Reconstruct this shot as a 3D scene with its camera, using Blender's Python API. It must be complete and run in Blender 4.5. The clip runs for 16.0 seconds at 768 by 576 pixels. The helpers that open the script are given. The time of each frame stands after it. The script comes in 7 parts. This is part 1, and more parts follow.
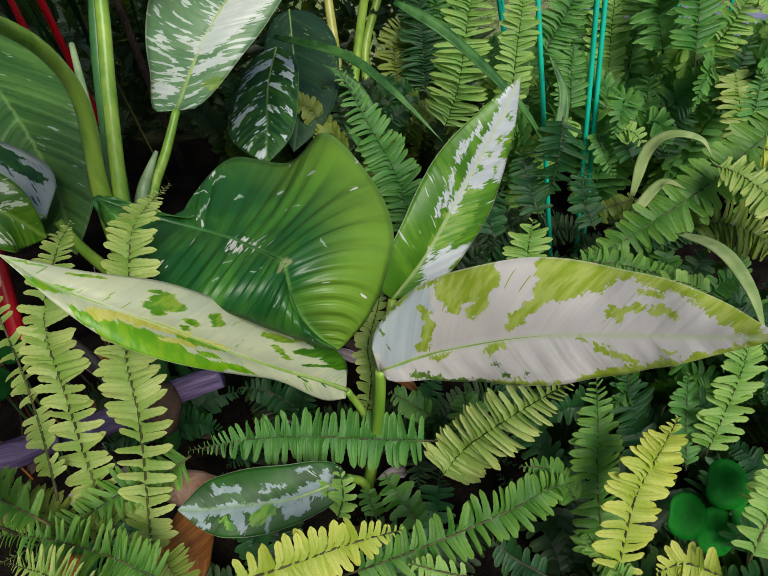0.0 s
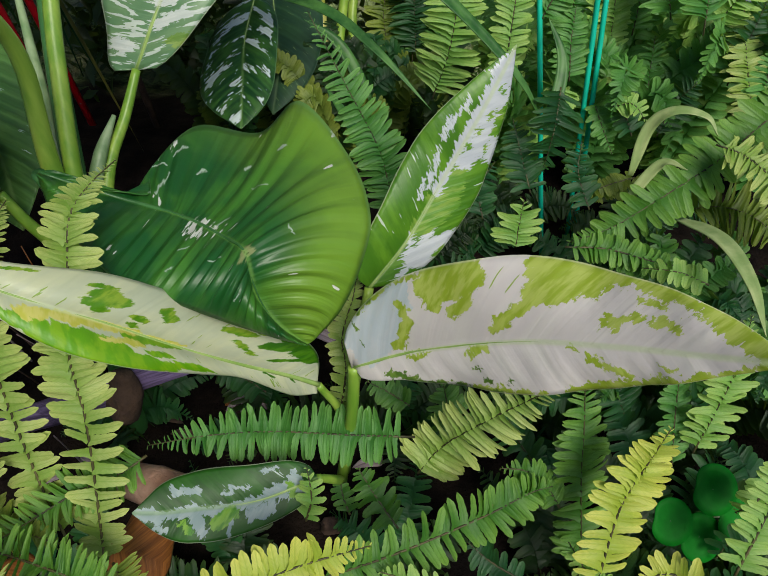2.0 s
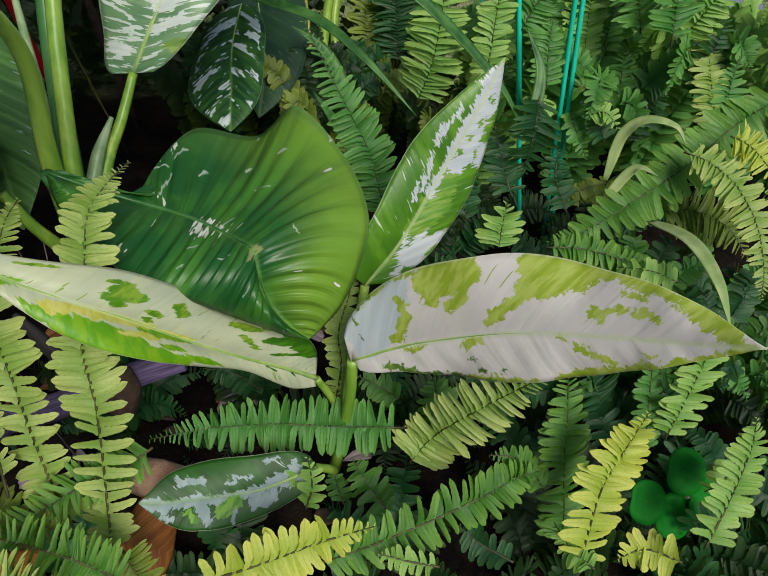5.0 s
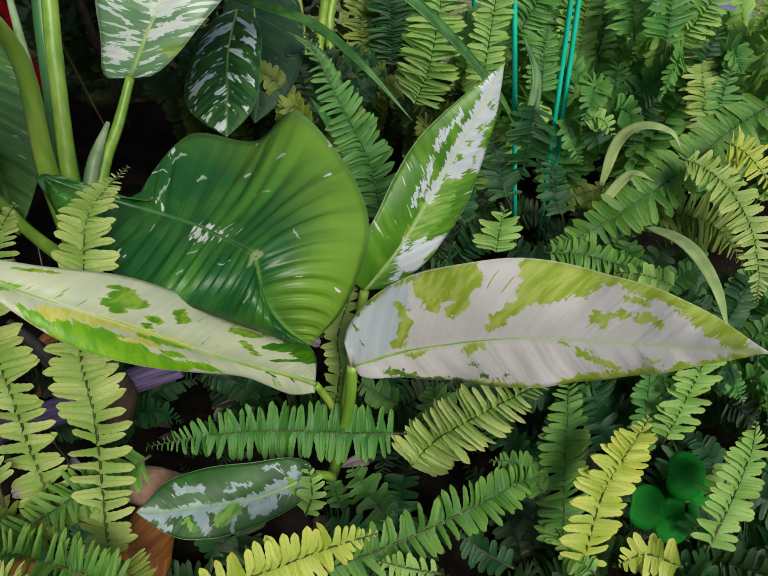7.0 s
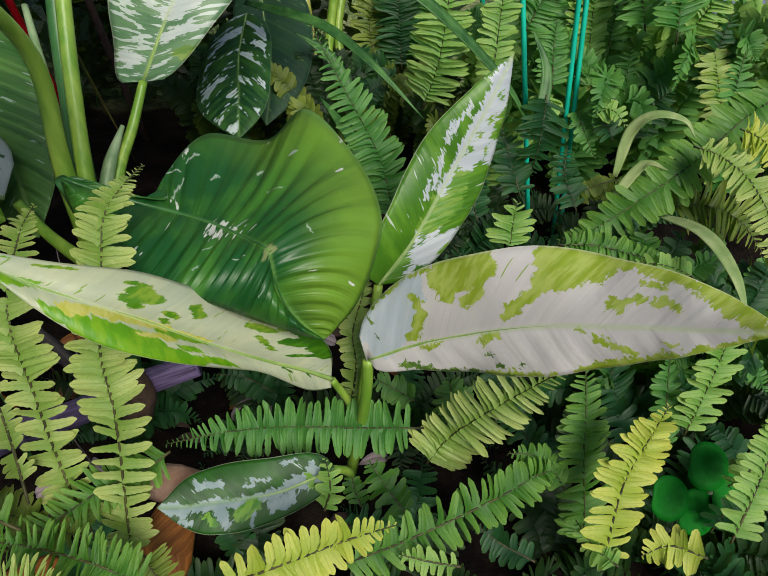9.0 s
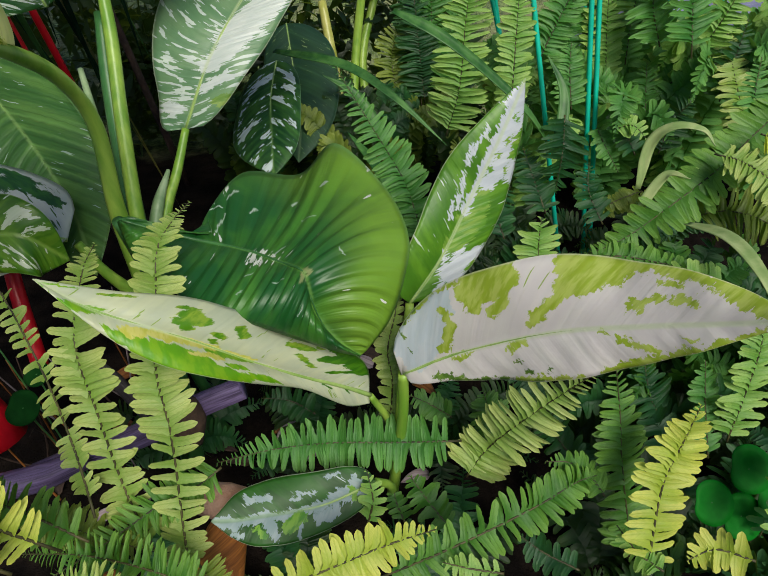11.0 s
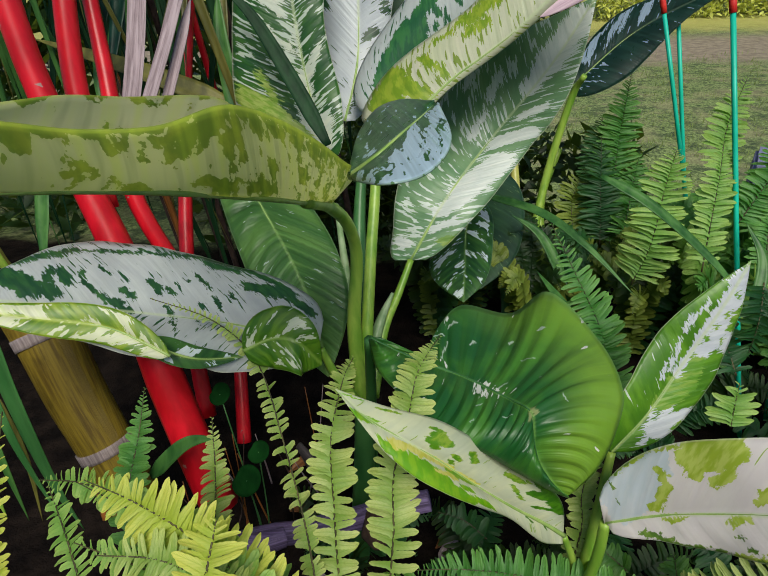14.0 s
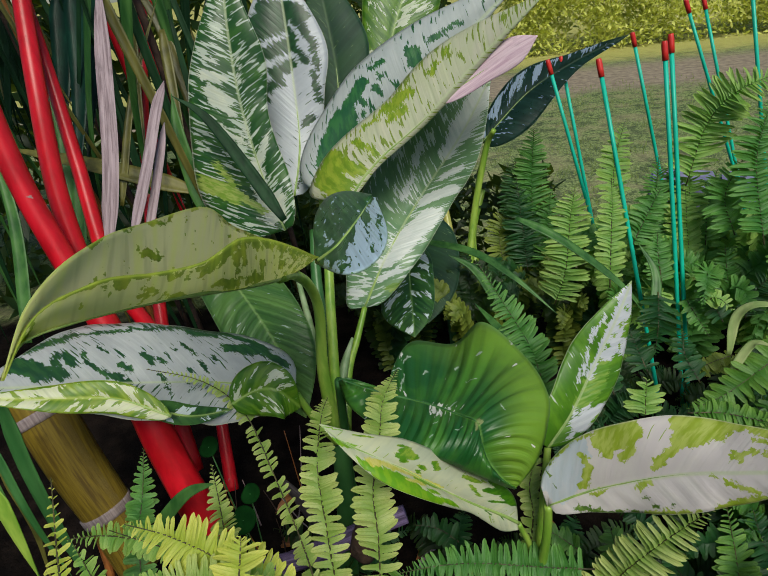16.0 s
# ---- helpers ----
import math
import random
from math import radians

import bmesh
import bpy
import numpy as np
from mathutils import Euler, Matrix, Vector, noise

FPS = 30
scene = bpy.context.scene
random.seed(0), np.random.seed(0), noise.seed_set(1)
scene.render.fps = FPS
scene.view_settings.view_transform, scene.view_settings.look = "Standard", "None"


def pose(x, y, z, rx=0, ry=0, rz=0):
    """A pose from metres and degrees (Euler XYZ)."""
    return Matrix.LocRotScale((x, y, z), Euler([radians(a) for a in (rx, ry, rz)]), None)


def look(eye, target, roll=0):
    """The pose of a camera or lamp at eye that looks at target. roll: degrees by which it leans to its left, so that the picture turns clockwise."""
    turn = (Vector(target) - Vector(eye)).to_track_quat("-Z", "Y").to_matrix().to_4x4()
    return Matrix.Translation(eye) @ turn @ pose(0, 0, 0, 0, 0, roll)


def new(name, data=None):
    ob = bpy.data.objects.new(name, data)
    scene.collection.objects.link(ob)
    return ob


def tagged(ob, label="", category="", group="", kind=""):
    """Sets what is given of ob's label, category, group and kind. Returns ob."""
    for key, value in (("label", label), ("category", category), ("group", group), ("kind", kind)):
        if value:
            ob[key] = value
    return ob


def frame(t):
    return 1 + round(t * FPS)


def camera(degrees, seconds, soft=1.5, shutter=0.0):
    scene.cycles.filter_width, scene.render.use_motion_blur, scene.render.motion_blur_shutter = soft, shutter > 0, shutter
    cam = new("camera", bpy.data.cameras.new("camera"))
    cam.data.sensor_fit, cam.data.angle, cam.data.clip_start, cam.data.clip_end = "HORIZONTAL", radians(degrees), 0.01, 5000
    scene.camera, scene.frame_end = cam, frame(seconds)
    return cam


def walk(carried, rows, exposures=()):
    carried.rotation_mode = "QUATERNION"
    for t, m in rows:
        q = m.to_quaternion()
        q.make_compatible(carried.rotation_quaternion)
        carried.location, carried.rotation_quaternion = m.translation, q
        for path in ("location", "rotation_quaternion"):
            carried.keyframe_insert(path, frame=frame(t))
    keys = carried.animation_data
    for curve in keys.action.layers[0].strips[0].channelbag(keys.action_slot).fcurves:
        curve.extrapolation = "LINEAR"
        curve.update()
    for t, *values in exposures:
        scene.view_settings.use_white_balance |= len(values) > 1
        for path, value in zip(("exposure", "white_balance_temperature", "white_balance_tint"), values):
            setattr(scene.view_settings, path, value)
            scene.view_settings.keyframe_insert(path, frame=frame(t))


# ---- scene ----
EXPOSURES = [(0.0, 0.18, 6540, 3), (10.5, 0.21, 6540, 3), (13.0, 0.24, 6540, 3), (16.0, 0.03, 6540, 3)]
cam = camera(69.0, 16.0, soft=0.5)
PATH = [
    (0, (0.01, 0.013, 0.713), (0.009, 1.433, -0.695), -0.0),
    (0.5, (0.011, 0.024, 0.706), (0.029, 1.427, -0.72), 1.1),
    (1, (0.014, 0.038, 0.691), (0.059, 1.377, -0.794), 2.0),
    (1.5, (0.015, 0.054, 0.692), (0.053, 1.354, -0.828), 2.1),
    (2, (0.02, 0.056, 0.701), (0.06, 1.374, -0.802), 2.5),
    (2.5, (0.023, 0.049, 0.711), (0.102, 1.382, -0.778), 3.6),
    (3, (0.014, 0.044, 0.703), (0.071, 1.359, -0.803), 2.7),
    (3.5, (0.014, 0.039, 0.697), (0.086, 1.333, -0.826), 3.7),
    (4, (0.012, 0.036, 0.711), (0.053, 1.367, -0.782), 2.1),
    (4.2, (0.009, 0.038, 0.713), (0.08, 1.356, -0.79), 3.2),
    (6.5, (-0.007, 0.038, 0.715), (0.165, 1.38, -0.758), 6.5),
    (7, (-0.007, 0.039, 0.713), (0.164, 1.376, -0.765), 6.4),
    (7.5, (-0.004, 0.037, 0.705), (0.179, 1.357, -0.786), 7.2),
    (8, (-0.008, 0.034, 0.709), (0.13, 1.364, -0.778), 5.5),
    (8.2, (-0.01, 0.039, 0.708), (0.134, 1.363, -0.784), 5.4),
    (10.3, (0.0, 0.02, 0.708), (0.053, 1.42, -0.72), 0.4),
    (10.5, (-0.002, 0.02, 0.711), (0.049, 1.42, -0.717), 0.3),
    (11, (-0.003, 0.008, 0.718), (-0.012, 1.442, -0.677), -3.2),
    (11.5, (-0.011, 0.007, 0.723), (-0.044, 1.458, -0.653), -3.9),
    (12, (-0.019, -0.001, 0.728), (-0.135, 1.498, -0.591), -5.7),
    (12.5, (-0.032, -0.008, 0.733), (-0.221, 1.537, -0.523), -7.0),
    (13, (-0.058, -0.018, 0.752), (-0.353, 1.566, -0.432), -6.6),
    (13.5, (-0.076, -0.026, 0.767), (-0.45, 1.576, -0.37), -5.1),
    (14, (-0.092, -0.032, 0.784), (-0.51, 1.593, -0.304), -3.7),
    (14.5, (-0.091, -0.05, 0.792), (-0.45, 1.587, -0.299), -4.7),
    (15, (-0.086, -0.084, 0.82), (-0.425, 1.586, -0.228), -6.4),
    (15.5, (-0.078, -0.105, 0.841), (-0.346, 1.609, -0.153), -6.8),
    (16, (-0.079, -0.115, 0.851), (-0.327, 1.606, -0.139), -7.1),
]
walk(cam, [(t, look(eye, target, roll)) for t, eye, target, roll in PATH], EXPOSURES)

# ---- light ----
SUN_UP, SUN_TURN = 52.0, 157.0
world = bpy.data.worlds.new("sky")
scene.world = world
world.use_nodes = True
wn = world.node_tree
wn.nodes.clear()
sky = wn.nodes.new("ShaderNodeTexSky")
sky.sky_type, sky.sun_disc = "NISHITA", False
sky.sun_elevation, sky.sun_rotation = radians(SUN_UP), radians(SUN_TURN)
back = wn.nodes.new("ShaderNodeBackground")
back.inputs["Strength"].default_value = 0.078
wout = wn.nodes.new("ShaderNodeOutputWorld")
wn.links.new(sky.outputs[0], back.inputs[0])
wn.links.new(back.outputs[0], wout.inputs[0])
sun = new("sun", bpy.data.lights.new("sun", "SUN"))
sun.data.energy, sun.data.angle, sun.data.color = 3.0, radians(28), (1.0, 0.94, 0.84)
a, e = radians(SUN_TURN), radians(SUN_UP)
sun_from = Vector((math.sin(a) * math.cos(e), math.cos(a) * math.cos(e), math.sin(e)))
sun.matrix_world = look(sun_from * 20, (0, 0, 0))


# ---- materials ----
class Nodes:
    """A small helper that strings shader nodes together."""

    def __init__(self, name):
        self.mat = bpy.data.materials.new(name)
        self.mat.use_nodes = True
        self.tree = self.mat.node_tree
        self.tree.nodes.clear()
        self.out = self.node("ShaderNodeOutputMaterial")

    def node(self, kind, **inputs):
        n = self.tree.nodes.new(kind)
        for k, v in inputs.items():
            self.put(n.inputs[k.replace("_", " ")], v)
        return n

    def put(self, socket, v):
        if isinstance(v, bpy.types.NodeSocket):
            self.tree.links.new(v, socket)
        else:
            socket.default_value = v

    def math(self, op, a, b=0.0, c=0.0, clamp=False):
        n = self.tree.nodes.new("ShaderNodeMath")
        n.operation, n.use_clamp = op, clamp
        for s, v in zip(n.inputs, (a, b, c)):
            self.put(s, v)
        return n.outputs[0]

    def mix(self, fac, a, b):
        n = self.tree.nodes.new("ShaderNodeMix")
        n.data_type = "RGBA"
        self.put(n.inputs[0], fac)
        self.put(n.inputs[6], a)
        self.put(n.inputs[7], b)
        return n.outputs[2]

    def combine(self, x, y, z=0.0):
        n = self.tree.nodes.new("ShaderNodeCombineXYZ")
        for s, v in zip(n.inputs, (x, y, z)):
            self.put(s, v)
        return n.outputs[0]

    def noise(self, vec, scale, detail=3.0, rough=0.55):
        n = self.tree.nodes.new("ShaderNodeTexNoise")
        if vec is not None:
            self.put(n.inputs["Vector"], vec)
        n.inputs["Scale"].default_value = scale
        n.inputs["Detail"].default_value = detail
        n.inputs["Roughness"].default_value = rough
        return n.outputs[0]

    def step(self, v, lo, hi):
        n = self.tree.nodes.new("ShaderNodeMapRange")
        n.interpolation_type = "SMOOTHSTEP"
        self.put(n.inputs[0], v)
        n.inputs[1].default_value, n.inputs[2].default_value = lo, hi
        return n.outputs[0]

    def uv(self, name):
        n = self.tree.nodes.new("ShaderNodeUVMap")
        n.uv_map = name
        s = self.tree.nodes.new("ShaderNodeSeparateXYZ")
        self.tree.links.new(n.outputs[0], s.inputs[0])
        return s.outputs[0], s.outputs[1]

    def blots(self, at, strokes):
        """Distance from the nearest of some strokes (two ends and a half width, in metres), negative inside."""
        last = None
        for x0, y0, x1, y1, r in strokes:
            bx, by = x1 - x0, y1 - y0
            sq = bx * bx + by * by + 1e-9
            off = self.vec("SUBTRACT", at, (x0, y0, 0.0))
            share = self.math("ADD", self.vec("DOT_PRODUCT", off, (bx / sq, by / sq, 0.0)), 0.0, clamp=True)
            near = self.vec("MULTIPLY", self.combine(share, share), (bx, by, 0.0))
            d = self.math("SUBTRACT", self.vec("DISTANCE", off, near), r)
            last = d if last is None else self.math("MINIMUM", last, d)
        return last

    def vec(self, op, a, b):
        n = self.tree.nodes.new("ShaderNodeVectorMath")
        n.operation = op
        self.put(n.inputs[0], a)
        self.put(n.inputs[1], b)
        return n.outputs["Value" if op in ("DOT_PRODUCT", "DISTANCE") else "Vector"]

    def place(self):
        return self.tree.nodes.new("ShaderNodeNewGeometry").outputs["Position"]

    def objvec(self):
        return self.tree.nodes.new("ShaderNodeTexCoord").outputs["Object"]

    def chance(self):
        return self.tree.nodes.new("ShaderNodeObjectInfo").outputs["Random"]

    def bump(self, height, strength, distance):
        n = self.tree.nodes.new("ShaderNodeBump")
        n.inputs["Strength"].default_value = strength
        n.inputs["Distance"].default_value = distance
        self.put(n.inputs["Height"], height)
        return n.outputs[0]

    def surface(self, colour, rough=0.5, normal=None, translucent=0.0, glow=None, spec=0.5, coat=0.0):
        p = self.tree.nodes.new("ShaderNodeBsdfPrincipled")
        self.put(p.inputs["Base Color"], colour)
        self.put(p.inputs["Roughness"], rough)
        p.inputs["Specular IOR Level"].default_value = spec
        p.inputs["Coat Weight"].default_value = coat
        p.inputs["Coat Roughness"].default_value = 0.25
        if normal is not None:
            self.put(p.inputs["Normal"], normal)
        last = p.outputs[0]
        if translucent:
            t = self.tree.nodes.new("ShaderNodeBsdfTranslucent")
            self.put(t.inputs[0], glow if glow is not None else colour)
            m = self.tree.nodes.new("ShaderNodeMixShader")
            m.inputs[0].default_value = translucent
            self.tree.links.new(last, m.inputs[1])
            self.tree.links.new(t.outputs[0], m.inputs[2])
            last = m.outputs[0]
        self.tree.links.new(last, self.out.inputs[0])
        return self.mat


def rgb(r, g, b):
    return (r, g, b, 1.0)


def variegated(name, green, light, pale, cover, patch=22.0, ragged=0.3, streak=1.0, margin=0.12, seed=0.0, mid=0.0, speck=0.35, holes=0.3, side=0.0, rib=0.5, rough=0.36, rim_side=0.0, lucent=0.32, band=None, lit_side=0.0, scar=None, glow_tint=(0.55, 0.72, 0.05), glow_mix=0.45, dash_run=55.0, vein=0.3, furrow=0.2, vein_pitch=150.0, vein_break=7.0, marks=()):
    """Leaf skin: green ground with lighter clouds, and pale patches whose ragged edges run along the side veins.
    cover: share of pale; mid: more pale beside the midrib; side: pale on one half; margin: green rim."""
    n = Nodes(name)
    a, v = n.uv("leaf")
    u, s = n.uv("unit")
    s2 = n.math("SUBTRACT", n.math("MULTIPLY", s, 2.0), 1.0)
    dist = n.math("ABSOLUTE", s2)
    av = n.math("ABSOLUTE", v)
    along = n.math("SUBTRACT", a, n.math("MULTIPLY", av, 0.8))
    sgn = n.math("SIGN", s2)
    big = n.noise(n.combine(n.math("MULTIPLY", along, patch), n.math("MULTIPLY", av, patch * 0.55), n.math("MULTIPLY_ADD", sgn, 3.7, seed)), 1.0, 5.0, 0.6)
    fine = n.noise(n.combine(n.math("MULTIPLY", along, 330.0 * streak), n.math("MULTIPLY", av, 48.0), n.math("MULTIPLY_ADD", sgn, 9.1, seed + 5)), 1.0, 3.0, 0.6)
    score = n.math("ADD", n.math("MULTIPLY", big, 1.25), n.math("MULTIPLY_ADD", fine, ragged, -0.5 * ragged - 0.125))
    score = n.math("MULTIPLY_ADD", n.math("SUBTRACT", 1.0, dist), mid, n.math("SUBTRACT", score, mid * 0.5))
    score = n.math("MULTIPLY_ADD", s2, side, score)
    rim = n.math("MULTIPLY_ADD", s2, rim_side, n.math("ADD", dist, n.math("MULTIPLY_ADD", big, 0.9, -0.45)))
    score = n.math("SUBTRACT", score, n.math("MULTIPLY", n.step(rim, 1.0 - margin * 1.7, 1.0 - margin * 0.2), 0.35))
    limit = 0.5 + 0.40 * (0.5 - cover)
    pale_patch = n.step(score, limit - 0.006, limit + 0.008)
    if holes:
        dash = n.noise(n.combine(n.math("MULTIPLY", along, 170.0), n.math("MULTIPLY", av, 60.0), seed + 21), 1.0, 2.0, 0.5)
        pale_patch = n.math("MULTIPLY", pale_patch, n.math("SUBTRACT", 1.0, n.step(dash, 0.72 - 0.1 * holes, 0.735 - 0.1 * holes)))
    if speck:
        dots = n.noise(n.combine(n.math("MULTIPLY", along, 300.0 * streak), n.math("MULTIPLY", av, dash_run), n.math("MULTIPLY_ADD", sgn, 6.0, seed + 33)), 1.0, 2.0, 0.5)
        thick = n.noise(n.combine(a, v, seed + 50), 26.0, 2.0)
        dots = n.step(n.math("MULTIPLY_ADD", thick, 0.35, dots), 0.90 - 0.08 * speck, 0.915 - 0.08 * speck)
        pale_patch = n.math("MAXIMUM", pale_patch, dots)
    cloud = n.step(n.noise(n.combine(n.math("MULTIPLY", along, patch * 1.5), n.math("MULTIPLY", av, patch * 0.6), seed + 40), 1.0, 4.0, 0.6), 0.42, 0.62)
    ground = n.mix(cloud, green, light)
    tone = n.noise(n.combine(a, v, seed), 60.0, 4.0, 0.6)
    ground = n.mix(n.math("MULTIPLY", tone, 0.5), ground, rgb(*[c * 0.55 for c in green[:3]]))
    cream = n.mix(n.math("MULTIPLY", n.noise(n.combine(a, v, seed + 3), 24.0, 3.0), 0.3), pale, rgb(pale[0] * 0.88, pale[1] * 0.93, pale[2] * 0.86))
    if band:
        near = n.math("MULTIPLY", n.step(n.math("MULTIPLY_ADD", big, 0.5, dist), 0.85, 0.6), n.step(n.math("MULTIPLY", s2, -1.0), -0.05, 0.05))
        ground = n.mix(n.math("MULTIPLY", near, 0.9), ground, band)
    if lit_side:
        # young: light through the right margin and tip, painted as lime
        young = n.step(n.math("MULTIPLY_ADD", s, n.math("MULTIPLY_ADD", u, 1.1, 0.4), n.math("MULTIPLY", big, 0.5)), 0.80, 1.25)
        ground = n.mix(n.math("MULTIPLY", young, lit_side), ground, rgb(0.30, 0.48, 0.04))
    colour = n.mix(pale_patch, ground, cream)
    if scar:
        off = n.math("MULTIPLY", n.math("SUBTRACT", u, scar), 0.25)
        gap = n.math("SQRT", n.math("ADD", n.math("MULTIPLY", off, off), n.math("MULTIPLY", v, v)))
        gap = n.math("MULTIPLY_ADD", fine, 0.022, gap)
        colour = n.mix(n.step(gap, 0.0175, 0.015), colour, rgb(0.26, 0.30, 0.12))
        colour = n.mix(n.step(gap, 0.0122, 0.0112), colour, rgb(0.05, 0.03, 0.015))
    for first, second, strokes in marks:
        wob = n.math("SUBTRACT", n.noise(n.combine(a, v, seed + 2), 130.0, 4.0, 0.65), 0.5)
        pull = n.math("MULTIPLY", n.math("SUBTRACT", fine, 0.5), 0.006)
        at = n.combine(n.math("MULTIPLY_ADD", wob, 0.003, a), n.math("ADD", v, n.math("MULTIPLY_ADD", wob, 0.003, pull)))
        colour = n.mix(n.step(n.blots(at, strokes), 0.0004, -0.0004), colour, n.mix(tone, first, second))
    centre = n.step(av, 0.0028, 0.0004)
    colour = n.mix(n.math("MULTIPLY", centre, 0.5), colour, rgb(min(1, light[0] * 1.5 + 0.1), min(1, light[1] * 1.3 + 0.1), light[2] * 1.5 + 0.05))
    veins = n.noise(n.combine(n.math("MULTIPLY", along, vein_pitch), n.math("MULTIPLY", av, vein_break), n.math("MULTIPLY_ADD", sgn, 2.0, seed + 60)), 1.0, 2.0, 0.45)
    colour = n.mix(n.math("MULTIPLY", n.step(veins, 0.48, 0.70), vein), colour, rgb(*[min(1.0, c * 1.5 + 0.02) for c in light[:3]]))
    colour = n.mix(n.math("MULTIPLY", n.step(veins, 0.48, 0.34), furrow), colour, rgb(*[c * 0.5 for c in green[:3]]))
    colour = n.mix(n.math("MULTIPLY", n.step(dist, 0.965, 0.99), 0.45), colour, rgb(*[min(1.0, c * 1.3 + 0.12) for c in light[:3]]))
    height = n.math("MULTIPLY_ADD", n.noise(n.combine(a, v, seed), 260.0, 2.0), 0.2, n.math("MULTIPLY", veins, 2.0 * rib))
    normal = n.bump(height, 0.5, 0.0012)
    glow = n.mix(glow_mix, colour, rgb(*glow_tint))
    return n.surface(colour, n.math("MULTIPLY_ADD", tone, 0.25, rough - 0.1), normal, lucent, glow)


def marked(name, ground, cloud, layers, seed=0.0, cloud_pitch=40.0, ragged=0.016, jitter=0.012, dashes=(), vein=0.15, vein_tint=(0.9, 0.9, 0.7), rib=0.6, rough=0.36, lucent=0.3, glow_tint=(0.55, 0.72, 0.05), glow_mix=0.45, wear=0.12, centre=(0.62, 0.70, 0.42)):
    """Leaf skin with blotches of its own: layers of (colour, second colour, strokes) over a ground, their edges feathered along the side veins.
    dashes: (colour, amount) of short streaks between them."""
    n = Nodes(name)
    a, v = n.uv("leaf")
    u, s = n.uv("unit")
    dist = n.math("ABSOLUTE", n.math("SUBTRACT", n.math("MULTIPLY", s, 2.0), 1.0))
    av, sgn = n.math("ABSOLUTE", v), n.math("SIGN", v)
    along = n.math("SUBTRACT", a, n.math("MULTIPLY", av, 0.8))
    fine = n.math("SUBTRACT", n.noise(n.combine(n.math("MULTIPLY", along, 420.0), n.math("MULTIPLY", av, 45.0), n.math("MULTIPLY_ADD", sgn, 9.1, seed)), 1.0, 3.0, 0.6), 0.5)
    wob = n.math("SUBTRACT", n.noise(n.combine(a, v, seed + 2), 130.0, 4.0, 0.65), 0.5)
    wob2 = n.math("SUBTRACT", n.noise(n.combine(a, v, seed + 12), 130.0, 4.0, 0.65), 0.5)
    shift = n.math("MULTIPLY", fine, ragged)
    at = n.combine(n.math("ADD", a, n.math("MULTIPLY_ADD", wob, jitter, n.math("MULTIPLY", shift, 0.62))), n.math("ADD", v, n.math("MULTIPLY_ADD", wob2, jitter, n.math("MULTIPLY", n.math("MULTIPLY", shift, 0.78), sgn))))
    tone = n.noise(n.combine(a, v, seed), 60.0, 4.0, 0.6)
    clouds = n.step(n.noise(n.combine(n.math("MULTIPLY", along, cloud_pitch * 1.5), n.math("MULTIPLY", av, cloud_pitch * 0.6), seed + 40), 1.0, 4.0, 0.6), 0.40, 0.66)
    colour = n.mix(clouds, ground, cloud)
    for amount_tint, amount in (dashes,) if dashes else ():
        dots = n.noise(n.combine(n.math("MULTIPLY", along, 260.0), n.math("MULTIPLY", av, 42.0), n.math("MULTIPLY_ADD", sgn, 6.0, seed + 33)), 1.0, 2.0, 0.5)
        thick = n.noise(n.combine(a, v, seed + 50), 26.0, 2.0)
        colour = n.mix(n.step(n.math("MULTIPLY_ADD", thick, 0.35, dots), 0.90 - 0.1 * amount, 0.915 - 0.1 * amount), colour, amount_tint)
    for first, second, strokes in layers:
        d = n.blots(at, strokes)
        body = n.mix(n.step(n.noise(n.combine(n.math("MULTIPLY", along, 150.0), n.math("MULTIPLY", av, 60.0), seed + 7), 1.0, 3.0, 0.6), 0.42, 0.60), first, second)
        colour = n.mix(n.step(d, 0.0005, -0.0004), colour, body)
    colour = n.mix(n.math("MULTIPLY", tone, wear), colour, n.vec("MULTIPLY", colour, (0.5, 0.62, 0.45)))
    veins = n.noise(n.combine(n.math("MULTIPLY", along, 170.0), n.math("MULTIPLY", av, 5.0), n.math("MULTIPLY_ADD", sgn, 2.0, seed + 60)), 1.0, 2.0, 0.45)
    colour = n.mix(n.math("MULTIPLY", n.step(veins, 0.50, 0.68), vein), colour, n.vec("MULTIPLY", colour, (1.3, 1.25, 1.2)))
    colour = n.mix(n.math("MULTIPLY", n.step(veins, 0.46, 0.34), vein), colour, n.vec("MULTIPLY", colour, (0.62, 0.68, 0.6)))
    colour = n.mix(n.math("MULTIPLY", n.step(av, 0.0026, 0.0006), 0.55), colour, rgb(*centre))
    colour = n.mix(n.math("MULTIPLY", n.step(dist, 0.972, 0.99), 0.4), colour, rgb(*vein_tint))
    height = n.math("MULTIPLY_ADD", n.noise(n.combine(a, v, seed), 260.0, 2.0), 0.2, n.math("MULTIPLY", veins, 2.0 * rib))
    glow = n.mix(glow_mix, colour, rgb(*glow_tint))
    return n.surface(colour, n.math("MULTIPLY_ADD", tone, 0.25, rough - 0.1), n.bump(height, 0.5, 0.0012), lucent, glow)


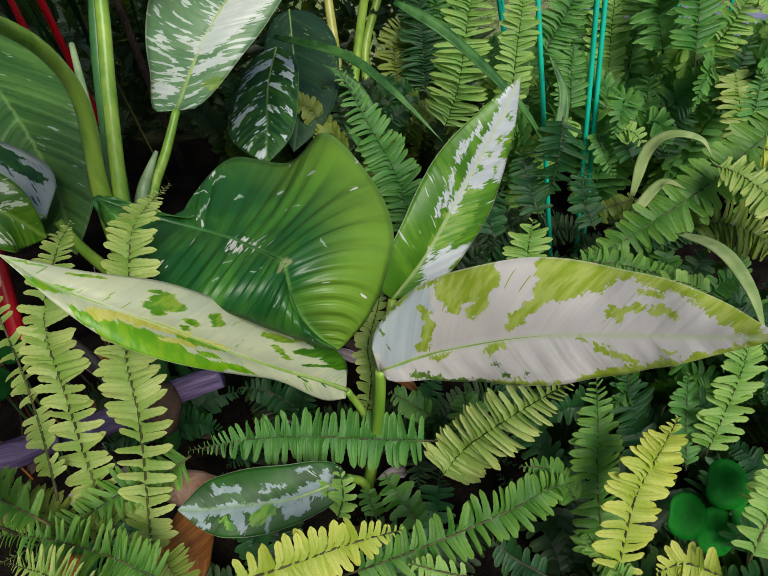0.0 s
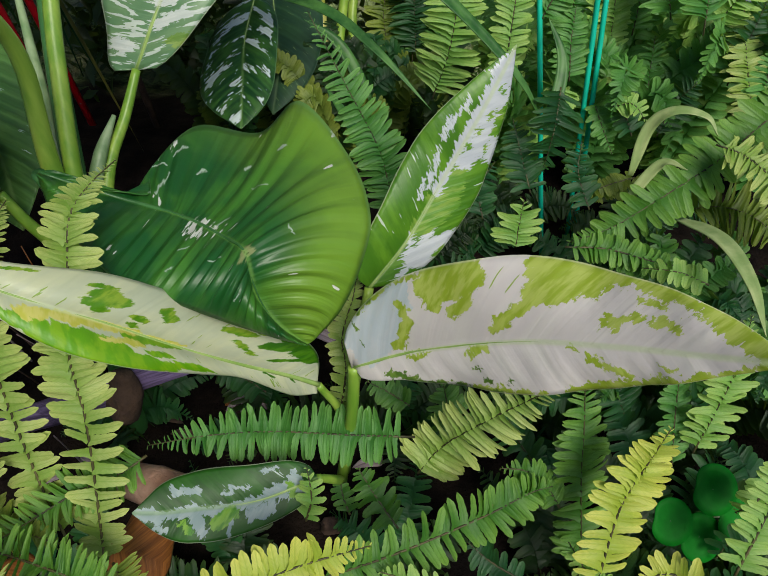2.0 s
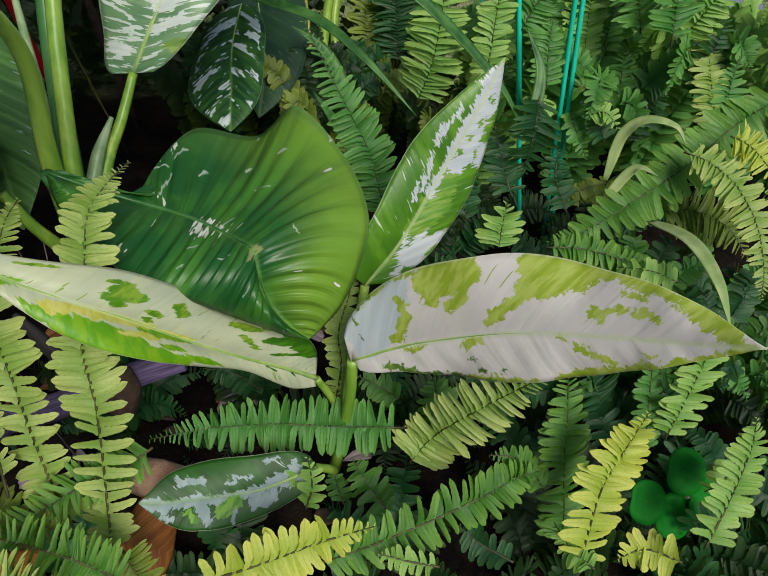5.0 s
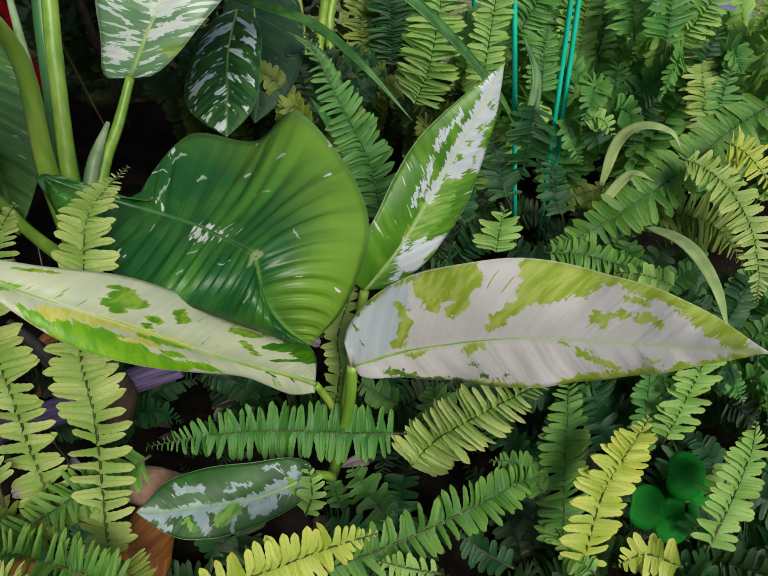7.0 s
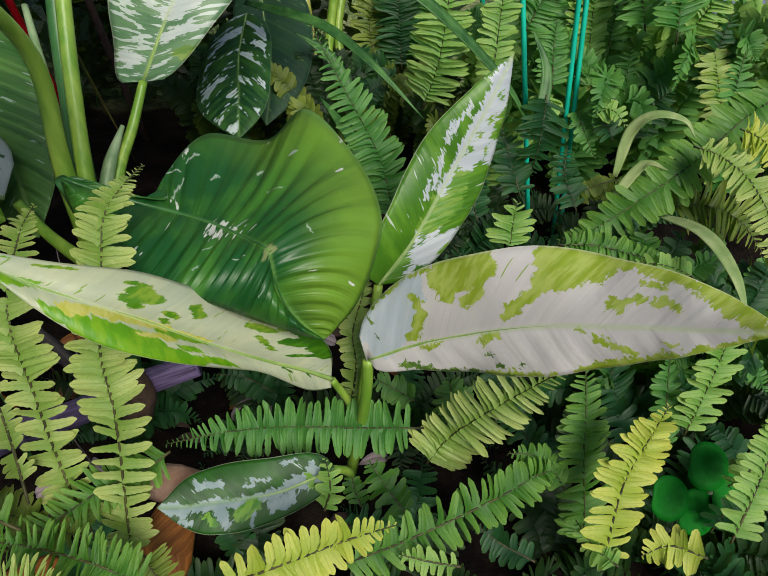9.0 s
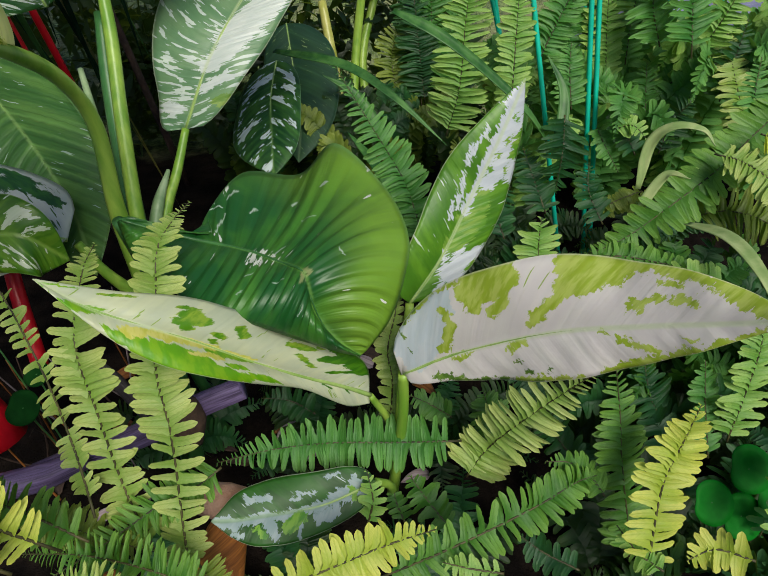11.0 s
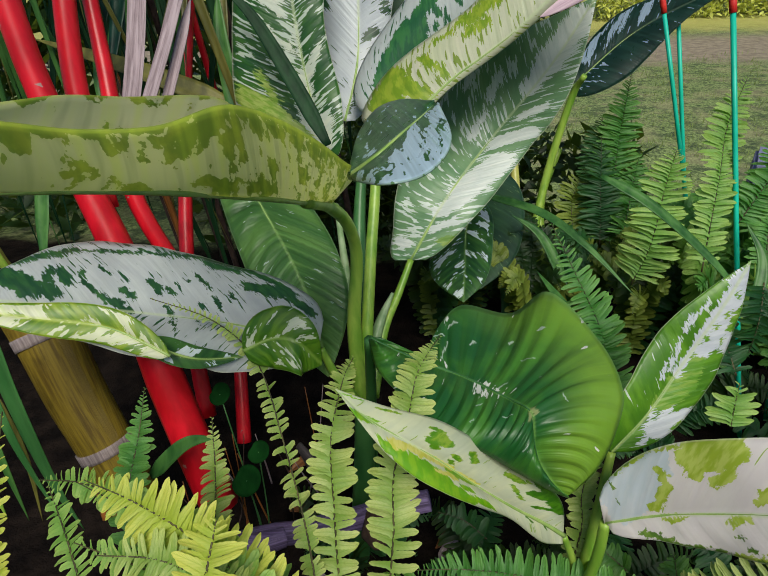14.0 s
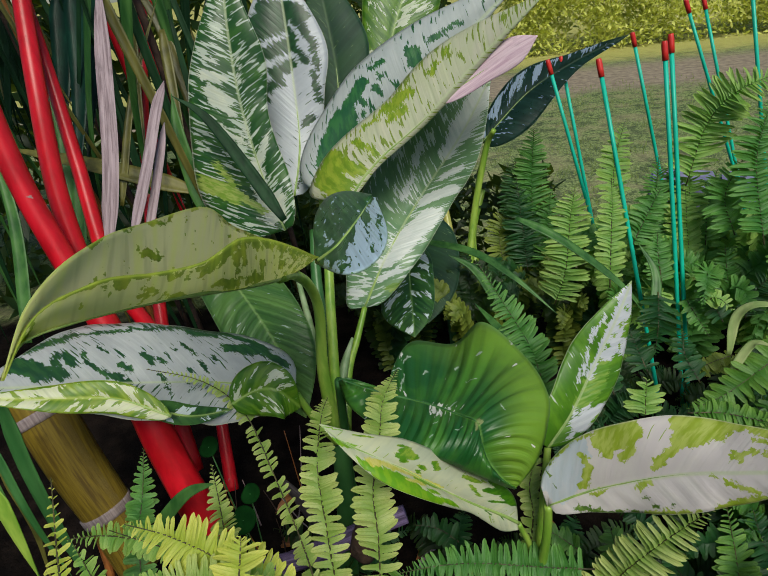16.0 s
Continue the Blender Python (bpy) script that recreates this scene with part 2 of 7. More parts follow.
def fern_skin(name, dark, light, veined=False):
    n = Nodes(name)
    r = n.chance()
    p = n.place()
    tone = n.noise(p, 28.0, 3.0)
    fine = n.noise(n.objvec(), 9.0, 3.0)
    f = n.math("MULTIPLY_ADD", r, 0.55, n.math("MULTIPLY_ADD", tone, 0.9, -0.25), clamp=True)
    c = n.mix(f, dark, light)
    c = n.mix(n.math("MULTIPLY", n.step(fine, 0.55, 0.75), 0.25), c, rgb(light[0] * 1.15, light[1] * 1.05, light[2] * 0.8))
    height = n.noise(n.objvec(), 30.0, 2.0)
    if veined:
        a, v = n.uv("leaf")
        av = n.math("ABSOLUTE", v)
        # tips paler: yellowing, plus light through the leaflet put into the colour
        young = n.math("MULTIPLY_ADD", r, 0.3, n.step(a, 0.35, 1.05))
        c = n.mix(n.math("MULTIPLY", young, 0.45), c, rgb(min(1.0, light[0] * 1.25 + 0.03), min(1.0, light[1] * 1.12 + 0.02), light[2]))
        # base darker: hairy rachis, and the shade beside it painted in
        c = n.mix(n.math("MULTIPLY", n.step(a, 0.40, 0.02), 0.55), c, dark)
        side = n.noise(n.combine(n.math("MULTIPLY", n.math("SUBTRACT", a, n.math("MULTIPLY", av, 0.25)), 24.0), n.math("MULTIPLY", av, 0.8), r), 1.0, 1.0)
        c = n.mix(n.math("MULTIPLY", n.step(side, 0.52, 0.36), 0.30), c, dark)
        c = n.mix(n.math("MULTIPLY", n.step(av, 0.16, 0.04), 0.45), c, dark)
        spot = n.noise(p, 170.0, 2.0)
        c = n.mix(n.math("MULTIPLY", n.step(spot, 0.72, 0.76), 0.5), c, rgb(0.20, 0.16, 0.05))
        height = n.math("ADD", n.math("MULTIPLY", side, 1.5), n.math("MULTIPLY", n.step(av, 0.0, 0.3), 1.0))
    normal = n.bump(height, 0.35, 0.0006)
    return n.surface(c, 0.46, normal, 0.36, n.mix(0.4, c, rgb(0.5, 0.68, 0.05)), spec=0.4)


def stalk_skin(name, low, high, rough=0.38, spec=0.5, flakes=None):
    n = Nodes(name)
    p = n.place()
    f = n.noise(n.combine(*[n.math("MULTIPLY", c, k) for c, k in zip(n.node("ShaderNodeSeparateXYZ", Vector=p).outputs, (60.0, 60.0, 9.0))]), 1.0, 4.0)
    c = n.mix(n.step(f, 0.3, 0.7), low, high)
    if flakes:
        c = n.mix(n.step(n.noise(p, 42.0, 3.0), 0.70, 0.72), c, flakes)
    return n.surface(c, rough, n.bump(f, 0.2, 0.001), 0.08, spec=spec)


def earthy(name, dark, light, scale, rough=0.85, relief=0.004, spec=0.3):
    n = Nodes(name)
    p = n.place()
    f = n.noise(p, scale, 6.0, 0.65)
    g = n.noise(p, scale * 5, 4.0, 0.6)
    c = n.mix(n.step(f, 0.3, 0.7), dark, light)
    c = n.mix(n.math("MULTIPLY", g, 0.5), c, rgb(*[k * 0.5 for k in dark[:3]]))
    return n.surface(c, rough, n.bump(g, 0.6, relief), spec=spec)


def barky(name, dark, light, rough=0.7, spec=0.4):
    """Fibrous skin that runs along the piece."""
    n = Nodes(name)
    a, v = n.uv("leaf")
    f = n.noise(n.combine(n.math("MULTIPLY", a, 14.0), n.math("MULTIPLY", v, 260.0)), 1.0, 5.0, 0.65)
    g = n.noise(n.combine(n.math("MULTIPLY", a, 40.0), n.math("MULTIPLY", v, 60.0), 4.0), 1.0, 4.0)
    c = n.mix(n.step(f, 0.32, 0.66), dark, light)
    c = n.mix(n.math("MULTIPLY", n.step(g, 0.55, 0.75), 0.5), c, rgb(*[k * 0.45 for k in dark[:3]]))
    return n.surface(c, rough, n.bump(f, 0.6, 0.0015), spec=spec)


WHITE = rgb(0.80, 0.78, 0.76)
WHITE_LEAF_BASE_STROKES = ((0.0246, -0.0205, 0.0552, -0.0395, 0.0165), (0.0187, -0.0086, 0.0424, -0.0145, 0.0109), (0.0522, -0.0327, 0.0615, -0.0454, 0.0123),)
WHITE_LEAF_LIME_STROKES = ((0.0896, -0.0426, 0.1119, -0.0458, 0.0115), (0.0837, -0.0369, 0.0881, -0.0309, 0.0045), (0.0974, -0.0233, 0.1104, -0.0319, 0.0035), (0.152, -0.0302, 0.1228, -0.0114, 0.0038), (0.1481, -0.029, 0.174, -0.0346, 0.0081), (0.1537, -0.043, 0.1804, -0.0412, 0.0105), (0.1804, -0.0412, 0.21, -0.0319, 0.005), (0.21, -0.0319, 0.239, -0.0186, 0.0032), (0.2395, -0.0174, 0.2668, 0.0018, 0.0051), (0.0269, -0.0372, 0.0608, -0.0511, 0.0019), (0.0608, -0.0511, 0.1005, -0.0554, 0.0018), (0.0624, -0.036, 0.0661, -0.026, 0.0037), (0.0652, -0.0242, 0.0466, -0.0064, 0.0038), (0.0503, 0.0021, 0.0675, 0.003, 0.0019), (0.1845, -0.014, 0.2002, -0.016, 0.0027), (0.2095, -0.014, 0.2182, -0.0139, 0.0026), (0.2017, -0.0245, 0.2102, -0.0236, 0.0022),)
WHITE_LEAF_LIME_MORE_STROKES = ((0.2245, -0.0186, 0.2351, -0.0174, 0.0007), (0.1017, 0.0046, 0.1126, 0.0033, 0.0027), (0.1658, 0.0019, 0.1708, 0.0045, 0.0012), (0.1778, 0.0084, 0.2004, 0.0161, 0.002), (0.2158, 0.0081, 0.2223, 0.0081, 0.0011), (0.1028, 0.03, 0.1556, 0.0325, 0.0022), (0.1698, 0.0293, 0.224, 0.0155, 0.0032), (0.224, 0.0155, 0.2638, 0.003, 0.0028), (0.1919, -0.0122, 0.1881, -0.0083, 0.0019), (0.2576, -0.003, 0.2672, 0.0017, 0.003),)
WHITE_LEAF_DARK_STROKES = ((0.0331, 0.0111, 0.0621, 0.0218, 0.002), (0.0621, 0.0218, 0.0962, 0.0289, 0.0024), (0.1039, 0.0153, 0.109, 0.0163, 0.0009), (0.1138, 0.0238, 0.1166, 0.0249, 0.0018), (0.1302, 0.0246, 0.1332, 0.0253, 0.0013), (0.0246, -0.0312, 0.0249, -0.0281, 0.0015), (0.0202, -0.0174, 0.0222, -0.0152, 0.001), (0.0308, -0.0389, 0.0426, -0.0443, 0.0015), (0.118, 0.0323, 0.1245, 0.0327, 0.0018),)
M_WHITE_LEAF = marked("white_leaf_skin", rgb(0.74, 0.67, 0.69), rgb(0.78, 0.72, 0.72), ((rgb(0.60, 0.65, 0.73), rgb(0.64, 0.67, 0.74), WHITE_LEAF_BASE_STROKES), (rgb(0.36, 0.47, 0.04), rgb(0.52, 0.60, 0.13), WHITE_LEAF_LIME_STROKES), (rgb(0.36, 0.47, 0.04), rgb(0.52, 0.60, 0.13), WHITE_LEAF_LIME_MORE_STROKES), (rgb(0.10, 0.20, 0.03), rgb(0.20, 0.32, 0.05), WHITE_LEAF_DARK_STROKES),), 2.0, dashes=(rgb(0.34, 0.46, 0.10), -0.1), ragged=0.009, rib=0.5, vein=0.10, jitter=0.018, glow_tint=(0.62, 0.72, 0.30), glow_mix=0.3)
HALF_LEAF_WHITE_STROKES = ((0.1993, 0.0032, 0.1708, 0.0037, 0.009), (0.1732, 0.0046, 0.1304, 0.0054, 0.0108), (0.1447, 0.0082, 0.1358, 0.0269, 0.0088), (0.126, 0.0057, 0.0978, 0.0041, 0.0088), (0.0363, 0.0177, 0.0476, 0.0282, 0.0126), (0.0152, 0.0116, 0.0601, 0.0117, 0.0028), (0.1217, -0.0152, 0.0933, -0.0077, 0.0022), (0.0968, -0.0149, 0.084, -0.0095, 0.0016), (0.1523, -0.0203, 0.131, -0.0159, 0.0011), (0.0632, -0.0038, 0.0403, 0.0066, 0.0017), (0.135, -0.018, 0.1681, -0.0141, 0.0021), (0.1903, -0.007, 0.1847, 0.0024, 0.0021),)
HALF_LEAF_LIME_STROKES = ((0.0644, 0.0042, 0.0855, 0.0121, 0.0101), (0.1296, 0.0035, 0.1358, 0.0034, 0.0016), (0.1432, 0.0044, 0.1489, 0.0055, 0.0016), (0.1347, 0.0174, 0.1399, 0.0176, 0.0017), (0.1573, 0.0074, 0.1625, 0.0075, 0.0016), (0.1781, 0.0065, 0.182, 0.006, 0.0016), (0.1106, 0.0036, 0.1153, 0.0039, 0.0017), (0.0905, 0.0118, 0.1098, 0.0106, 0.0067), (0.1481, 0.0195, 0.168, 0.0133, 0.0027), (0.0365, 0.0261, 0.0444, 0.0286, 0.0029), (0.0862, -0.003, 0.0789, 0.0044, 0.0033),)
M_HALF_LEAF = marked("half_white_leaf_skin", rgb(0.075, 0.22, 0.015), rgb(0.15, 0.34, 0.025), ((rgb(0.62, 0.64, 0.74), rgb(0.70, 0.71, 0.80), HALF_LEAF_WHITE_STROKES), (rgb(0.14, 0.33, 0.03), rgb(0.28, 0.44, 0.07), HALF_LEAF_LIME_STROKES),), 7.0, dashes=(rgb(0.62, 0.68, 0.60), 0.35), ragged=0.020)
CREAM_LEAF_GREEN_STROKES = ((0.2425, -0.0137, 0.2196, -0.013, 0.005), (0.2311, -0.0184, 0.2067, -0.024, 0.008), (0.2067, -0.024, 0.1734, -0.0225, 0.0069), (0.1754, -0.024, 0.1379, -0.0214, 0.0037), (0.266, -0.0074, 0.2383, 0.0012, 0.0024), (0.2725, -0.0008, 0.2645, 0.0078, 0.001), (0.1691, -0.0057, 0.1309, 0.0003, 0.0037), (0.1663, -0.0147, 0.1532, -0.0138, 0.0024), (0.2102, -0.0127, 0.1824, -0.0136, 0.0053),)
CREAM_LEAF_YELLOW_STROKES = ((0.2307, -0.0086, 0.1997, -0.002, 0.0025), (0.2019, -0.0042, 0.162, 0.0002, 0.0031), (0.162, 0.0002, 0.1282, 0.003, 0.0016), (0.1897, -0.0112, 0.1644, -0.0078, 0.0016),)
CREAM_LEAF_PATCH_STROKES = ((0.2111, 0.0153, 0.1936, 0.0096, 0.0027), (0.2138, 0.0231, 0.1984, 0.0188, 0.005), (0.2227, 0.025, 0.2172, 0.0279, 0.0019), (0.181, 0.0148, 0.1717, 0.0129, 0.0024), (0.1807, 0.0281, 0.1661, 0.0217, 0.0029), (0.1825, 0.0386, 0.179, 0.0375, 0.0017), (0.1424, 0.0363, 0.1361, 0.038, 0.005), (0.1259, 0.0274, 0.0968, 0.019, 0.0018), (0.1372, 0.0459, 0.1345, 0.0457, 0.0019), (0.2565, 0.012, 0.2477, 0.02, 0.0014), (0.1666, 0.0057, 0.1736, 0.0077, 0.0016),)
CREAM_LEAF_DEEP_STROKES = ((0.1089, 0.0407, 0.0992, 0.0461, 0.0108), (0.1317, 0.0576, 0.1, 0.0521, 0.0081), (0.0883, 0.041, 0.0582, 0.0323, 0.0071), (0.0768, 0.0196, 0.0644, 0.0309, 0.0039), (0.0346, -0.0011, 0.0342, -0.0057, 0.002), (0.0606, -0.0045, 0.0561, -0.006, 0.0019),)
M_CREAM_LEAF = marked("cream_leaf_skin", rgb(0.58, 0.61, 0.46), rgb(0.66, 0.67, 0.47), ((rgb(0.15, 0.40, 0.008), rgb(0.26, 0.49, 0.015), CREAM_LEAF_GREEN_STROKES), (rgb(0.62, 0.60, 0.09), rgb(0.74, 0.68, 0.20), CREAM_LEAF_YELLOW_STROKES), (rgb(0.10, 0.28, 0.01), rgb(0.30, 0.44, 0.04), CREAM_LEAF_PATCH_STROKES), (rgb(0.04, 0.17, 0.005), rgb(0.09, 0.26, 0.01), CREAM_LEAF_DEEP_STROKES),), 11.0, dashes=(rgb(0.28, 0.42, 0.08), 0.3), ragged=0.005, jitter=0.009)
GREEN_LEAF_WHITE_STROKES = ((0.0676, 0.0302, 0.1289, 0.0602, 0.0006), (0.0913, 0.0168, 0.1261, 0.0525, 0.0004), (0.1422, 0.0738, 0.1623, 0.0909, 0.0004), (0.1747, -0.022, 0.1772, -0.0141, 0.0005), (0.2244, 0.1029, 0.2301, 0.1071, 0.001), (0.2188, -0.0293, 0.2136, -0.0218, 0.0002), (0.1452, 0.0565, 0.1556, 0.0666, 0.0005), (0.1848, 0.0754, 0.1928, 0.0826, 0.0005), (0.1876, 0.0599, 0.1988, 0.0638, 0.0004), (0.1442, 0.0084, 0.1591, 0.0227, 0.0003), (0.1457, -0.0296, 0.1434, -0.0213, 0.0004), (0.1634, -0.0485, 0.16, -0.0423, 0.0003), (0.209, 0.0311, 0.2146, 0.0332, 0.0003),)
M_GREEN_LEAF = variegated("green_leaf_skin", rgb(0.016, 0.115, 0.024), rgb(0.08, 0.26, 0.03), WHITE, -0.10, 16.0, 0.45, 0.8, 0.05, 15.0, 0.14, 0.25, 0.0, rib=1.2, lucent=0.25, lit_side=0.55, scar=0.64, dash_run=26.0, vein=0.08, furrow=0.16, vein_pitch=300.0, vein_break=3.0, marks=((rgb(0.34, 0.46, 0.36), rgb(0.54, 0.62, 0.52), GREEN_LEAF_WHITE_STROKES),))
SPLASH_LEAF_WHITE_STROKES = ((0.1316, -0.0009, 0.1192, -0.0026, 0.0048), (0.1157, -0.0022, 0.0877, -0.0016, 0.0035), (0.0938, 0.0003, 0.0898, -0.0154, 0.0044), (0.0843, -0.0028, 0.0355, 0.0017, 0.0036), (0.0355, 0.0017, 0.015, -0.0009, 0.0065), (0.0528, -0.0084, 0.0399, -0.0081, 0.005), (0.1056, 0.0142, 0.0893, 0.0127, 0.0027), (0.0717, 0.01, 0.0536, 0.0128, 0.0018), (0.0666, -0.0114, 0.0716, -0.019, 0.0022), (0.1202, -0.01, 0.1149, -0.0133, 0.0022), (0.0174, 0.0084, 0.0153, -0.0047, 0.0047), (0.0395, 0.0206, 0.0268, 0.019, 0.0014),)
SPLASH_LEAF_LIME_STROKES = ((0.078, -0.0112, 0.0666, -0.005, 0.0053), (0.1033, -0.01, 0.0998, -0.014, 0.0035), (0.0231, 0.0027, 0.0213, -0.0041, 0.0028),)
# whites and green lowered: shade of the leaves above is in the colour
M_SPLASH_LEAF = marked("splashed_leaf_skin", rgb(0.008, 0.060, 0.003), rgb(0.02, 0.11, 0.006), ((rgb(0.26, 0.34, 0.37), rgb(0.33, 0.40, 0.43), SPLASH_LEAF_WHITE_STROKES), (rgb(0.06, 0.22, 0.012), rgb(0.20, 0.38, 0.04), SPLASH_LEAF_LIME_STROKES),), 19.0, dashes=(rgb(0.44, 0.52, 0.50), 0.1), ragged=0.010, jitter=0.014, rough=0.5, lucent=0.15, vein=0.08, centre=(0.16, 0.28, 0.10))
STREAK_LEAF_WHITE_STROKES = ((0.2957, -0.0036, 0.3512, 0.001, 0.017), (0.2615, -0.0039, 0.3007, -0.0008, 0.0107), (0.1816, 0.0088, 0.2032, 0.0357, 0.0104), (0.1044, 0.0117, 0.1531, 0.0291, 0.0165), (0.0707, 0.0026, 0.0978, 0.0189, 0.0095), (0.2292, -0.0334, 0.2568, -0.0431, 0.0055), (0.1804, -0.0211, 0.212, -0.0258, 0.0042), (0.0281, -0.0126, 0.0437, -0.0277, 0.0049), (0.044, 0.0043, 0.067, 0.0248, 0.0048), (0.2231, 0.0123, 0.2444, 0.0291, 0.0054), (0.2096, -0.0864, 0.2294, -0.0874, 0.0036), (0.2351, -0.0869, 0.2466, -0.0849, 0.0028), (0.2255, -0.0681, 0.2481, -0.0706, 0.0035),)
STREAK_LEAF_LIME_STROKES = ((0.0381, 0.0242, 0.0452, 0.0333, 0.0054),)
M_STREAK_LEAF = marked("streaked_leaf_skin", rgb(0.14, 0.28, 0.14), rgb(0.20, 0.34, 0.17), ((rgb(0.66, 0.70, 0.70), rgb(0.74, 0.76, 0.76), STREAK_LEAF_WHITE_STROKES), (rgb(0.16, 0.30, 0.05), rgb(0.34, 0.46, 0.12), STREAK_LEAF_LIME_STROKES),), 23.0, dashes=(rgb(0.66, 0.72, 0.68), 1.5), ragged=0.040, rib=1.0, vein=0.2)
FROST_LEAF_DEEP_STROKES = ((0.2918, 0.0283, 0.2687, 0.0139, 0.0102), (0.286, 0.0447, 0.2415, 0.0681, 0.0049), (0.2415, 0.0681, 0.1706, 0.075, 0.0029), (0.1706, 0.075, 0.1017, 0.0988, 0.0038), (0.1233, 0.08, 0.099, 0.087, 0.0065), (0.0823, 0.0584, 0.0653, 0.0554, 0.009), (0.0658, 0.0685, 0.0235, 0.043, 0.0065), (0.0975, 0.0997, 0.0501, 0.0708, 0.0053), (0.2511, 0.0387, 0.2401, 0.0254, 0.0043), (0.2319, 0.0384, 0.2296, 0.0357, 0.0027), (0.215, 0.0153, 0.2039, 0.0086, 0.0033), (0.1961, 0.023, 0.1844, 0.0138, 0.0033),)
FROST_LEAF_DASH_STROKES = ((0.1735, 0.0348, 0.1651, 0.0266, 0.0046), (0.2023, 0.0107, 0.1841, -0.0019, 0.0033), (0.1551, 0.0102, 0.1471, -0.0028, 0.0023), (0.1336, 0.0558, 0.1174, 0.0392, 0.0024), (0.1112, 0.0273, 0.1048, 0.016, 0.0024), (0.2588, 0.0359, 0.256, 0.0157, 0.0042), (0.2813, 0.0219, 0.2496, 0.0116, 0.0062), (0.1506, -0.0077, 0.1508, -0.0204, 0.0017), (0.1261, -0.0026, 0.1246, -0.0063, 0.0017), (0.1563, 0.0295, 0.1522, 0.0244, 0.0023), (0.143, 0.0455, 0.138, 0.044, 0.0018), (0.0985, 0.0386, 0.095, 0.0322, 0.0025), (0.2285, 0.0271, 0.2195, 0.0189, 0.0027), (0.2167, 0.0447, 0.2095, 0.0408, 0.0022),)
M_FROST_LEAF = marked("frosted_leaf_skin", rgb(0.50, 0.52, 0.56), rgb(0.58, 0.60, 0.63), ((rgb(0.015, 0.075, 0.035), rgb(0.04, 0.14, 0.04), FROST_LEAF_DEEP_STROKES), (rgb(0.015, 0.07, 0.03), rgb(0.03, 0.11, 0.035), FROST_LEAF_DASH_STROKES),), 31.0, dashes=(rgb(0.02, 0.09, 0.04), 0.9), ragged=0.026, jitter=0.016, vein=0.08)
M_SHADE_LEAF = variegated("shaded_leaf_skin", rgb(0.012, 0.07, 0.02), rgb(0.06, 0.18, 0.03), rgb(0.70, 0.77, 0.82), 0.36, 50.0, 0.45, 0.4, 0.06, 71.0, 0.0, 0.5, 0.6)
SNOW_LEAF_DEEP_STROKES = ((0.2293, -0.0475, 0.2494, -0.0143, 0.0183), (0.195, -0.0353, 0.2207, 0.001, 0.0092), (0.17, -0.0253, 0.1935, 0.0005, 0.0075), (0.2151, 0.0086, 0.2019, 0.0206, 0.0067), (0.184, 0.0305, 0.1452, 0.0321, 0.005), (0.1093, 0.0086, 0.1192, 0.022, 0.0051), (0.1503, -0.0335, 0.164, -0.0161, 0.005), (0.1654, -0.0453, 0.1368, -0.0444, 0.0067), (0.2625, 0.0142, 0.2294, 0.0349, 0.0075), (0.0847, 0.0194, 0.0111, 0.0012, 0.0025), (0.2624, -0.0257, 0.2693, 0.0218, 0.0132), (0.2414, 0.0042, 0.2289, 0.0092, 0.0058), (0.2007, -0.0482, 0.1803, -0.0444, 0.0075), (0.2209, 0.035, 0.1926, 0.0369, 0.005),)
M_SNOW_LEAF = marked("snow_leaf_skin", rgb(0.52, 0.55, 0.63), rgb(0.58, 0.61, 0.68), ((rgb(0.006, 0.045, 0.018), rgb(0.02, 0.09, 0.03), SNOW_LEAF_DEEP_STROKES),), 33.0, dashes=(rgb(0.010, 0.06, 0.025), 0.45), ragged=0.034, jitter=0.016)
# pale blue patches paint the sheen reflected on the lobe's right side
M_BUD_LEAF = variegated("painted_sheen_leaf_skin", rgb(0.02, 0.09, 0.04), rgb(0.06, 0.18, 0.05), rgb(0.52, 0.66, 0.82), 0.20, 46.0, 0.50, 0.5, 0.0, 61.0, 0.0, 0.7, 0.6, side=0.22, rough=0.28, lucent=0.3)
M_LIME_LEAF = variegated("lime_leaf_skin", rgb(0.14, 0.30, 0.02), rgb(0.38, 0.50, 0.05), rgb(0.80, 0.80, 0.62), 0.46, 70.0, 0.35, 0.4, 0.05, 37.0, 0.0, 0.6, 0.5, lucent=0.4)
M_CURL_LEAF = variegated("curled_leaf_skin", rgb(0.05, 0.17, 0.008), rgb(0.15, 0.30, 0.02), rgb(0.62, 0.66, 0.52), 0.22, 70.0, 0.35, 0.4, 0.05, 37.0, 0.0, 0.7, 0.5, lucent=0.25)
M_TOP_LEAF = variegated("arching_leaf_skin", rgb(0.19, 0.35, 0.01), rgb(0.54, 0.62, 0.07), rgb(0.86, 0.85, 0.62), 0.74, 44.0, 0.60, 0.3, 0.02, 39.0, 0.0, 0.8, 0.4, side=0.12, lucent=0.80, glow_tint=(0.93, 0.96, 0.50), glow_mix=0.40)
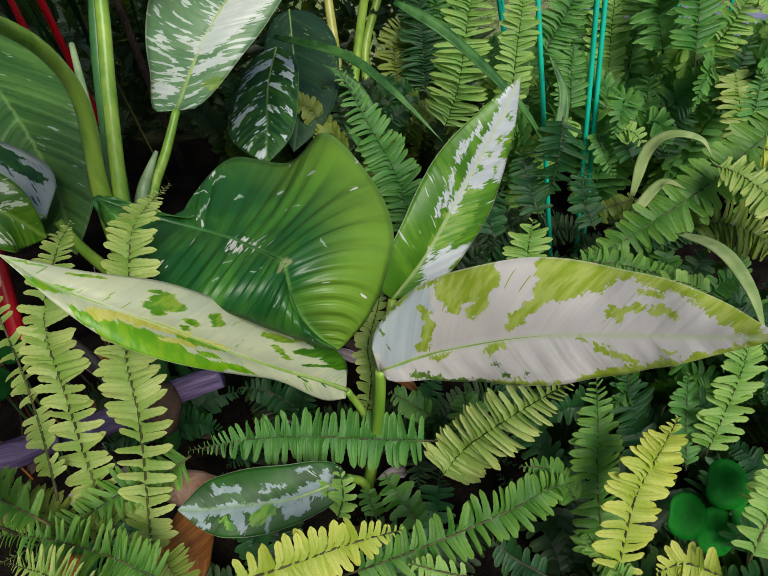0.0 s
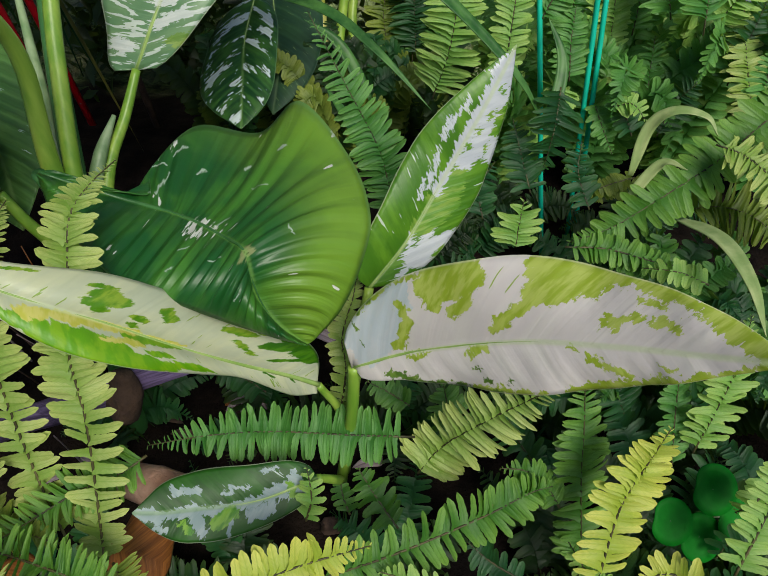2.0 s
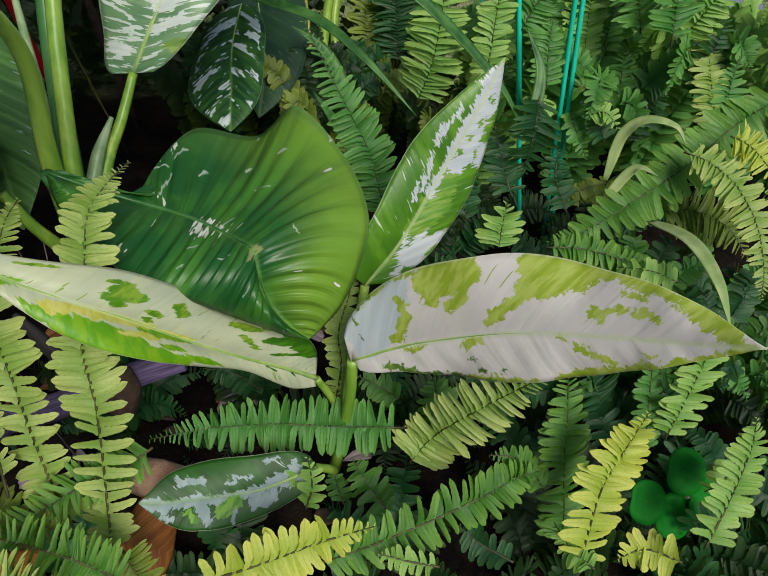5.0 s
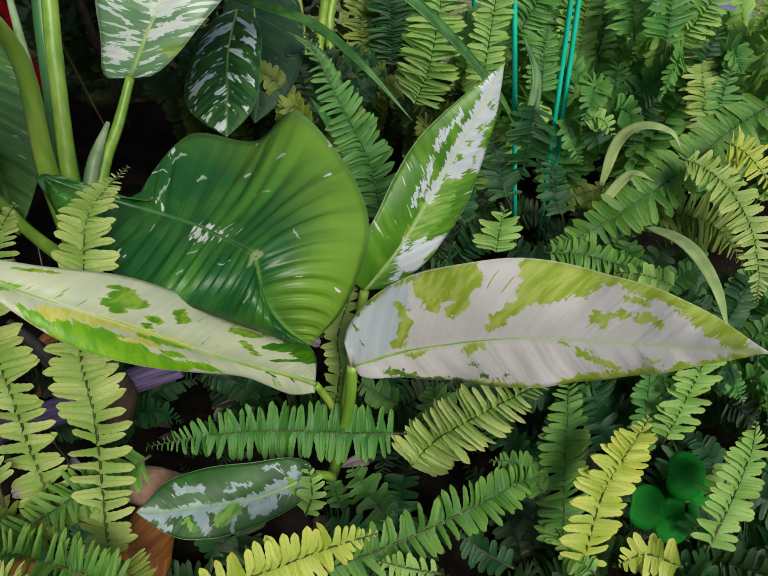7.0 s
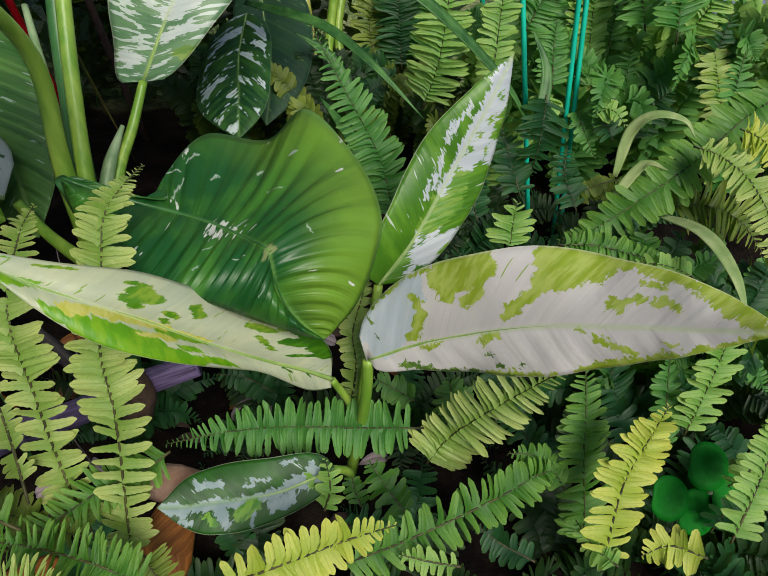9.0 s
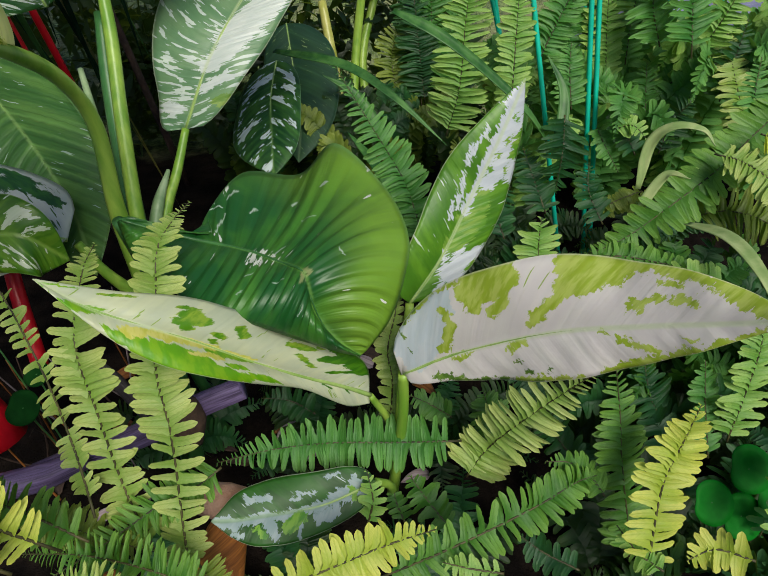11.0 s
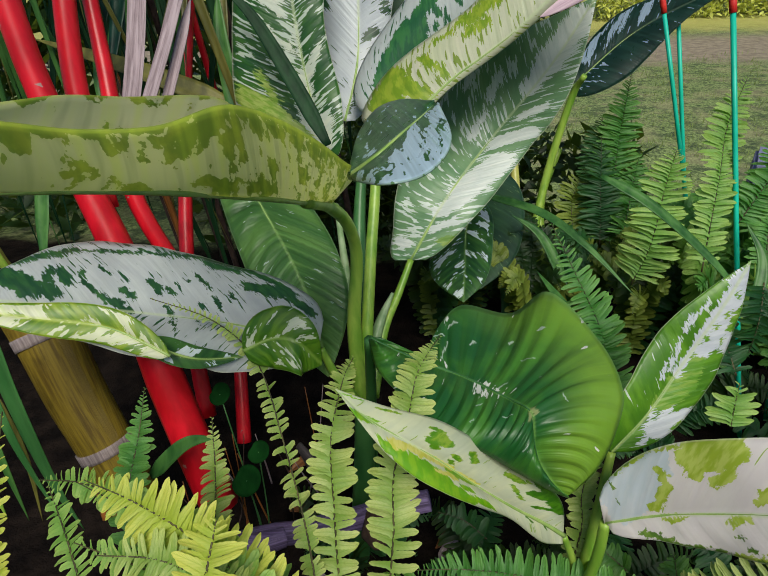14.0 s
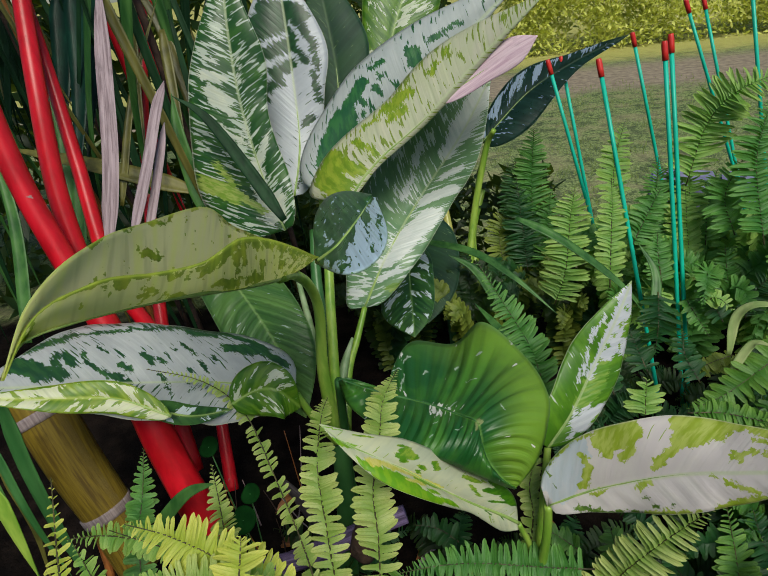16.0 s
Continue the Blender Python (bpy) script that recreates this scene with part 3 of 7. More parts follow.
SPOT_LEAF_DEEP_STROKES = ((0.0436, -0.0031, 0.1047, -0.0236, 0.014), (0.0892, -0.0208, 0.1567, -0.0449, 0.0077), (0.1604, -0.0285, 0.156, -0.0177, 0.0045), (0.2288, -0.0312, 0.2159, -0.0154, 0.0081), (0.1806, -0.0517, 0.1978, -0.048, 0.0045), (0.2506, -0.0225, 0.26, -0.0204, 0.0044), (0.1345, -0.0281, 0.1308, -0.0172, 0.003), (0.1211, -0.0124, 0.1182, -0.0065, 0.0023), (0.107, -0.0143, 0.101, -0.0027, 0.0038), (0.268, -0.0204, 0.2858, -0.0128, 0.0029), (0.1781, -0.0393, 0.1779, -0.0319, 0.0023), (0.1798, -0.02, 0.178, -0.0148, 0.0022),)
M_SPOT_LEAF = marked("spotted_leaf_skin", rgb(0.54, 0.58, 0.60), rgb(0.60, 0.63, 0.65), ((rgb(0.02, 0.12, 0.05), rgb(0.05, 0.20, 0.06), SPOT_LEAF_DEEP_STROKES),), 67.0, dashes=(rgb(0.02, 0.12, 0.05), 0.95), ragged=0.022)
STRIPE_LEAF_WHITE_STROKES = ((0.2223, -0.04, 0.2096, -0.0169, 0.006), (0.2039, -0.0357, 0.1785, -0.0127, 0.0068), (0.1903, -0.0347, 0.1635, -0.0101, 0.0038), (0.1631, -0.037, 0.1277, -0.011, 0.0031), (0.0967, -0.0046, 0.022, -0.009, 0.0087), (0.1291, 0.0198, 0.0983, 0.0027, 0.0039), (0.0488, 0.0127, 0.0216, 0.0038, 0.0087), (0.2384, -0.0319, 0.2321, -0.0202, 0.003), (0.2302, 0.0044, 0.2, 0.005, 0.0023), (0.1505, -0.0006, 0.1195, -0.0037, 0.0031),)
STRIPE_LEAF_LIME_STROKES = ((0.1003, -0.0791, 0.0665, -0.0429, 0.011), (0.1176, -0.0521, 0.0788, -0.0383, 0.0039), (0.0642, -0.0367, 0.0357, -0.014, 0.0048),)
M_STRIPE_LEAF = marked("striped_leaf_skin", rgb(0.014, 0.085, 0.02), rgb(0.05, 0.16, 0.025), ((rgb(0.58, 0.63, 0.56), rgb(0.66, 0.69, 0.58), STRIPE_LEAF_WHITE_STROKES), (rgb(0.24, 0.40, 0.05), rgb(0.44, 0.54, 0.14), STRIPE_LEAF_LIME_STROKES),), 43.0, dashes=(rgb(0.56, 0.63, 0.54), 1.7), ragged=0.050, vein=0.2)
CREAMSTRIPE_LEAF_OLIVE_STROKES = ((0.0476, -0.0519, 0.0139, -0.0134, 0.012), (0.0629, -0.0591, 0.0385, -0.0059, 0.0068), (0.1248, -0.0447, 0.1531, -0.0402, 0.0095), (0.1172, -0.0277, 0.1294, -0.0265, 0.0073), (0.187, -0.032, 0.2001, -0.0363, 0.0043), (0.0941, -0.0469, 0.1096, -0.0429, 0.0037), (0.0767, -0.0398, 0.0729, -0.0225, 0.0045), (0.2129, -0.0371, 0.2232, -0.0403, 0.0029), (0.0747, -0.0164, 0.0631, -0.0039, 0.0029), (0.0178, -0.0202, 0.0183, -0.0057, 0.0059),)
M_CREAMSTRIPE_LEAF = marked("cream_striped_leaf_skin", rgb(0.58, 0.60, 0.42), rgb(0.64, 0.62, 0.50), ((rgb(0.20, 0.33, 0.02), rgb(0.34, 0.44, 0.04), CREAMSTRIPE_LEAF_OLIVE_STROKES),), 45.0, dashes=(rgb(0.22, 0.31, 0.04), 1.5), ragged=0.045, vein=0.3)
M_DARK_LEAF = variegated("dark_leaf_skin", rgb(0.010, 0.055, 0.03), rgb(0.022, 0.085, 0.03), rgb(0.20, 0.30, 0.10), -0.2, 24.0, 0.4, 1.0, 0.05, 47.0, 0.1, 0.5, 0.0, rough=0.6)
M_SILVER_LEAF = variegated("silvery_leaf_skin", rgb(0.006, 0.030, 0.024), rgb(0.014, 0.055, 0.042), rgb(0.36, 0.46, 0.62), -0.05, 40.0, 0.5, 0.6, 0.05, 48.0, 0.0, 0.9, 0.0, side=-0.25, rough=0.28)
M_RIB_LEAF = variegated("ribbed_leaf_skin", rgb(0.05, 0.15, 0.035), rgb(0.12, 0.26, 0.06), rgb(0.42, 0.52, 0.44), -0.1, 24.0, 0.4, 0.8, 0.05, 53.0, 0.0, 0.45, 0.0, rib=2.0, furrow=0.5, vein_pitch=130.0, vein_break=2.0)
M_PINK = barky("pink_leaf_back", rgb(0.46, 0.30, 0.38), rgb(0.68, 0.52, 0.58))
M_STALK = stalk_skin("petiole_skin", rgb(0.15, 0.31, 0.03), rgb(0.36, 0.51, 0.08))
M_MIDRIB = stalk_skin("midrib_skin", rgb(0.22, 0.36, 0.08), rgb(0.38, 0.50, 0.16))
M_STALK_PALE = stalk_skin("pale_petiole_skin", rgb(0.15, 0.26, 0.11), rgb(0.32, 0.42, 0.24))
M_STALK_YELLOW = stalk_skin("yellow_stem_skin", rgb(0.34, 0.36, 0.06), rgb(0.50, 0.48, 0.14))
M_STALK_DARK = stalk_skin("dark_petiole_skin", rgb(0.03, 0.12, 0.03), rgb(0.06, 0.18, 0.05))
FERN = {
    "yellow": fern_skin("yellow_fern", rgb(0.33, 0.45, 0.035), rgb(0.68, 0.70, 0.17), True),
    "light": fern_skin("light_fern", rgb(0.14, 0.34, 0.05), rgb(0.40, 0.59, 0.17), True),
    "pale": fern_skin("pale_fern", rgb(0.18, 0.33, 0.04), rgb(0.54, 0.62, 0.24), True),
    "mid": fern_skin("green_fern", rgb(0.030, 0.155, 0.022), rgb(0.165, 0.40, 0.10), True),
    # dark and shade are fern greens lowered to carry shade in the colour
    "dark": fern_skin("shade_dark_fern", rgb(0.006, 0.045, 0.014), rgb(0.025, 0.13, 0.040), True),
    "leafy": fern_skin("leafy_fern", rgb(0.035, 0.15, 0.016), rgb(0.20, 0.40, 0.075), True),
    "shade": fern_skin("shade_toned_fern", rgb(0.018, 0.095, 0.012), rgb(0.10, 0.26, 0.045), True),
    # fern green taken near black, painted shadow for the lowest gaps
    "deep": fern_skin("shadow_fern", rgb(0.003, 0.018, 0.005), rgb(0.014, 0.06, 0.014), True),
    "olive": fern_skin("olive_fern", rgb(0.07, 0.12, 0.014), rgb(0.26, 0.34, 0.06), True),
}
M_RACHIS = stalk_skin("rachis_skin", rgb(0.03, 0.028, 0.010), rgb(0.10, 0.085, 0.03), 0.6)
M_RED = stalk_skin("red_stem_skin", rgb(0.44, 0.002, 0.010), rgb(0.68, 0.007, 0.022), 0.36, 0.45, rgb(0.38, 0.22, 0.20))
M_BAMBOO = barky("bamboo_skin", rgb(0.10, 0.062, 0.010), rgb(0.24, 0.17, 0.02), 0.4)
M_RING = barky("stem_ring", rgb(0.16, 0.12, 0.12), rgb(0.32, 0.26, 0.26), 0.7)
M_DRY = barky("dry_leaf_skin", rgb(0.17, 0.12, 0.135), rgb(0.42, 0.33, 0.36), 0.8)
M_LOG = barky("purple_bark", rgb(0.06, 0.040, 0.095), rgb(0.24, 0.17, 0.37), 0.55)
M_HUSK = barky("brown_husk", rgb(0.14, 0.045, 0.012), rgb(0.36, 0.13, 0.03), 0.45)
M_SHEATH = barky("dark_sheath", rgb(0.03, 0.025, 0.03), rgb(0.09, 0.075, 0.08))
M_WOOD = earthy("pink_wood", rgb(0.42, 0.22, 0.16), rgb(0.62, 0.40, 0.32), 40.0)
M_LITTER = earthy("leaf_litter", rgb(0.03, 0.02, 0.02), rgb(0.12, 0.07, 0.05), 30.0)
M_BLADE = stalk_skin("grass_blade", rgb(0.022, 0.09, 0.018), rgb(0.08, 0.20, 0.045), 0.45, 0.35)
M_BLADE_DARK = stalk_skin("dark_palm_leaf", rgb(0.004, 0.024, 0.008), rgb(0.015, 0.06, 0.02), 0.6, 0.2)
# teal lowered so the black gaps between stems sit in its colour
M_BLADE_TEAL = stalk_skin("teal_palm_leaf", rgb(0.002, 0.020, 0.012), rgb(0.008, 0.050, 0.030), 0.45, 0.3)
M_BLADE_OLIVE = stalk_skin("olive_blade", rgb(0.06, 0.06, 0.010), rgb(0.16, 0.15, 0.03), 0.45)
M_BLADE_PALE = stalk_skin("pale_blade", rgb(0.22, 0.32, 0.10), rgb(0.40, 0.46, 0.20), 0.45)
M_STICK = stalk_skin("green_stick_paint", rgb(0.01, 0.48, 0.32), rgb(0.02, 0.58, 0.42), 0.4)
M_CAP = stalk_skin("red_cap_plastic", rgb(0.60, 0.02, 0.02), rgb(0.72, 0.04, 0.03), 0.4)
M_CLOVER = stalk_skin("round_leaf_skin", rgb(0.004, 0.12, 0.008), rgb(0.008, 0.18, 0.012), 0.6, 0.12)
# round leaf skin again, with shade put into its green
M_ROUND_SHADE = stalk_skin("shade_toned_round_leaf_skin", rgb(0.002, 0.026, 0.004), rgb(0.006, 0.05, 0.008), 0.8, 0.08)
M_SLATE = earthy("slate_stone", rgb(0.16, 0.16, 0.28), rgb(0.32, 0.32, 0.48), 18.0, 0.7)


# ---- builders ----
def spline(us, pts, u):
    """A smooth curve through pts at parameters us."""
    pts = [np.array(p, float) for p in pts]
    k = 0
    while k < len(us) - 2 and u > us[k + 1]:
        k += 1

    def slope(i):
        if i == 0:
            return (pts[1] - pts[0]) / (us[1] - us[0])
        if i == len(us) - 1:
            return (pts[-1] - pts[-2]) / (us[-1] - us[-2])
        return (pts[i + 1] - pts[i - 1]) / (us[i + 1] - us[i - 1])

    h = us[k + 1] - us[k]
    s = (u - us[k]) / h
    s2, s3 = s * s, s * s * s
    return (2 * s3 - 3 * s2 + 1) * pts[k] + (s3 - 2 * s2 + s) * h * slope(k) + (3 * s2 - 2 * s3) * pts[k + 1] + (s3 - s2) * h * slope(k + 1)


def link_mesh(name, verts, faces, mat, parent=None, uvs=None, label="", smooth=True):
    me = bpy.data.meshes.new(name)
    me.from_pydata([tuple(v) for v in verts], [], faces)
    for layer, values in (uvs or {}).items():
        lay = me.uv_layers.new(name=layer)
        for loop in me.loops:
            lay.data[loop.index].uv = values[loop.vertex_index]
    me.materials.append(mat)
    for p in me.polygons:
        p.use_smooth = smooth
    ob = new(name, me)
    ob.parent = parent
    if label:
        tagged(ob, label)
    return ob


def thing(name, at, label, category, group="", kind=""):
    ob = new(name)
    ob.empty_display_size = 0.05
    ob.location = at
    return tagged(ob, label, category, group, kind)


def under(ob, parent):
    """Parent without moving."""
    ob.parent = parent
    off, top = Vector((0, 0, 0)), parent
    while top is not None:
        off += top.location + top.matrix_parent_inverse.translation
        top = top.parent
    ob.matrix_parent_inverse = Matrix.Translation(-off)
    return ob


def unit(v):
    v = np.array(v, float)
    return v / (np.linalg.norm(v) + 1e-12)


def envelope(u, round_base=0.30):
    """Outline of a leaf: rounded base, broadest at two fifths, pointed tip."""
    if u < round_base:
        return math.sqrt(max(0.0, 1 - (1 - u / round_base) ** 2)) * 0.98 + 0.02 * (u > 0)
    return max(0.0, 1 - ((u - round_base) / (1 - round_base)) ** 1.9)


def leaf(parent, name, base, tip, normal, stations, mat, label="", wave=0.0, crest=0.15, ribs=0.0, round_base=0.30, seed=0):
    """A leaf blade along a bent midrib. stations: (share, midrib point, (left width, rise, sweep), the same to the right)."""
    us = [0.0] + [s[0] for s in stations] + [1.0]
    mids = [base] + [s[1] for s in stations] + [tip]
    nu, nv = 48, 9
    N = unit(normal)
    ws = []
    for side in (2, 3):
        keys = [(s[0], s[side][0] / max(0.05, envelope(s[0], round_base)), s[side][1], s[side][2]) for s in stations]
        ws.append([(0.0, *keys[0][1:])] + keys + [(1.0, *keys[-1][1:])])
    verts, uv1, uv2, spine = [], [], [], []
    length, last = 0.0, None
    for i in range(nu + 1):
        u = i / nu
        m = spline(us, mids, u)
        t = unit(spline(us, mids, min(1, u + 0.02)) - spline(us, mids, max(0, u - 0.02)))
        n = unit(N - t * (N @ t))
        left = np.cross(n, t)
        length += 0 if last is None else np.linalg.norm(m - last)
        last = m
        spine.append(m)
        for j in range(-nv, nv + 1):
            s = abs(j) / nv
            keys = ws[0] if j < 0 else ws[1]
            g, ang, sweep = spline([k[0] for k in keys], [(k[1], radians(k[2]), k[3]) for k in keys], u)
            w = max(0.0004, g * envelope(u, round_base))
            sd = left if j < 0 else -left
            out = sd * math.cos(ang) + n * math.sin(ang)
            rise = -sd * math.sin(ang) + n * math.cos(ang)
            ripple = wave * s * s * math.sin(u * 17 + seed + (2.0 if j < 0 else 0.0)) + 0.3 * wave * s * math.sin(u * 41 + seed * 3)
            rb = ribs * math.sin((u - s * w * 3.2) * 95.0) * math.sin(math.pi * min(1, s * 1.05)) if ribs else 0.0
            p = m + (out + t * sweep) * (w * s) + rise * (crest * w * s * (1 - s) * 2 + ripple + rb)
            verts.append(p)
            uv1.append((length, math.copysign(w * s, j)))
            uv2.append((u, 0.5 + 0.5 * j / nv))
    row = 2 * nv + 1
    faces = [(i * row + j, i * row + j + 1, (i + 1) * row + j + 1, (i + 1) * row + j) for i in range(nu) for j in range(row - 1)]
    ob = link_mesh(name, verts, faces, mat, None, {"leaf": uv1, "unit": uv2}, label)
    under(ob, parent)
    m = ob.modifiers.new("thick", "SOLIDIFY")
    m.thickness, m.offset = 0.0007, 0.0
    bend = [tuple(spine[i] - N * 0.0007) for i in (0, 6, 12, 18, 24, 30, 36, 42, 47)]
    tube(ob, "midrib", bend, (0.0019, 0.0013, 0.0007, 0.0003), M_MIDRIB, sides=8, steps=40)
    return ob


def draped_leaf(parent, name, mids, lefts, rights, mat, label="", ribs=0.0, wave=0.0, seed=0.0, rib_count=26, rows=56, rib_mat=None):
    """A folded leaf hung between its midrib and its two margins; each margin is two rails (halfway, edge)."""
    nu, nv = rows, 12
    us = [i / (len(mids) - 1) for i in range(len(mids))]
    verts, uv1, uv2, spine, length, last = [], [], [], [], 0.0, None
    rail = lambda pts, u: np.array(spline(us, pts, u))
    for i in range(nu + 1):
        u = i / nu
        m = rail(mids, u)
        length += 0 if last is None else np.linalg.norm(m - last)
        last = m
        spine.append(m)
        sides = [(rail(lefts[0], u), rail(lefts[1], u)), (rail(rights[0], u), rail(rights[1], u))]
        for j in range(-nv, nv + 1):
            h, e = sides[0] if j < 0 else sides[1]
            s = abs(j) / nv
            p = m * (1 - s) * (1 - 2 * s) + h * 4 * s * (1 - s) + e * s * (2 * s - 1)
            w = np.linalg.norm(h - m) + np.linalg.norm(e - h)
            n = np.cross(e - m, rail(mids, min(1, u + 0.02)) - rail(mids, max(0, u - 0.02)))
            n = n / max(1e-9, np.linalg.norm(n)) * (1 if j < 0 else -1)
            lift = ribs * math.sin(2 * math.pi * u * rib_count + seed) * math.sin(math.pi * min(1, s * 1.08)) + wave * s * s * math.sin(u * 19 + seed)
            verts.append(p + n * lift * min(1, w / 0.03))
            uv1.append((length + 0.8 * w * s, math.copysign(w * s, j)))
            uv2.append((u, 0.5 + 0.5 * j / nv))
    row = 2 * nv + 1
    faces = [(i * row + j, i * row + j + 1, (i + 1) * row + j + 1, (i + 1) * row + j) for i in range(nu) for j in range(row - 1)]
    ob = under(link_mesh(name, verts, faces, mat, None, {"leaf": uv1, "unit": uv2}, label), parent)
    m = ob.modifiers.new("thick", "SOLIDIFY")
    m.thickness, m.offset = 0.0007, 0.0
    tube(ob, "midrib", [tuple(spine[min(nu - 1, i * nu // 8)]) for i in range(9)], (0.0022, 0.0015, 0.0008, 0.0003), rib_mat or M_MIDRIB, sides=8, steps=40)
    return ob


def tube(parent, name, pts, radii, mat, label="", flat=1.0, sides=12, steps=24, groove=0.0):
    """A bent round stalk."""
    us = [i / (len(pts) - 1) for i in range(len(pts))]
    rus = [i / (len(radii) - 1) for i in range(len(radii))]
    verts, uv1, length, last = [], [], 0.0, None
    ref = None
    for i in range(steps + 1):
        u = i / steps
        m = spline(us, pts, u)
        t = unit(spline(us, pts, min(1, u + 0.02)) - spline(us, pts, max(0, u - 0.02)))
        if ref is None:
            ref = unit(np.cross(t, (0.3, 0.9, 0.2)))
        x = unit(ref - t * (ref @ t))
        ref = x
        y = np.cross(t, x)
        r = float(np.interp(u, rus, radii))
        length += 0 if last is None else np.linalg.norm(m - last)
        last = m
        for k in range(sides):
            b = 2 * math.pi * k / sides
            rr = r * (1 - groove * max(0.0, math.cos(b - 1.2)) ** 4)
            verts.append(m + x * math.cos(b) * rr + y * math.sin(b) * rr * flat)
            uv1.append((length, b * r))
    faces = [(i * sides + k, i * sides + (k + 1) % sides, (i + 1) * sides + (k + 1) % sides, (i + 1) * sides + k) for i in range(steps) for k in range(sides)]
    faces += [tuple(range(sides))[::-1], tuple(steps * sides + k for k in range(sides))]
    ob = link_mesh(name, verts, faces, mat, None, {"leaf": uv1}, label)
    return under(ob, parent)


def blade(parent, name, pts, width, mat, normal=(0, -0.6, 0.8), label="", fold=0.25, taper=0.8, steps=26, twist=0.0):
    """A long strap-shaped leaf with a fold along its middle."""
    us = [i / (len(pts) - 1) for i in range(len(pts))]
    verts, uv1, length, last = [], [], 0.0, None
    N = unit(normal)
    for i in range(steps + 1):
        u = i / steps
        m = spline(us, pts, u)
        t = unit(spline(us, pts, min(1, u + 0.02)) - spline(us, pts, max(0, u - 0.02)))
        n = unit(N - t * (N @ t))
        s = np.cross(n, t)
        a = twist * u
        s, n = s * math.cos(a) + n * math.sin(a), n * math.cos(a) - s * math.sin(a)
        length += 0 if last is None else np.linalg.norm(m - last)
        last = m
        w = width * 0.5 * min(1.0, 0.45 + u * 4) * max(0.02, 1 - max(0, (u - (1 - taper)) / taper) ** 2)
        for k in (-1, -0.5, 0, 0.5, 1):
            verts.append(m + s * w * k + n * w * fold * abs(k))
            uv1.append((length, w * k))
    faces = [(i * 5 + k, i * 5 + k + 1, i * 5 + k + 6, i * 5 + k + 5) for i in range(steps) for k in range(4)]
    ob = link_mesh(name, verts, faces, mat, None, {"leaf": uv1}, label)
    under(ob, parent)
    m = ob.modifiers.new("thick", "SOLIDIFY")
    m.thickness, m.offset = 0.0008, 0.0
    return ob


# fern leaflets: a few shapes, each 1 long, shared by all fronds
def pinna_shape(k):
    r = random.Random(k)
    verts, faces = [], []
    n = 9
    bend, droop, wide = r.uniform(-0.04, 0.15), r.uniform(-0.08, 0.28), r.uniform(0.13, 0.15)
    curl, roll = r.uniform(-0.10, 0.25), r.uniform(-0.5, 0.5)
    for i in range(n + 1):
        u = i / n
        w = wide * (1.14 - 0.40 * u) * (1.0 - 0.80 * max(0.0, (u - 0.86) / 0.14) ** 2.6)
        w *= 1.0 + (0.07 if i % 2 else -0.05) * (u > 0.1)
        lift = -droop * u * u + curl * max(0.0, u - 0.6) ** 2
        y = bend * u * u
        tilt = roll * u * w
        fold = 0.30 * w
        verts += [(u, y - w, lift + fold - tilt), (u, y, lift - 0.012), (u, y + w * (1.5 if i == 0 else 1.15 if i == 1 else 1.0), lift + fold + tilt)]
    for i in range(n):
        for j in range(2):
            faces.append((i * 3 + j, i * 3 + j + 1, i * 3 + j + 4, i * 3 + j + 3))
    uvs = [(i // 3 / n, (i % 3) - 1.0) for i in range(len(verts))]
    return verts, faces, uvs


PINNAE = {}
for tone, mat in FERN.items():
    for k in range(7):
        v, f, q = pinna_shape(k)
        me = bpy.data.meshes.new("pinna")
        me.from_pydata(v, [], f)
        lay = me.uv_layers.new(name="leaf")
        for loop in me.loops:
            lay.data[loop.index].uv = q[loop.vertex_index]
        me.materials.append(mat)
        for p in me.polygons:
            p.use_smooth = True
        PINNAE[tone, k] = me


def frond_frame(pts, normal, pairs, width, seed, start=0.06, cup=0.12, sweep=12.0):
    """Places of a frond's leaflets: base, axis along the leaflet, across and up, length."""
    r = random.Random(seed)
    us = [i / (len(pts) - 1) for i in range(len(pts))]
    N = unit(normal)
    out = []
    for i in range(pairs):
        u = start + (1 - start) * (i + 0.4) / pairs
        m = spline(us, pts, u)
        t = unit(spline(us, pts, min(1, u + 0.02)) - spline(us, pts, max(0, u - 0.02)))
        n = unit(N - t * (N @ t))
        s = np.cross(n, t)
        size = width * 0.5 * min(1.0, 0.75 + 1.6 * u) * max(0.14, 1 - max(0.0, (u - 0.45) / 0.55) ** 1.9)
        for sd in (-1, 1):
            sw = radians(sweep + 22 * max(0, u - 0.6) / 0.4 + r.uniform(-12, 12))
            x = unit(s * sd * math.cos(sw) + t * math.sin(sw) + n * (cup + r.uniform(-0.22, 0.20)))
            tw = 0.25 * sd + r.uniform(-0.42, 0.42)
            z = unit(n - x * (n @ x))
            y = np.cross(z, x)
            y, z = y * math.cos(tw) + z * math.sin(tw), z * math.cos(tw) - y * math.sin(tw)
            if sd < 0:
                y = -y
            out.append((m + t * (0.002 if sd > 0 else 0.0), x, y, z, size * r.uniform(0.82, 1.08), sd))
    return out


def pinna_width(pts, pairs, width):
    length = sum(np.linalg.norm(np.array(b) - np.array(a)) for a, b in zip(pts, pts[1:]))
    return min(1.7, max(0.55, (length / pairs) / (width * 0.5) / 0.285 * 1.26))


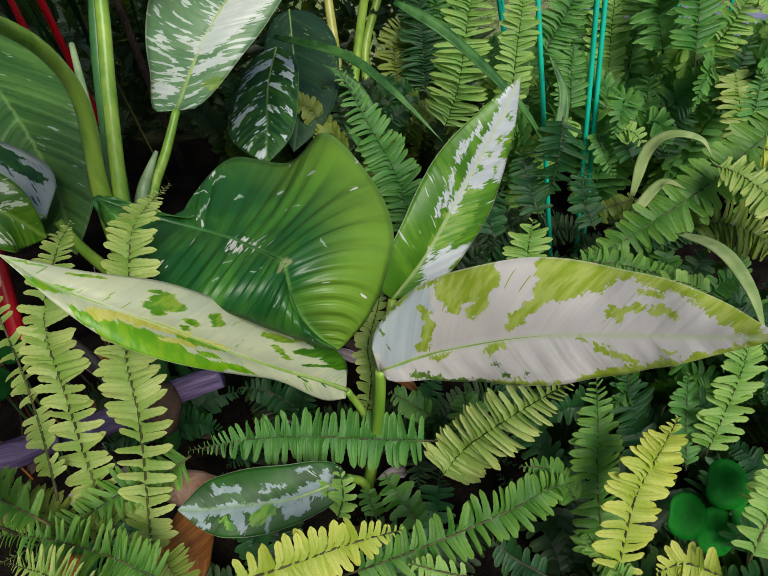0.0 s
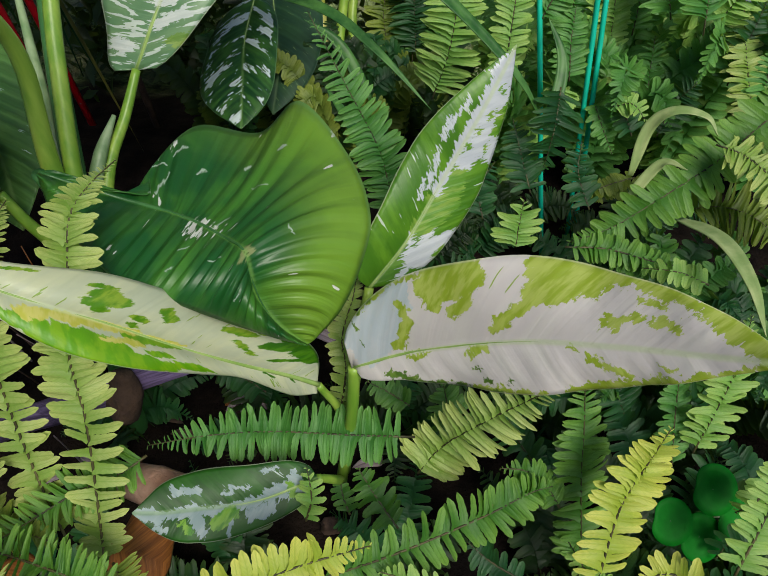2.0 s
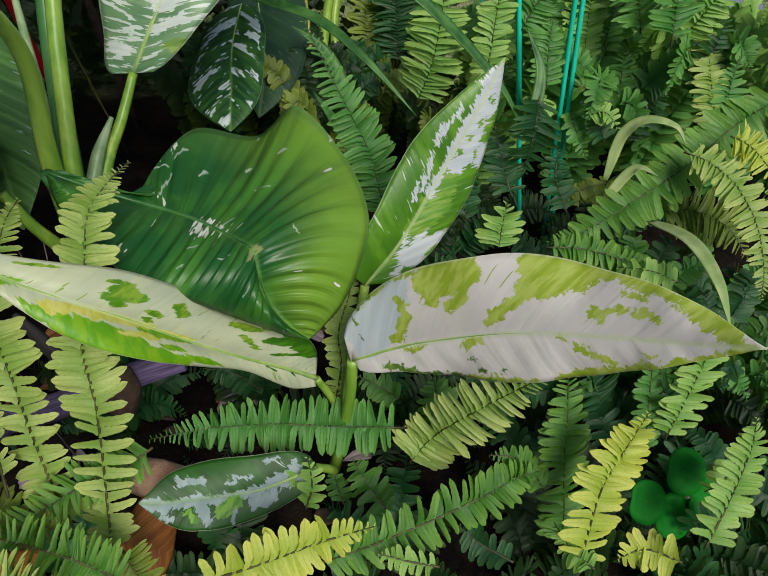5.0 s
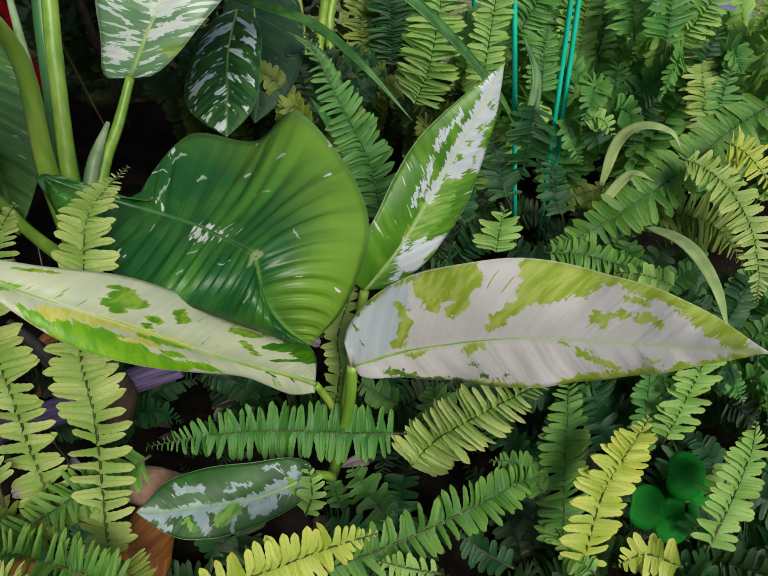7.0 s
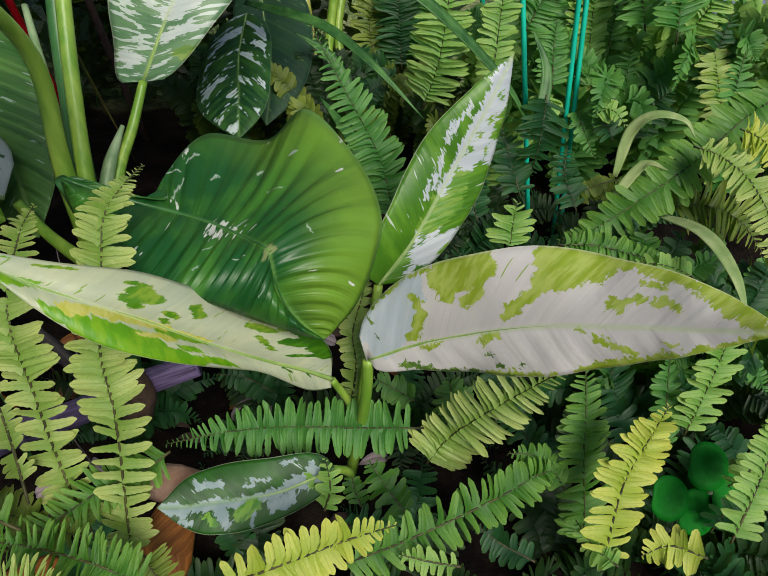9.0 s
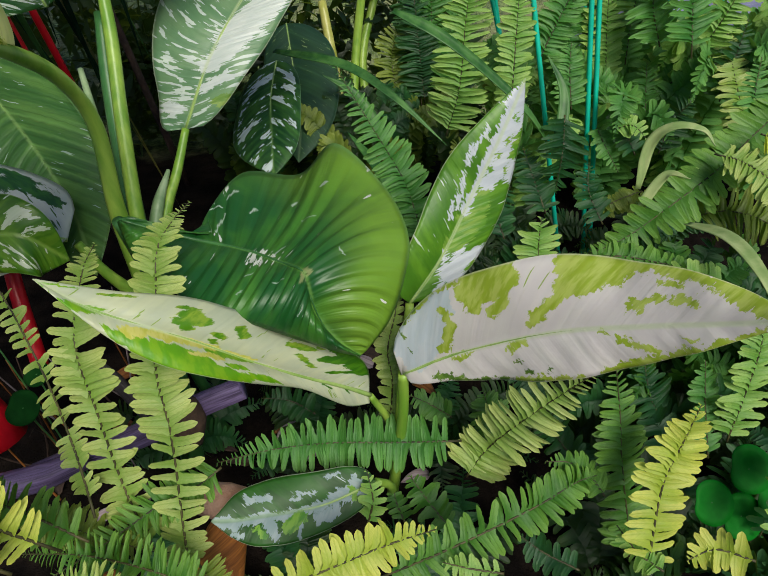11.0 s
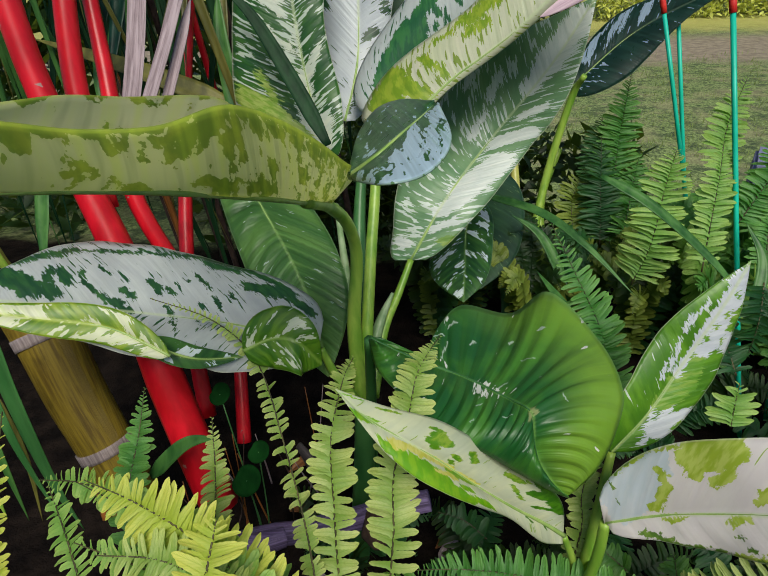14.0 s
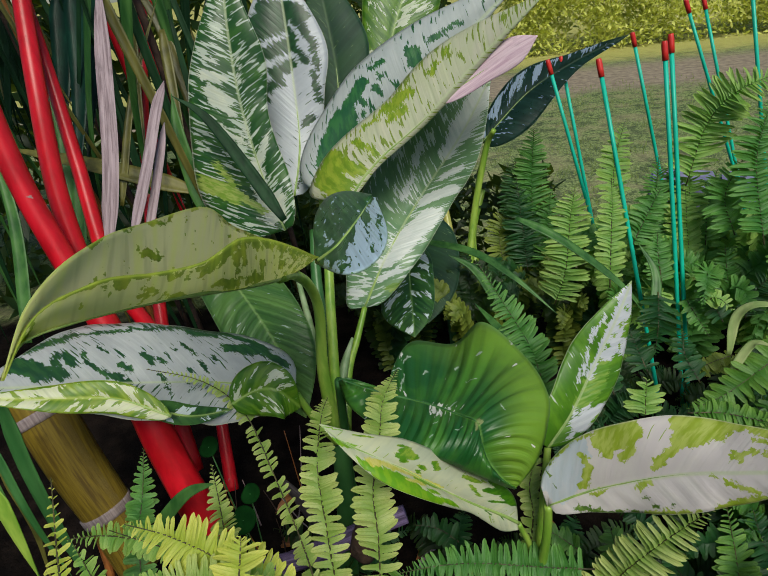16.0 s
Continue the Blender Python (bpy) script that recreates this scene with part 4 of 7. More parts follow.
def frond(parent, pts, normal, width, pairs, tone, seed, gaps=0.0, sweep=12.0, cup=0.12, label=""):
    """A near frond: a stalk with every leaflet a piece of its own."""
    r = random.Random(seed * 7 + 1)
    stalk = tube(parent, "frond", pts, (0.0011, 0.0008, 0.0004), M_RACHIS, label, sides=6, steps=20)
    wide = pinna_width(pts, pairs, width)
    for m, x, y, z, size, sd in frond_frame(pts, normal, pairs, width, seed, cup=cup, sweep=sweep):
        if r.random() < gaps:
            continue
        ob = bpy.data.objects.new("pinna", PINNAE[tone, r.randrange(7)])
        scene.collection.objects.link(ob)
        ob.parent = stalk
        wy = size * wide * sd
        ob.matrix_basis = Matrix(((x[0] * size, y[0] * wy, z[0] * size, m[0]), (x[1] * size, y[1] * wy, z[1] * size, m[1]), (x[2] * size, y[2] * wy, z[2] * size, m[2]), (0, 0, 0, 1)))
    return stalk


def frond_mesh(pts, normal, width, pairs, tone, seed, gaps=0.03):
    """A frond behind, stalk and leaflets in one mesh."""
    r = random.Random(seed * 7 + 1)
    verts, faces, uvs = [], [], [(0.0, 0.0)] * 52
    us = [i / (len(pts) - 1) for i in range(len(pts))]
    for i in range(13):
        m = spline(us, pts, i / 12)
        for k in range(4):
            b = math.pi * k / 2
            rr = 0.0011 * (1 - 0.6 * i / 12)
            verts.append(m + np.array((math.cos(b) * rr, math.sin(b) * rr * 0.7, math.sin(b) * rr * 0.7)))
    faces += [(i * 4 + k, i * 4 + (k + 1) % 4, i * 4 + 4 + (k + 1) % 4, i * 4 + 4 + k) for i in range(12) for k in range(4)]
    wide = pinna_width(pts, pairs, width)
    shapes = [(np.array(v), f, q) for v, f, q in (pinna_shape(k) for k in range(7))]
    for m, x, y, z, size, sd in frond_frame(pts, normal, pairs, width, seed):
        if r.random() < gaps:
            continue
        v, f, q = shapes[r.randrange(7)]
        uvs += q
        b = len(verts)
        verts += list(m + v @ np.array((x * size, y * size * wide * sd, z * size)))
        faces += [tuple(b + k for k in poly) for poly in f]
    me = bpy.data.meshes.new("frond")
    me.from_pydata([tuple(v) for v in verts], [], faces)
    lay = me.uv_layers.new(name="leaf")
    lay.data.foreach_set("uv", np.array(uvs, "f")[[loop.vertex_index for loop in me.loops]].ravel())
    me.materials.append(FERN[tone])
    for p in me.polygons:
        p.use_smooth = True
    return me


def garden_stick(foot, top):
    """A thin painted stick with a plastic cap."""
    d = unit(np.array(top) - np.array(foot))
    ob = thing("garden_stick", foot, "thin turquoise-green garden stick with a red cap", "plant stake", "garden sticks")
    tube(ob, "rod", (foot, tuple((np.array(foot) + np.array(top)) / 2), top), (0.0035, 0.0035), M_STICK, sides=8, steps=4)
    tube(ob, "cap", (tuple(np.array(top) - d * 0.022), top, tuple(np.array(top) + d * 0.006)), (0.0046, 0.0048, 0.0038), M_CAP, "red plastic cap", sides=10, steps=4)
    return ob


# ---- ground ----
def ground_height(x, y):
    bed = 0.10 * max(0.0, min(1.0, (1.35 - y) / 0.5))
    return bed + 0.02 * noise.noise(Vector((x * 5, y * 5, 1.0))) * (1 if y < 2 else 0.3)


verts, faces = [], []
xs = [-400, -60, -15, -5, -2.5] + [-1.5 + 0.06 * i for i in range(56)] + [2.5, 5, 15, 60, 400]
ys = [-400, -60, -15, -5, -2] + [-0.9 + 0.06 * i for i in range(56)] + [3, 4, 6, 10, 30, 100, 400]
for y in ys:
    for x in xs:
        verts.append((x, y, ground_height(x, y)))
k = len(xs)
faces = [(j * k + i, j * k + i + 1, (j + 1) * k + i + 1, (j + 1) * k + i) for j in range(len(ys) - 1) for i in range(k - 1)]
n = Nodes("ground_skin")
p = n.place()
sep = n.node("ShaderNodeSeparateXYZ", Vector=p)
f1, f2, f3 = n.noise(p, 6.0, 5.0, 0.6), n.noise(p, 90.0, 4.0, 0.7), n.noise(p, 22.0, 4.0)
grass = n.mix(n.step(f2, 0.35, 0.65), rgb(0.10, 0.14, 0.055), rgb(0.30, 0.37, 0.15))
grass = n.mix(n.math("MULTIPLY", n.step(n.noise(p, 38.0, 3.0, 0.6), 0.5, 0.62), 0.6), grass, rgb(0.04, 0.055, 0.04))
grass = n.mix(n.math("MULTIPLY", n.step(n.noise(p, 13.0, 5.0, 0.65), 0.50, 0.60), 0.65), grass, rgb(0.05, 0.07, 0.045))
grass = n.mix(n.math("MULTIPLY", n.step(f1, 0.45, 0.65), 0.45), grass, rgb(0.36, 0.31, 0.19))
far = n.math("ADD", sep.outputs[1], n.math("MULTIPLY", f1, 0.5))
path_band = n.math("MULTIPLY", n.step(far, 3.9, 4.2), n.math("SUBTRACT", 1.0, n.step(far, 4.7, 5.1)))
dirt = n.mix(n.step(f3, 0.3, 0.7), rgb(0.22, 0.18, 0.14), rgb(0.35, 0.29, 0.22))
c = n.mix(path_band, grass, dirt)
# direct sun on the far lawn, painted in as a yellow band
sun_paint = n.step(far, 4.9, 5.4)
c = n.mix(n.math("MULTIPLY", sun_paint, 0.7), c, rgb(0.50, 0.46, 0.14))
# soil near black: the deep shadow between plants is in its colour
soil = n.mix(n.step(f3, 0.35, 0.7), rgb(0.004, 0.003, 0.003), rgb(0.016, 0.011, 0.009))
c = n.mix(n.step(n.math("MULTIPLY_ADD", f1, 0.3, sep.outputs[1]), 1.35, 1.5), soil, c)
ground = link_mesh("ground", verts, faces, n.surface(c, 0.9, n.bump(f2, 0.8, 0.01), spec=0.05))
tagged(ground, "planting bed darkened for shade, running into a patchy lawn with a bare path", "ground", kind="structure")


# ---- unseen wall added behind the walk to cut sky fill ----
bm = bmesh.new()
bmesh.ops.create_cube(bm, size=1.0)
for v in bm.verts:
    v.co = (v.co.x * 14.0, -2.6 + v.co.y * 0.2, v.co.z * 1.5 + 0.7)
me = bpy.data.meshes.new("wall_south")
bm.to_mesh(me)
bm.free()
me.materials.append(earthy("fill_cut_wall_render", rgb(0.30, 0.28, 0.24), rgb(0.42, 0.40, 0.35), 3.0, 0.9, 0.002))
tagged(new("wall_south", me), "plain weathered rendered wall, unseen, added to cut sky fill", "wall", kind="structure")


def round_leaf(parent, at, radius, normal, mat=None):
    """A round notched leaf, slightly cupped."""
    n = unit(normal)
    x = unit(np.cross(n, (0.2, 1.0, 0.1)))
    y = np.cross(n, x)
    at = np.array(at)
    verts, uv1 = [at], [(0.0, 0.0)]
    for ring in (0.35, 0.7, 1.0):
        for k in range(28):
            b = 2 * math.pi * k / 28
            rr = radius * ring * (1 - 0.22 * max(0.0, math.cos(b)) ** 8)
            verts.append(at + x * math.cos(b) * rr * 0.93 + y * math.sin(b) * rr + n * radius * 0.12 * ring * ring)
            uv1.append((math.cos(b) * rr, math.sin(b) * rr))
    faces = [(0, 1 + k, 1 + (k + 1) % 28) for k in range(28)]
    for q in range(2):
        faces += [(1 + q * 28 + k, 29 + q * 28 + k, 29 + q * 28 + (k + 1) % 28, 1 + q * 28 + (k + 1) % 28) for k in range(28)]
    ob = under(link_mesh("leaf", verts, faces, mat or M_CLOVER, None, {"leaf": uv1}), parent)
    ob.modifiers.new("thick", "SOLIDIFY").thickness = 0.0006
    foot = Vector(parent.location)
    tube(parent, "stalk", (tuple(at), tuple((at + np.array(foot)) / 2 + np.array((0.003, 0.0, 0.0))), tuple(foot)), (0.0008, 0.001), M_STALK_DARK, sides=6, steps=8)
    return ob


def edging_stone(a, b):
    """A rough-edged slab standing along the bed."""
    a, b = np.array(a), np.array(b)
    t, h, d = unit(b - a), 0.09, 0.16
    side = unit(np.cross(t, (0, 0, 1)))
    bm = bmesh.new()
    bmesh.ops.create_cube(bm, size=1.0)
    bmesh.ops.subdivide_edges(bm, edges=bm.edges[:], cuts=5, use_grid_fill=True)
    bmesh.ops.bevel(bm, geom=[e for e in bm.edges if e.calc_face_angle(0) > 1], offset=0.04, segments=2, affect="EDGES")
    length = np.linalg.norm(b - a) * 0.97
    mid = (a + b) / 2
    foot = ground_height(mid[0], mid[1]) - 0.02
    top = mid[2] + 0.03
    for v in bm.verts:
        p = mid * np.array((1, 1, 0)) + np.array((0, 0, foot)) + t * np.array((1, 1, 0)) * v.co.x * length + side * v.co.y * d + np.array((0, 0, (v.co.z + 0.5) * (top - foot)))
        p += np.array(noise.noise_vector(Vector(p) * 25)) * 0.004
        v.co = p
    me = bpy.data.meshes.new("edging_stone")
    bm.to_mesh(me)
    bm.free()
    me.materials.append(M_SLATE)
    return tagged(new("edging_stone", me), "lilac-grey slate slab edging the bed", "edging stone", "edging stones")



# ---- variegated plant in the middle ----
plant = thing("dieffenbachia", (0.000, 0.360, 0.100), "young variegated dumb cane with white, cream and green leaves", "houseplant", "dumb canes")
leaf(plant, "leaf", (0.007, 0.287, 0.347), (0.207, 0.191, 0.502), (-0.619, -0.676, 0.400), [(0.13, (0.046, 0.280, 0.378), (0.0478, 13, -0.10), (0.0192, -2, -0.41)), (0.40, (0.107, 0.256, 0.426), (0.0536, 1, 0.06), (0.0335, -0, -0.25)), (0.65, (0.153, 0.231, 0.457), (0.0381, -17, 0.17), (0.0260, -5, -0.15)), (0.85, (0.183, 0.211, 0.479), (0.0221, -7, 0.28), (0.0120, -4, -0.12))], M_WHITE_LEAF, label="nearly white leaf with lime patches", round_base=0.25, wave=0.003, ribs=0.0007)
leaf(plant, "leaf", (0.017, 0.354, 0.361), (0.120, 0.453, 0.517), (0.230, -0.887, 0.401), [(0.22, (0.045, 0.376, 0.391), (0.0329, 8, -0.29), (0.0290, 7, 0.60)), (0.50, (0.073, 0.405, 0.434), (0.0350, -4, -0.04), (0.0320, 0, 0.18)), (0.77, (0.099, 0.429, 0.479), (0.0266, -6, -0.28), (0.0207, -11, 0.13))], M_HALF_LEAF, label="upright leaf, one half white", wave=0.001)
draped_leaf(plant, "leaf", ((-0.022, 0.294, 0.310), (-0.047, 0.286, 0.338), (-0.078, 0.274, 0.371), (-0.107, 0.262, 0.407), (-0.132, 0.254, 0.438), (-0.154, 0.247, 0.462), (-0.182, 0.245, 0.483), (-0.204, 0.246, 0.508)), (((-0.023, 0.292, 0.308), (-0.044, 0.283, 0.326), (-0.074, 0.271, 0.364), (-0.098, 0.254, 0.402), (-0.125, 0.240, 0.435), (-0.150, 0.235, 0.459), (-0.178, 0.238, 0.480), (-0.204, 0.246, 0.508)), ((-0.023, 0.289, 0.305), (-0.041, 0.283, 0.311), (-0.070, 0.273, 0.351), (-0.092, 0.255, 0.385), (-0.121, 0.232, 0.426), (-0.148, 0.227, 0.452), (-0.176, 0.234, 0.475), (-0.204, 0.246, 0.508))), (((-0.023, 0.295, 0.311), (-0.035, 0.295, 0.336), (-0.059, 0.287, 0.369), (-0.094, 0.273, 0.411), (-0.119, 0.264, 0.441), (-0.144, 0.257, 0.464), (-0.175, 0.251, 0.484), (-0.204, 0.246, 0.508)), ((-0.023, 0.295, 0.312), (-0.023, 0.313, 0.323), (-0.041, 0.314, 0.350), (-0.084, 0.298, 0.400), (-0.110, 0.286, 0.432), (-0.137, 0.275, 0.460), (-0.171, 0.260, 0.482), (-0.204, 0.246, 0.508))), M_CREAM_LEAF, label="cream leaf with a yellow-green lower half", wave=0.0012)
draped_leaf(plant, "leaf", ((-0.212, 0.369, 0.457), (-0.181, 0.374, 0.438), (-0.153, 0.375, 0.425), (-0.131, 0.368, 0.425), (-0.109, 0.356, 0.427), (-0.090, 0.340, 0.432), (-0.075, 0.325, 0.438), (-0.063, 0.310, 0.444), (-0.060, 0.303, 0.431), (-0.058, 0.299, 0.412), (-0.044, 0.294, 0.386), (-0.027, 0.294, 0.365)), (((-0.205, 0.357, 0.465), (-0.185, 0.349, 0.447), (-0.156, 0.334, 0.439), (-0.135, 0.321, 0.436), (-0.114, 0.309, 0.438), (-0.097, 0.300, 0.440), (-0.084, 0.293, 0.440), (-0.072, 0.285, 0.439), (-0.064, 0.284, 0.427), (-0.056, 0.283, 0.412), (-0.041, 0.283, 0.391), (-0.026, 0.285, 0.376)), ((-0.213, 0.368, 0.456), (-0.201, 0.347, 0.439), (-0.168, 0.315, 0.435), (-0.146, 0.296, 0.431), (-0.125, 0.285, 0.433), (-0.111, 0.281, 0.429), (-0.099, 0.281, 0.422), (-0.086, 0.280, 0.415), (-0.074, 0.283, 0.403), (-0.058, 0.285, 0.391), (-0.041, 0.290, 0.375), (-0.027, 0.294, 0.364))), (((-0.207, 0.371, 0.458), (-0.166, 0.378, 0.434), (-0.159, 0.404, 0.423), (-0.135, 0.422, 0.422), (-0.095, 0.415, 0.423), (-0.064, 0.398, 0.438), (-0.035, 0.376, 0.446), (-0.022, 0.345, 0.444), (-0.020, 0.319, 0.432), (-0.023, 0.305, 0.411), (-0.024, 0.297, 0.381), (-0.026, 0.295, 0.365)), ((-0.202, 0.372, 0.457), (-0.153, 0.385, 0.426), (-0.160, 0.427, 0.421), (-0.138, 0.488, 0.420), (-0.083, 0.483, 0.418), (-0.045, 0.484, 0.449), (-0.001, 0.419, 0.442), (0.017, 0.366, 0.429), (0.011, 0.334, 0.408), (-0.002, 0.312, 0.386), (-0.019, 0.299, 0.370), (-0.026, 0.295, 0.365))), M_GREEN_LEAF, label="broad puckered green leaf with curving ribs", ribs=0.0013, rib_count=24, rows=210, rib_mat=M_STALK_DARK)
leaf(plant, "leaf", (-0.020, 0.232, 0.274), (-0.149, 0.198, 0.289), (0.202, -0.388, 0.899), [(0.30, (-0.063, 0.213, 0.276), (0.0189, -3, -0.02), (0.0269, 9, -0.03)), (0.65, (-0.107, 0.204, 0.281), (0.0229, 8, -0.14), (0.0264, -4, 0.12)), (0.86, (-0.133, 0.200, 0.284), (0.0154, 2, -0.29), (0.0163, 1, 0.17))], M_SPLASH_LEAF, label="low dark green leaf splashed with white", round_base=0.3)
tube(plant, "petiole", ((0.007, 0.287, 0.347), (0.006, 0.282, 0.303), (0.001, 0.284, 0.234), (-0.008, 0.286, 0.137)), (0.0045, 0.0050, 0.0060,), M_STALK)
tube(plant, "petiole", ((0.017, 0.354, 0.361), (0.010, 0.327, 0.320), (0.003, 0.304, 0.253), (-0.005, 0.294, 0.144)), (0.0040, 0.0050, 0.0060,), M_STALK)
tube(plant, "petiole", ((-0.022, 0.294, 0.309), (-0.006, 0.300, 0.250), (-0.006, 0.296, 0.170)), (0.0030, 0.0040, 0.0055,), M_STALK)
tube(plant, "petiole", ((-0.213, 0.370, 0.455), (-0.225, 0.400, 0.360), (-0.236, 0.420, 0.220), (-0.225, 0.420, 0.110)), (0.0050, 0.0060, 0.0070,), M_STALK_DARK)
tube(plant, "petiole", ((-0.020, 0.232, 0.274), (-0.009, 0.246, 0.237), (-0.008, 0.286, 0.137)), (0.0030, 0.0040, 0.0050,), M_STALK)


# ---- tall variegated plant ----
cane = thing("dieffenbachia", (-0.220, 0.520, 0.100), "tall variegated dumb cane with arching streaked leaves", "houseplant", "dumb canes")
draped_leaf(cane, "leaf", ((-0.248, 0.401, 0.578), (-0.227, 0.294, 0.630), (-0.218, 0.200, 0.676), (-0.232, 0.162, 0.694), (-0.243, 0.128, 0.709), (-0.252, 0.094, 0.722), (-0.261, 0.068, 0.730), (-0.265, 0.051, 0.721)), (((-0.208, 0.316, 0.630), (-0.201, 0.244, 0.670), (-0.206, 0.181, 0.703), (-0.220, 0.147, 0.713), (-0.232, 0.121, 0.721), (-0.246, 0.094, 0.733), (-0.261, 0.074, 0.733), (-0.270, 0.055, 0.718)), ((-0.169, 0.219, 0.686), (-0.173, 0.181, 0.713), (-0.189, 0.150, 0.733), (-0.202, 0.121, 0.737), (-0.216, 0.103, 0.738), (-0.232, 0.083, 0.749), (-0.252, 0.070, 0.741), (-0.265, 0.051, 0.721))), (((-0.230, 0.381, 0.599), (-0.233, 0.319, 0.634), (-0.246, 0.268, 0.665), (-0.261, 0.240, 0.687), (-0.270, 0.181, 0.706), (-0.272, 0.135, 0.723), (-0.272, 0.090, 0.730), (-0.274, 0.058, 0.716)), ((-0.207, 0.343, 0.627), (-0.232, 0.327, 0.647), (-0.266, 0.322, 0.667), (-0.279, 0.306, 0.697), (-0.287, 0.220, 0.717), (-0.279, 0.162, 0.735), (-0.268, 0.097, 0.741), (-0.266, 0.051, 0.721))), M_TOP_LEAF, label="large lime green twisted leaf seen from below", wave=0.002)
leaf(cane, "leaf", (-0.272, 0.386, 0.427), (-0.534, 0.253, 0.554), (0.462, -0.039, 0.886), [(0.20, (-0.345, 0.378, 0.450), (0.0527, -12, 0.10), (0.0998, -7, -0.07)), (0.48, (-0.422, 0.336, 0.488), (0.0578, 7, -0.23), (0.0859, 5, -0.13)), (0.78, (-0.481, 0.290, 0.524), (0.0282, -4, 0.17), (0.0730, 2, -0.09))], M_FROST_LEAF, label="white leaf with a dark green blotched rim", round_base=0.25, wave=0.003)
leaf(cane, "leaf", (-0.370, 0.290, 0.481), (-0.521, 0.234, 0.558), (0.525, -0.568, 0.634), [(0.30, (-0.416, 0.285, 0.510), (0.0148, -6, 0.21), (0.0166, 8, 0.52)), (0.65, (-0.465, 0.262, 0.532), (0.0125, 6, 0.04), (0.0130, -10, 0.12))], M_LIME_LEAF, label="yellowish folded lower margin of the white leaf", round_base=0.3)
leaf(cane, "leaf", (-0.397, 0.295, 0.488), (-0.330, 0.338, 0.445), (-0.641, 0.292, -0.710), [(0.50, (-0.362, 0.309, 0.463), (0.0091, 13, 0.16), (0.0140, 9, -0.01))], M_SHADE_LEAF, label="drooping dark green margin of the white leaf", round_base=0.3)
leaf(cane, "leaf", (-0.332, 0.343, 0.448), (-0.260, 0.359, 0.427), (0.278, -0.787, 0.551), [(0.30, (-0.304, 0.351, 0.460), (0.0292, -4, 0.08), (0.0285, 2, -0.08)), (0.65, (-0.279, 0.353, 0.457), (0.0263, -3, -0.27), (0.0262, 10, 0.72))], M_CURL_LEAF, label="curled leaf tip showing its green back", round_base=0.4)
leaf(cane, "leaf", (-0.465, 0.640, 0.544), (-0.271, 0.397, 0.375), (0.084, -0.523, 0.848), [(0.25, (-0.410, 0.581, 0.496), (0.0546, 1, 0.72), (0.0383, 6, -1.22)), (0.50, (-0.350, 0.519, 0.450), (0.0531, 5, 0.68), (0.0539, 0, -0.33)), (0.78, (-0.304, 0.460, 0.410), (0.0343, -3, 0.56), (0.0438, -1, 0.29))], M_RIB_LEAF, label="grey-green leaf with raised ribs", ribs=0.0032)
leaf(cane, "leaf", (-0.207, 0.557, 0.434), (-0.014, 0.710, 0.703), (-0.126, -0.795, 0.594), [(0.20, (-0.171, 0.597, 0.496), (0.0450, -1, -1.05), (0.0420, -7, 0.10)), (0.50, (-0.120, 0.672, 0.552), (0.0850, 1, -0.32), (0.0480, 4, 0.45)), (0.80, (-0.055, 0.695, 0.635), (0.0650, 7, -0.04), (0.0340, 12, 0.29))], M_STREAK_LEAF, label="grey-green leaf streaked with white", wave=0.002, ribs=0.0008)
leaf(cane, "leaf", (-0.202, 0.545, 0.605), (0.040, 0.598, 0.808), (-0.259, -0.787, 0.560), [(0.20, (-0.169, 0.564, 0.640), (0.0628, -7, -0.83), (0.0061, -38, -0.01)), (0.50, (-0.102, 0.584, 0.687), (0.0582, -3, -0.34), (0.0077, -62, 0.10)), (0.78, (-0.031, 0.601, 0.749), (0.0517, -5, -0.30), (0.0069, -56, -0.00))], M_CREAMSTRIPE_LEAF, label="cream and olive striped half of a folded leaf", round_base=0.15, crest=0.25)
leaf(cane, "leaf", (-0.256, 0.588, 0.601), (0.025, 0.654, 0.827), (-0.196, -0.841, 0.505), [(0.20, (-0.215, 0.612, 0.653), (0.0530, -7, -0.24), (0.0081, -29, 0.10)), (0.50, (-0.119, 0.632, 0.714), (0.0774, -2, -0.39), (0.0088, -34, 0.11)), (0.78, (-0.042, 0.647, 0.773), (0.0556, -3, -0.37), (0.0068, -32, 0.10))], M_SPOT_LEAF, label="white leaf half with dark green spots", round_base=0.2, crest=0.4)
leaf(cane, "leaf", (-0.088, 0.594, 0.702), (0.032, 0.601, 0.764), (-0.163, -0.916, 0.367), [(0.40, (-0.031, 0.602, 0.731), (0.0156, -2, 0.15), (0.0146, -2, 0.10)), (0.75, (0.006, 0.602, 0.752), (0.0141, -6, 0.28), (0.0156, -6, 0.29))], M_PINK, label="pinkish dry fold of a leaf")
leaf(cane, "leaf", (-0.302, 0.567, 0.557), (-0.347, 0.680, 0.885), (0.139, -0.938, 0.317), [(0.20, (-0.322, 0.589, 0.610), (0.0862, -1, -0.03), (0.0339, 10, -0.32)), (0.50, (-0.341, 0.615, 0.710), (0.0730, 3, -0.19), (0.0327, -7, -0.19)), (0.80, (-0.347, 0.645, 0.804), (0.0416, 1, -0.19), (0.0365, 3, -0.28))], M_STRIPE_LEAF, label="upright leaf with white feathered stripes", wave=0.002)
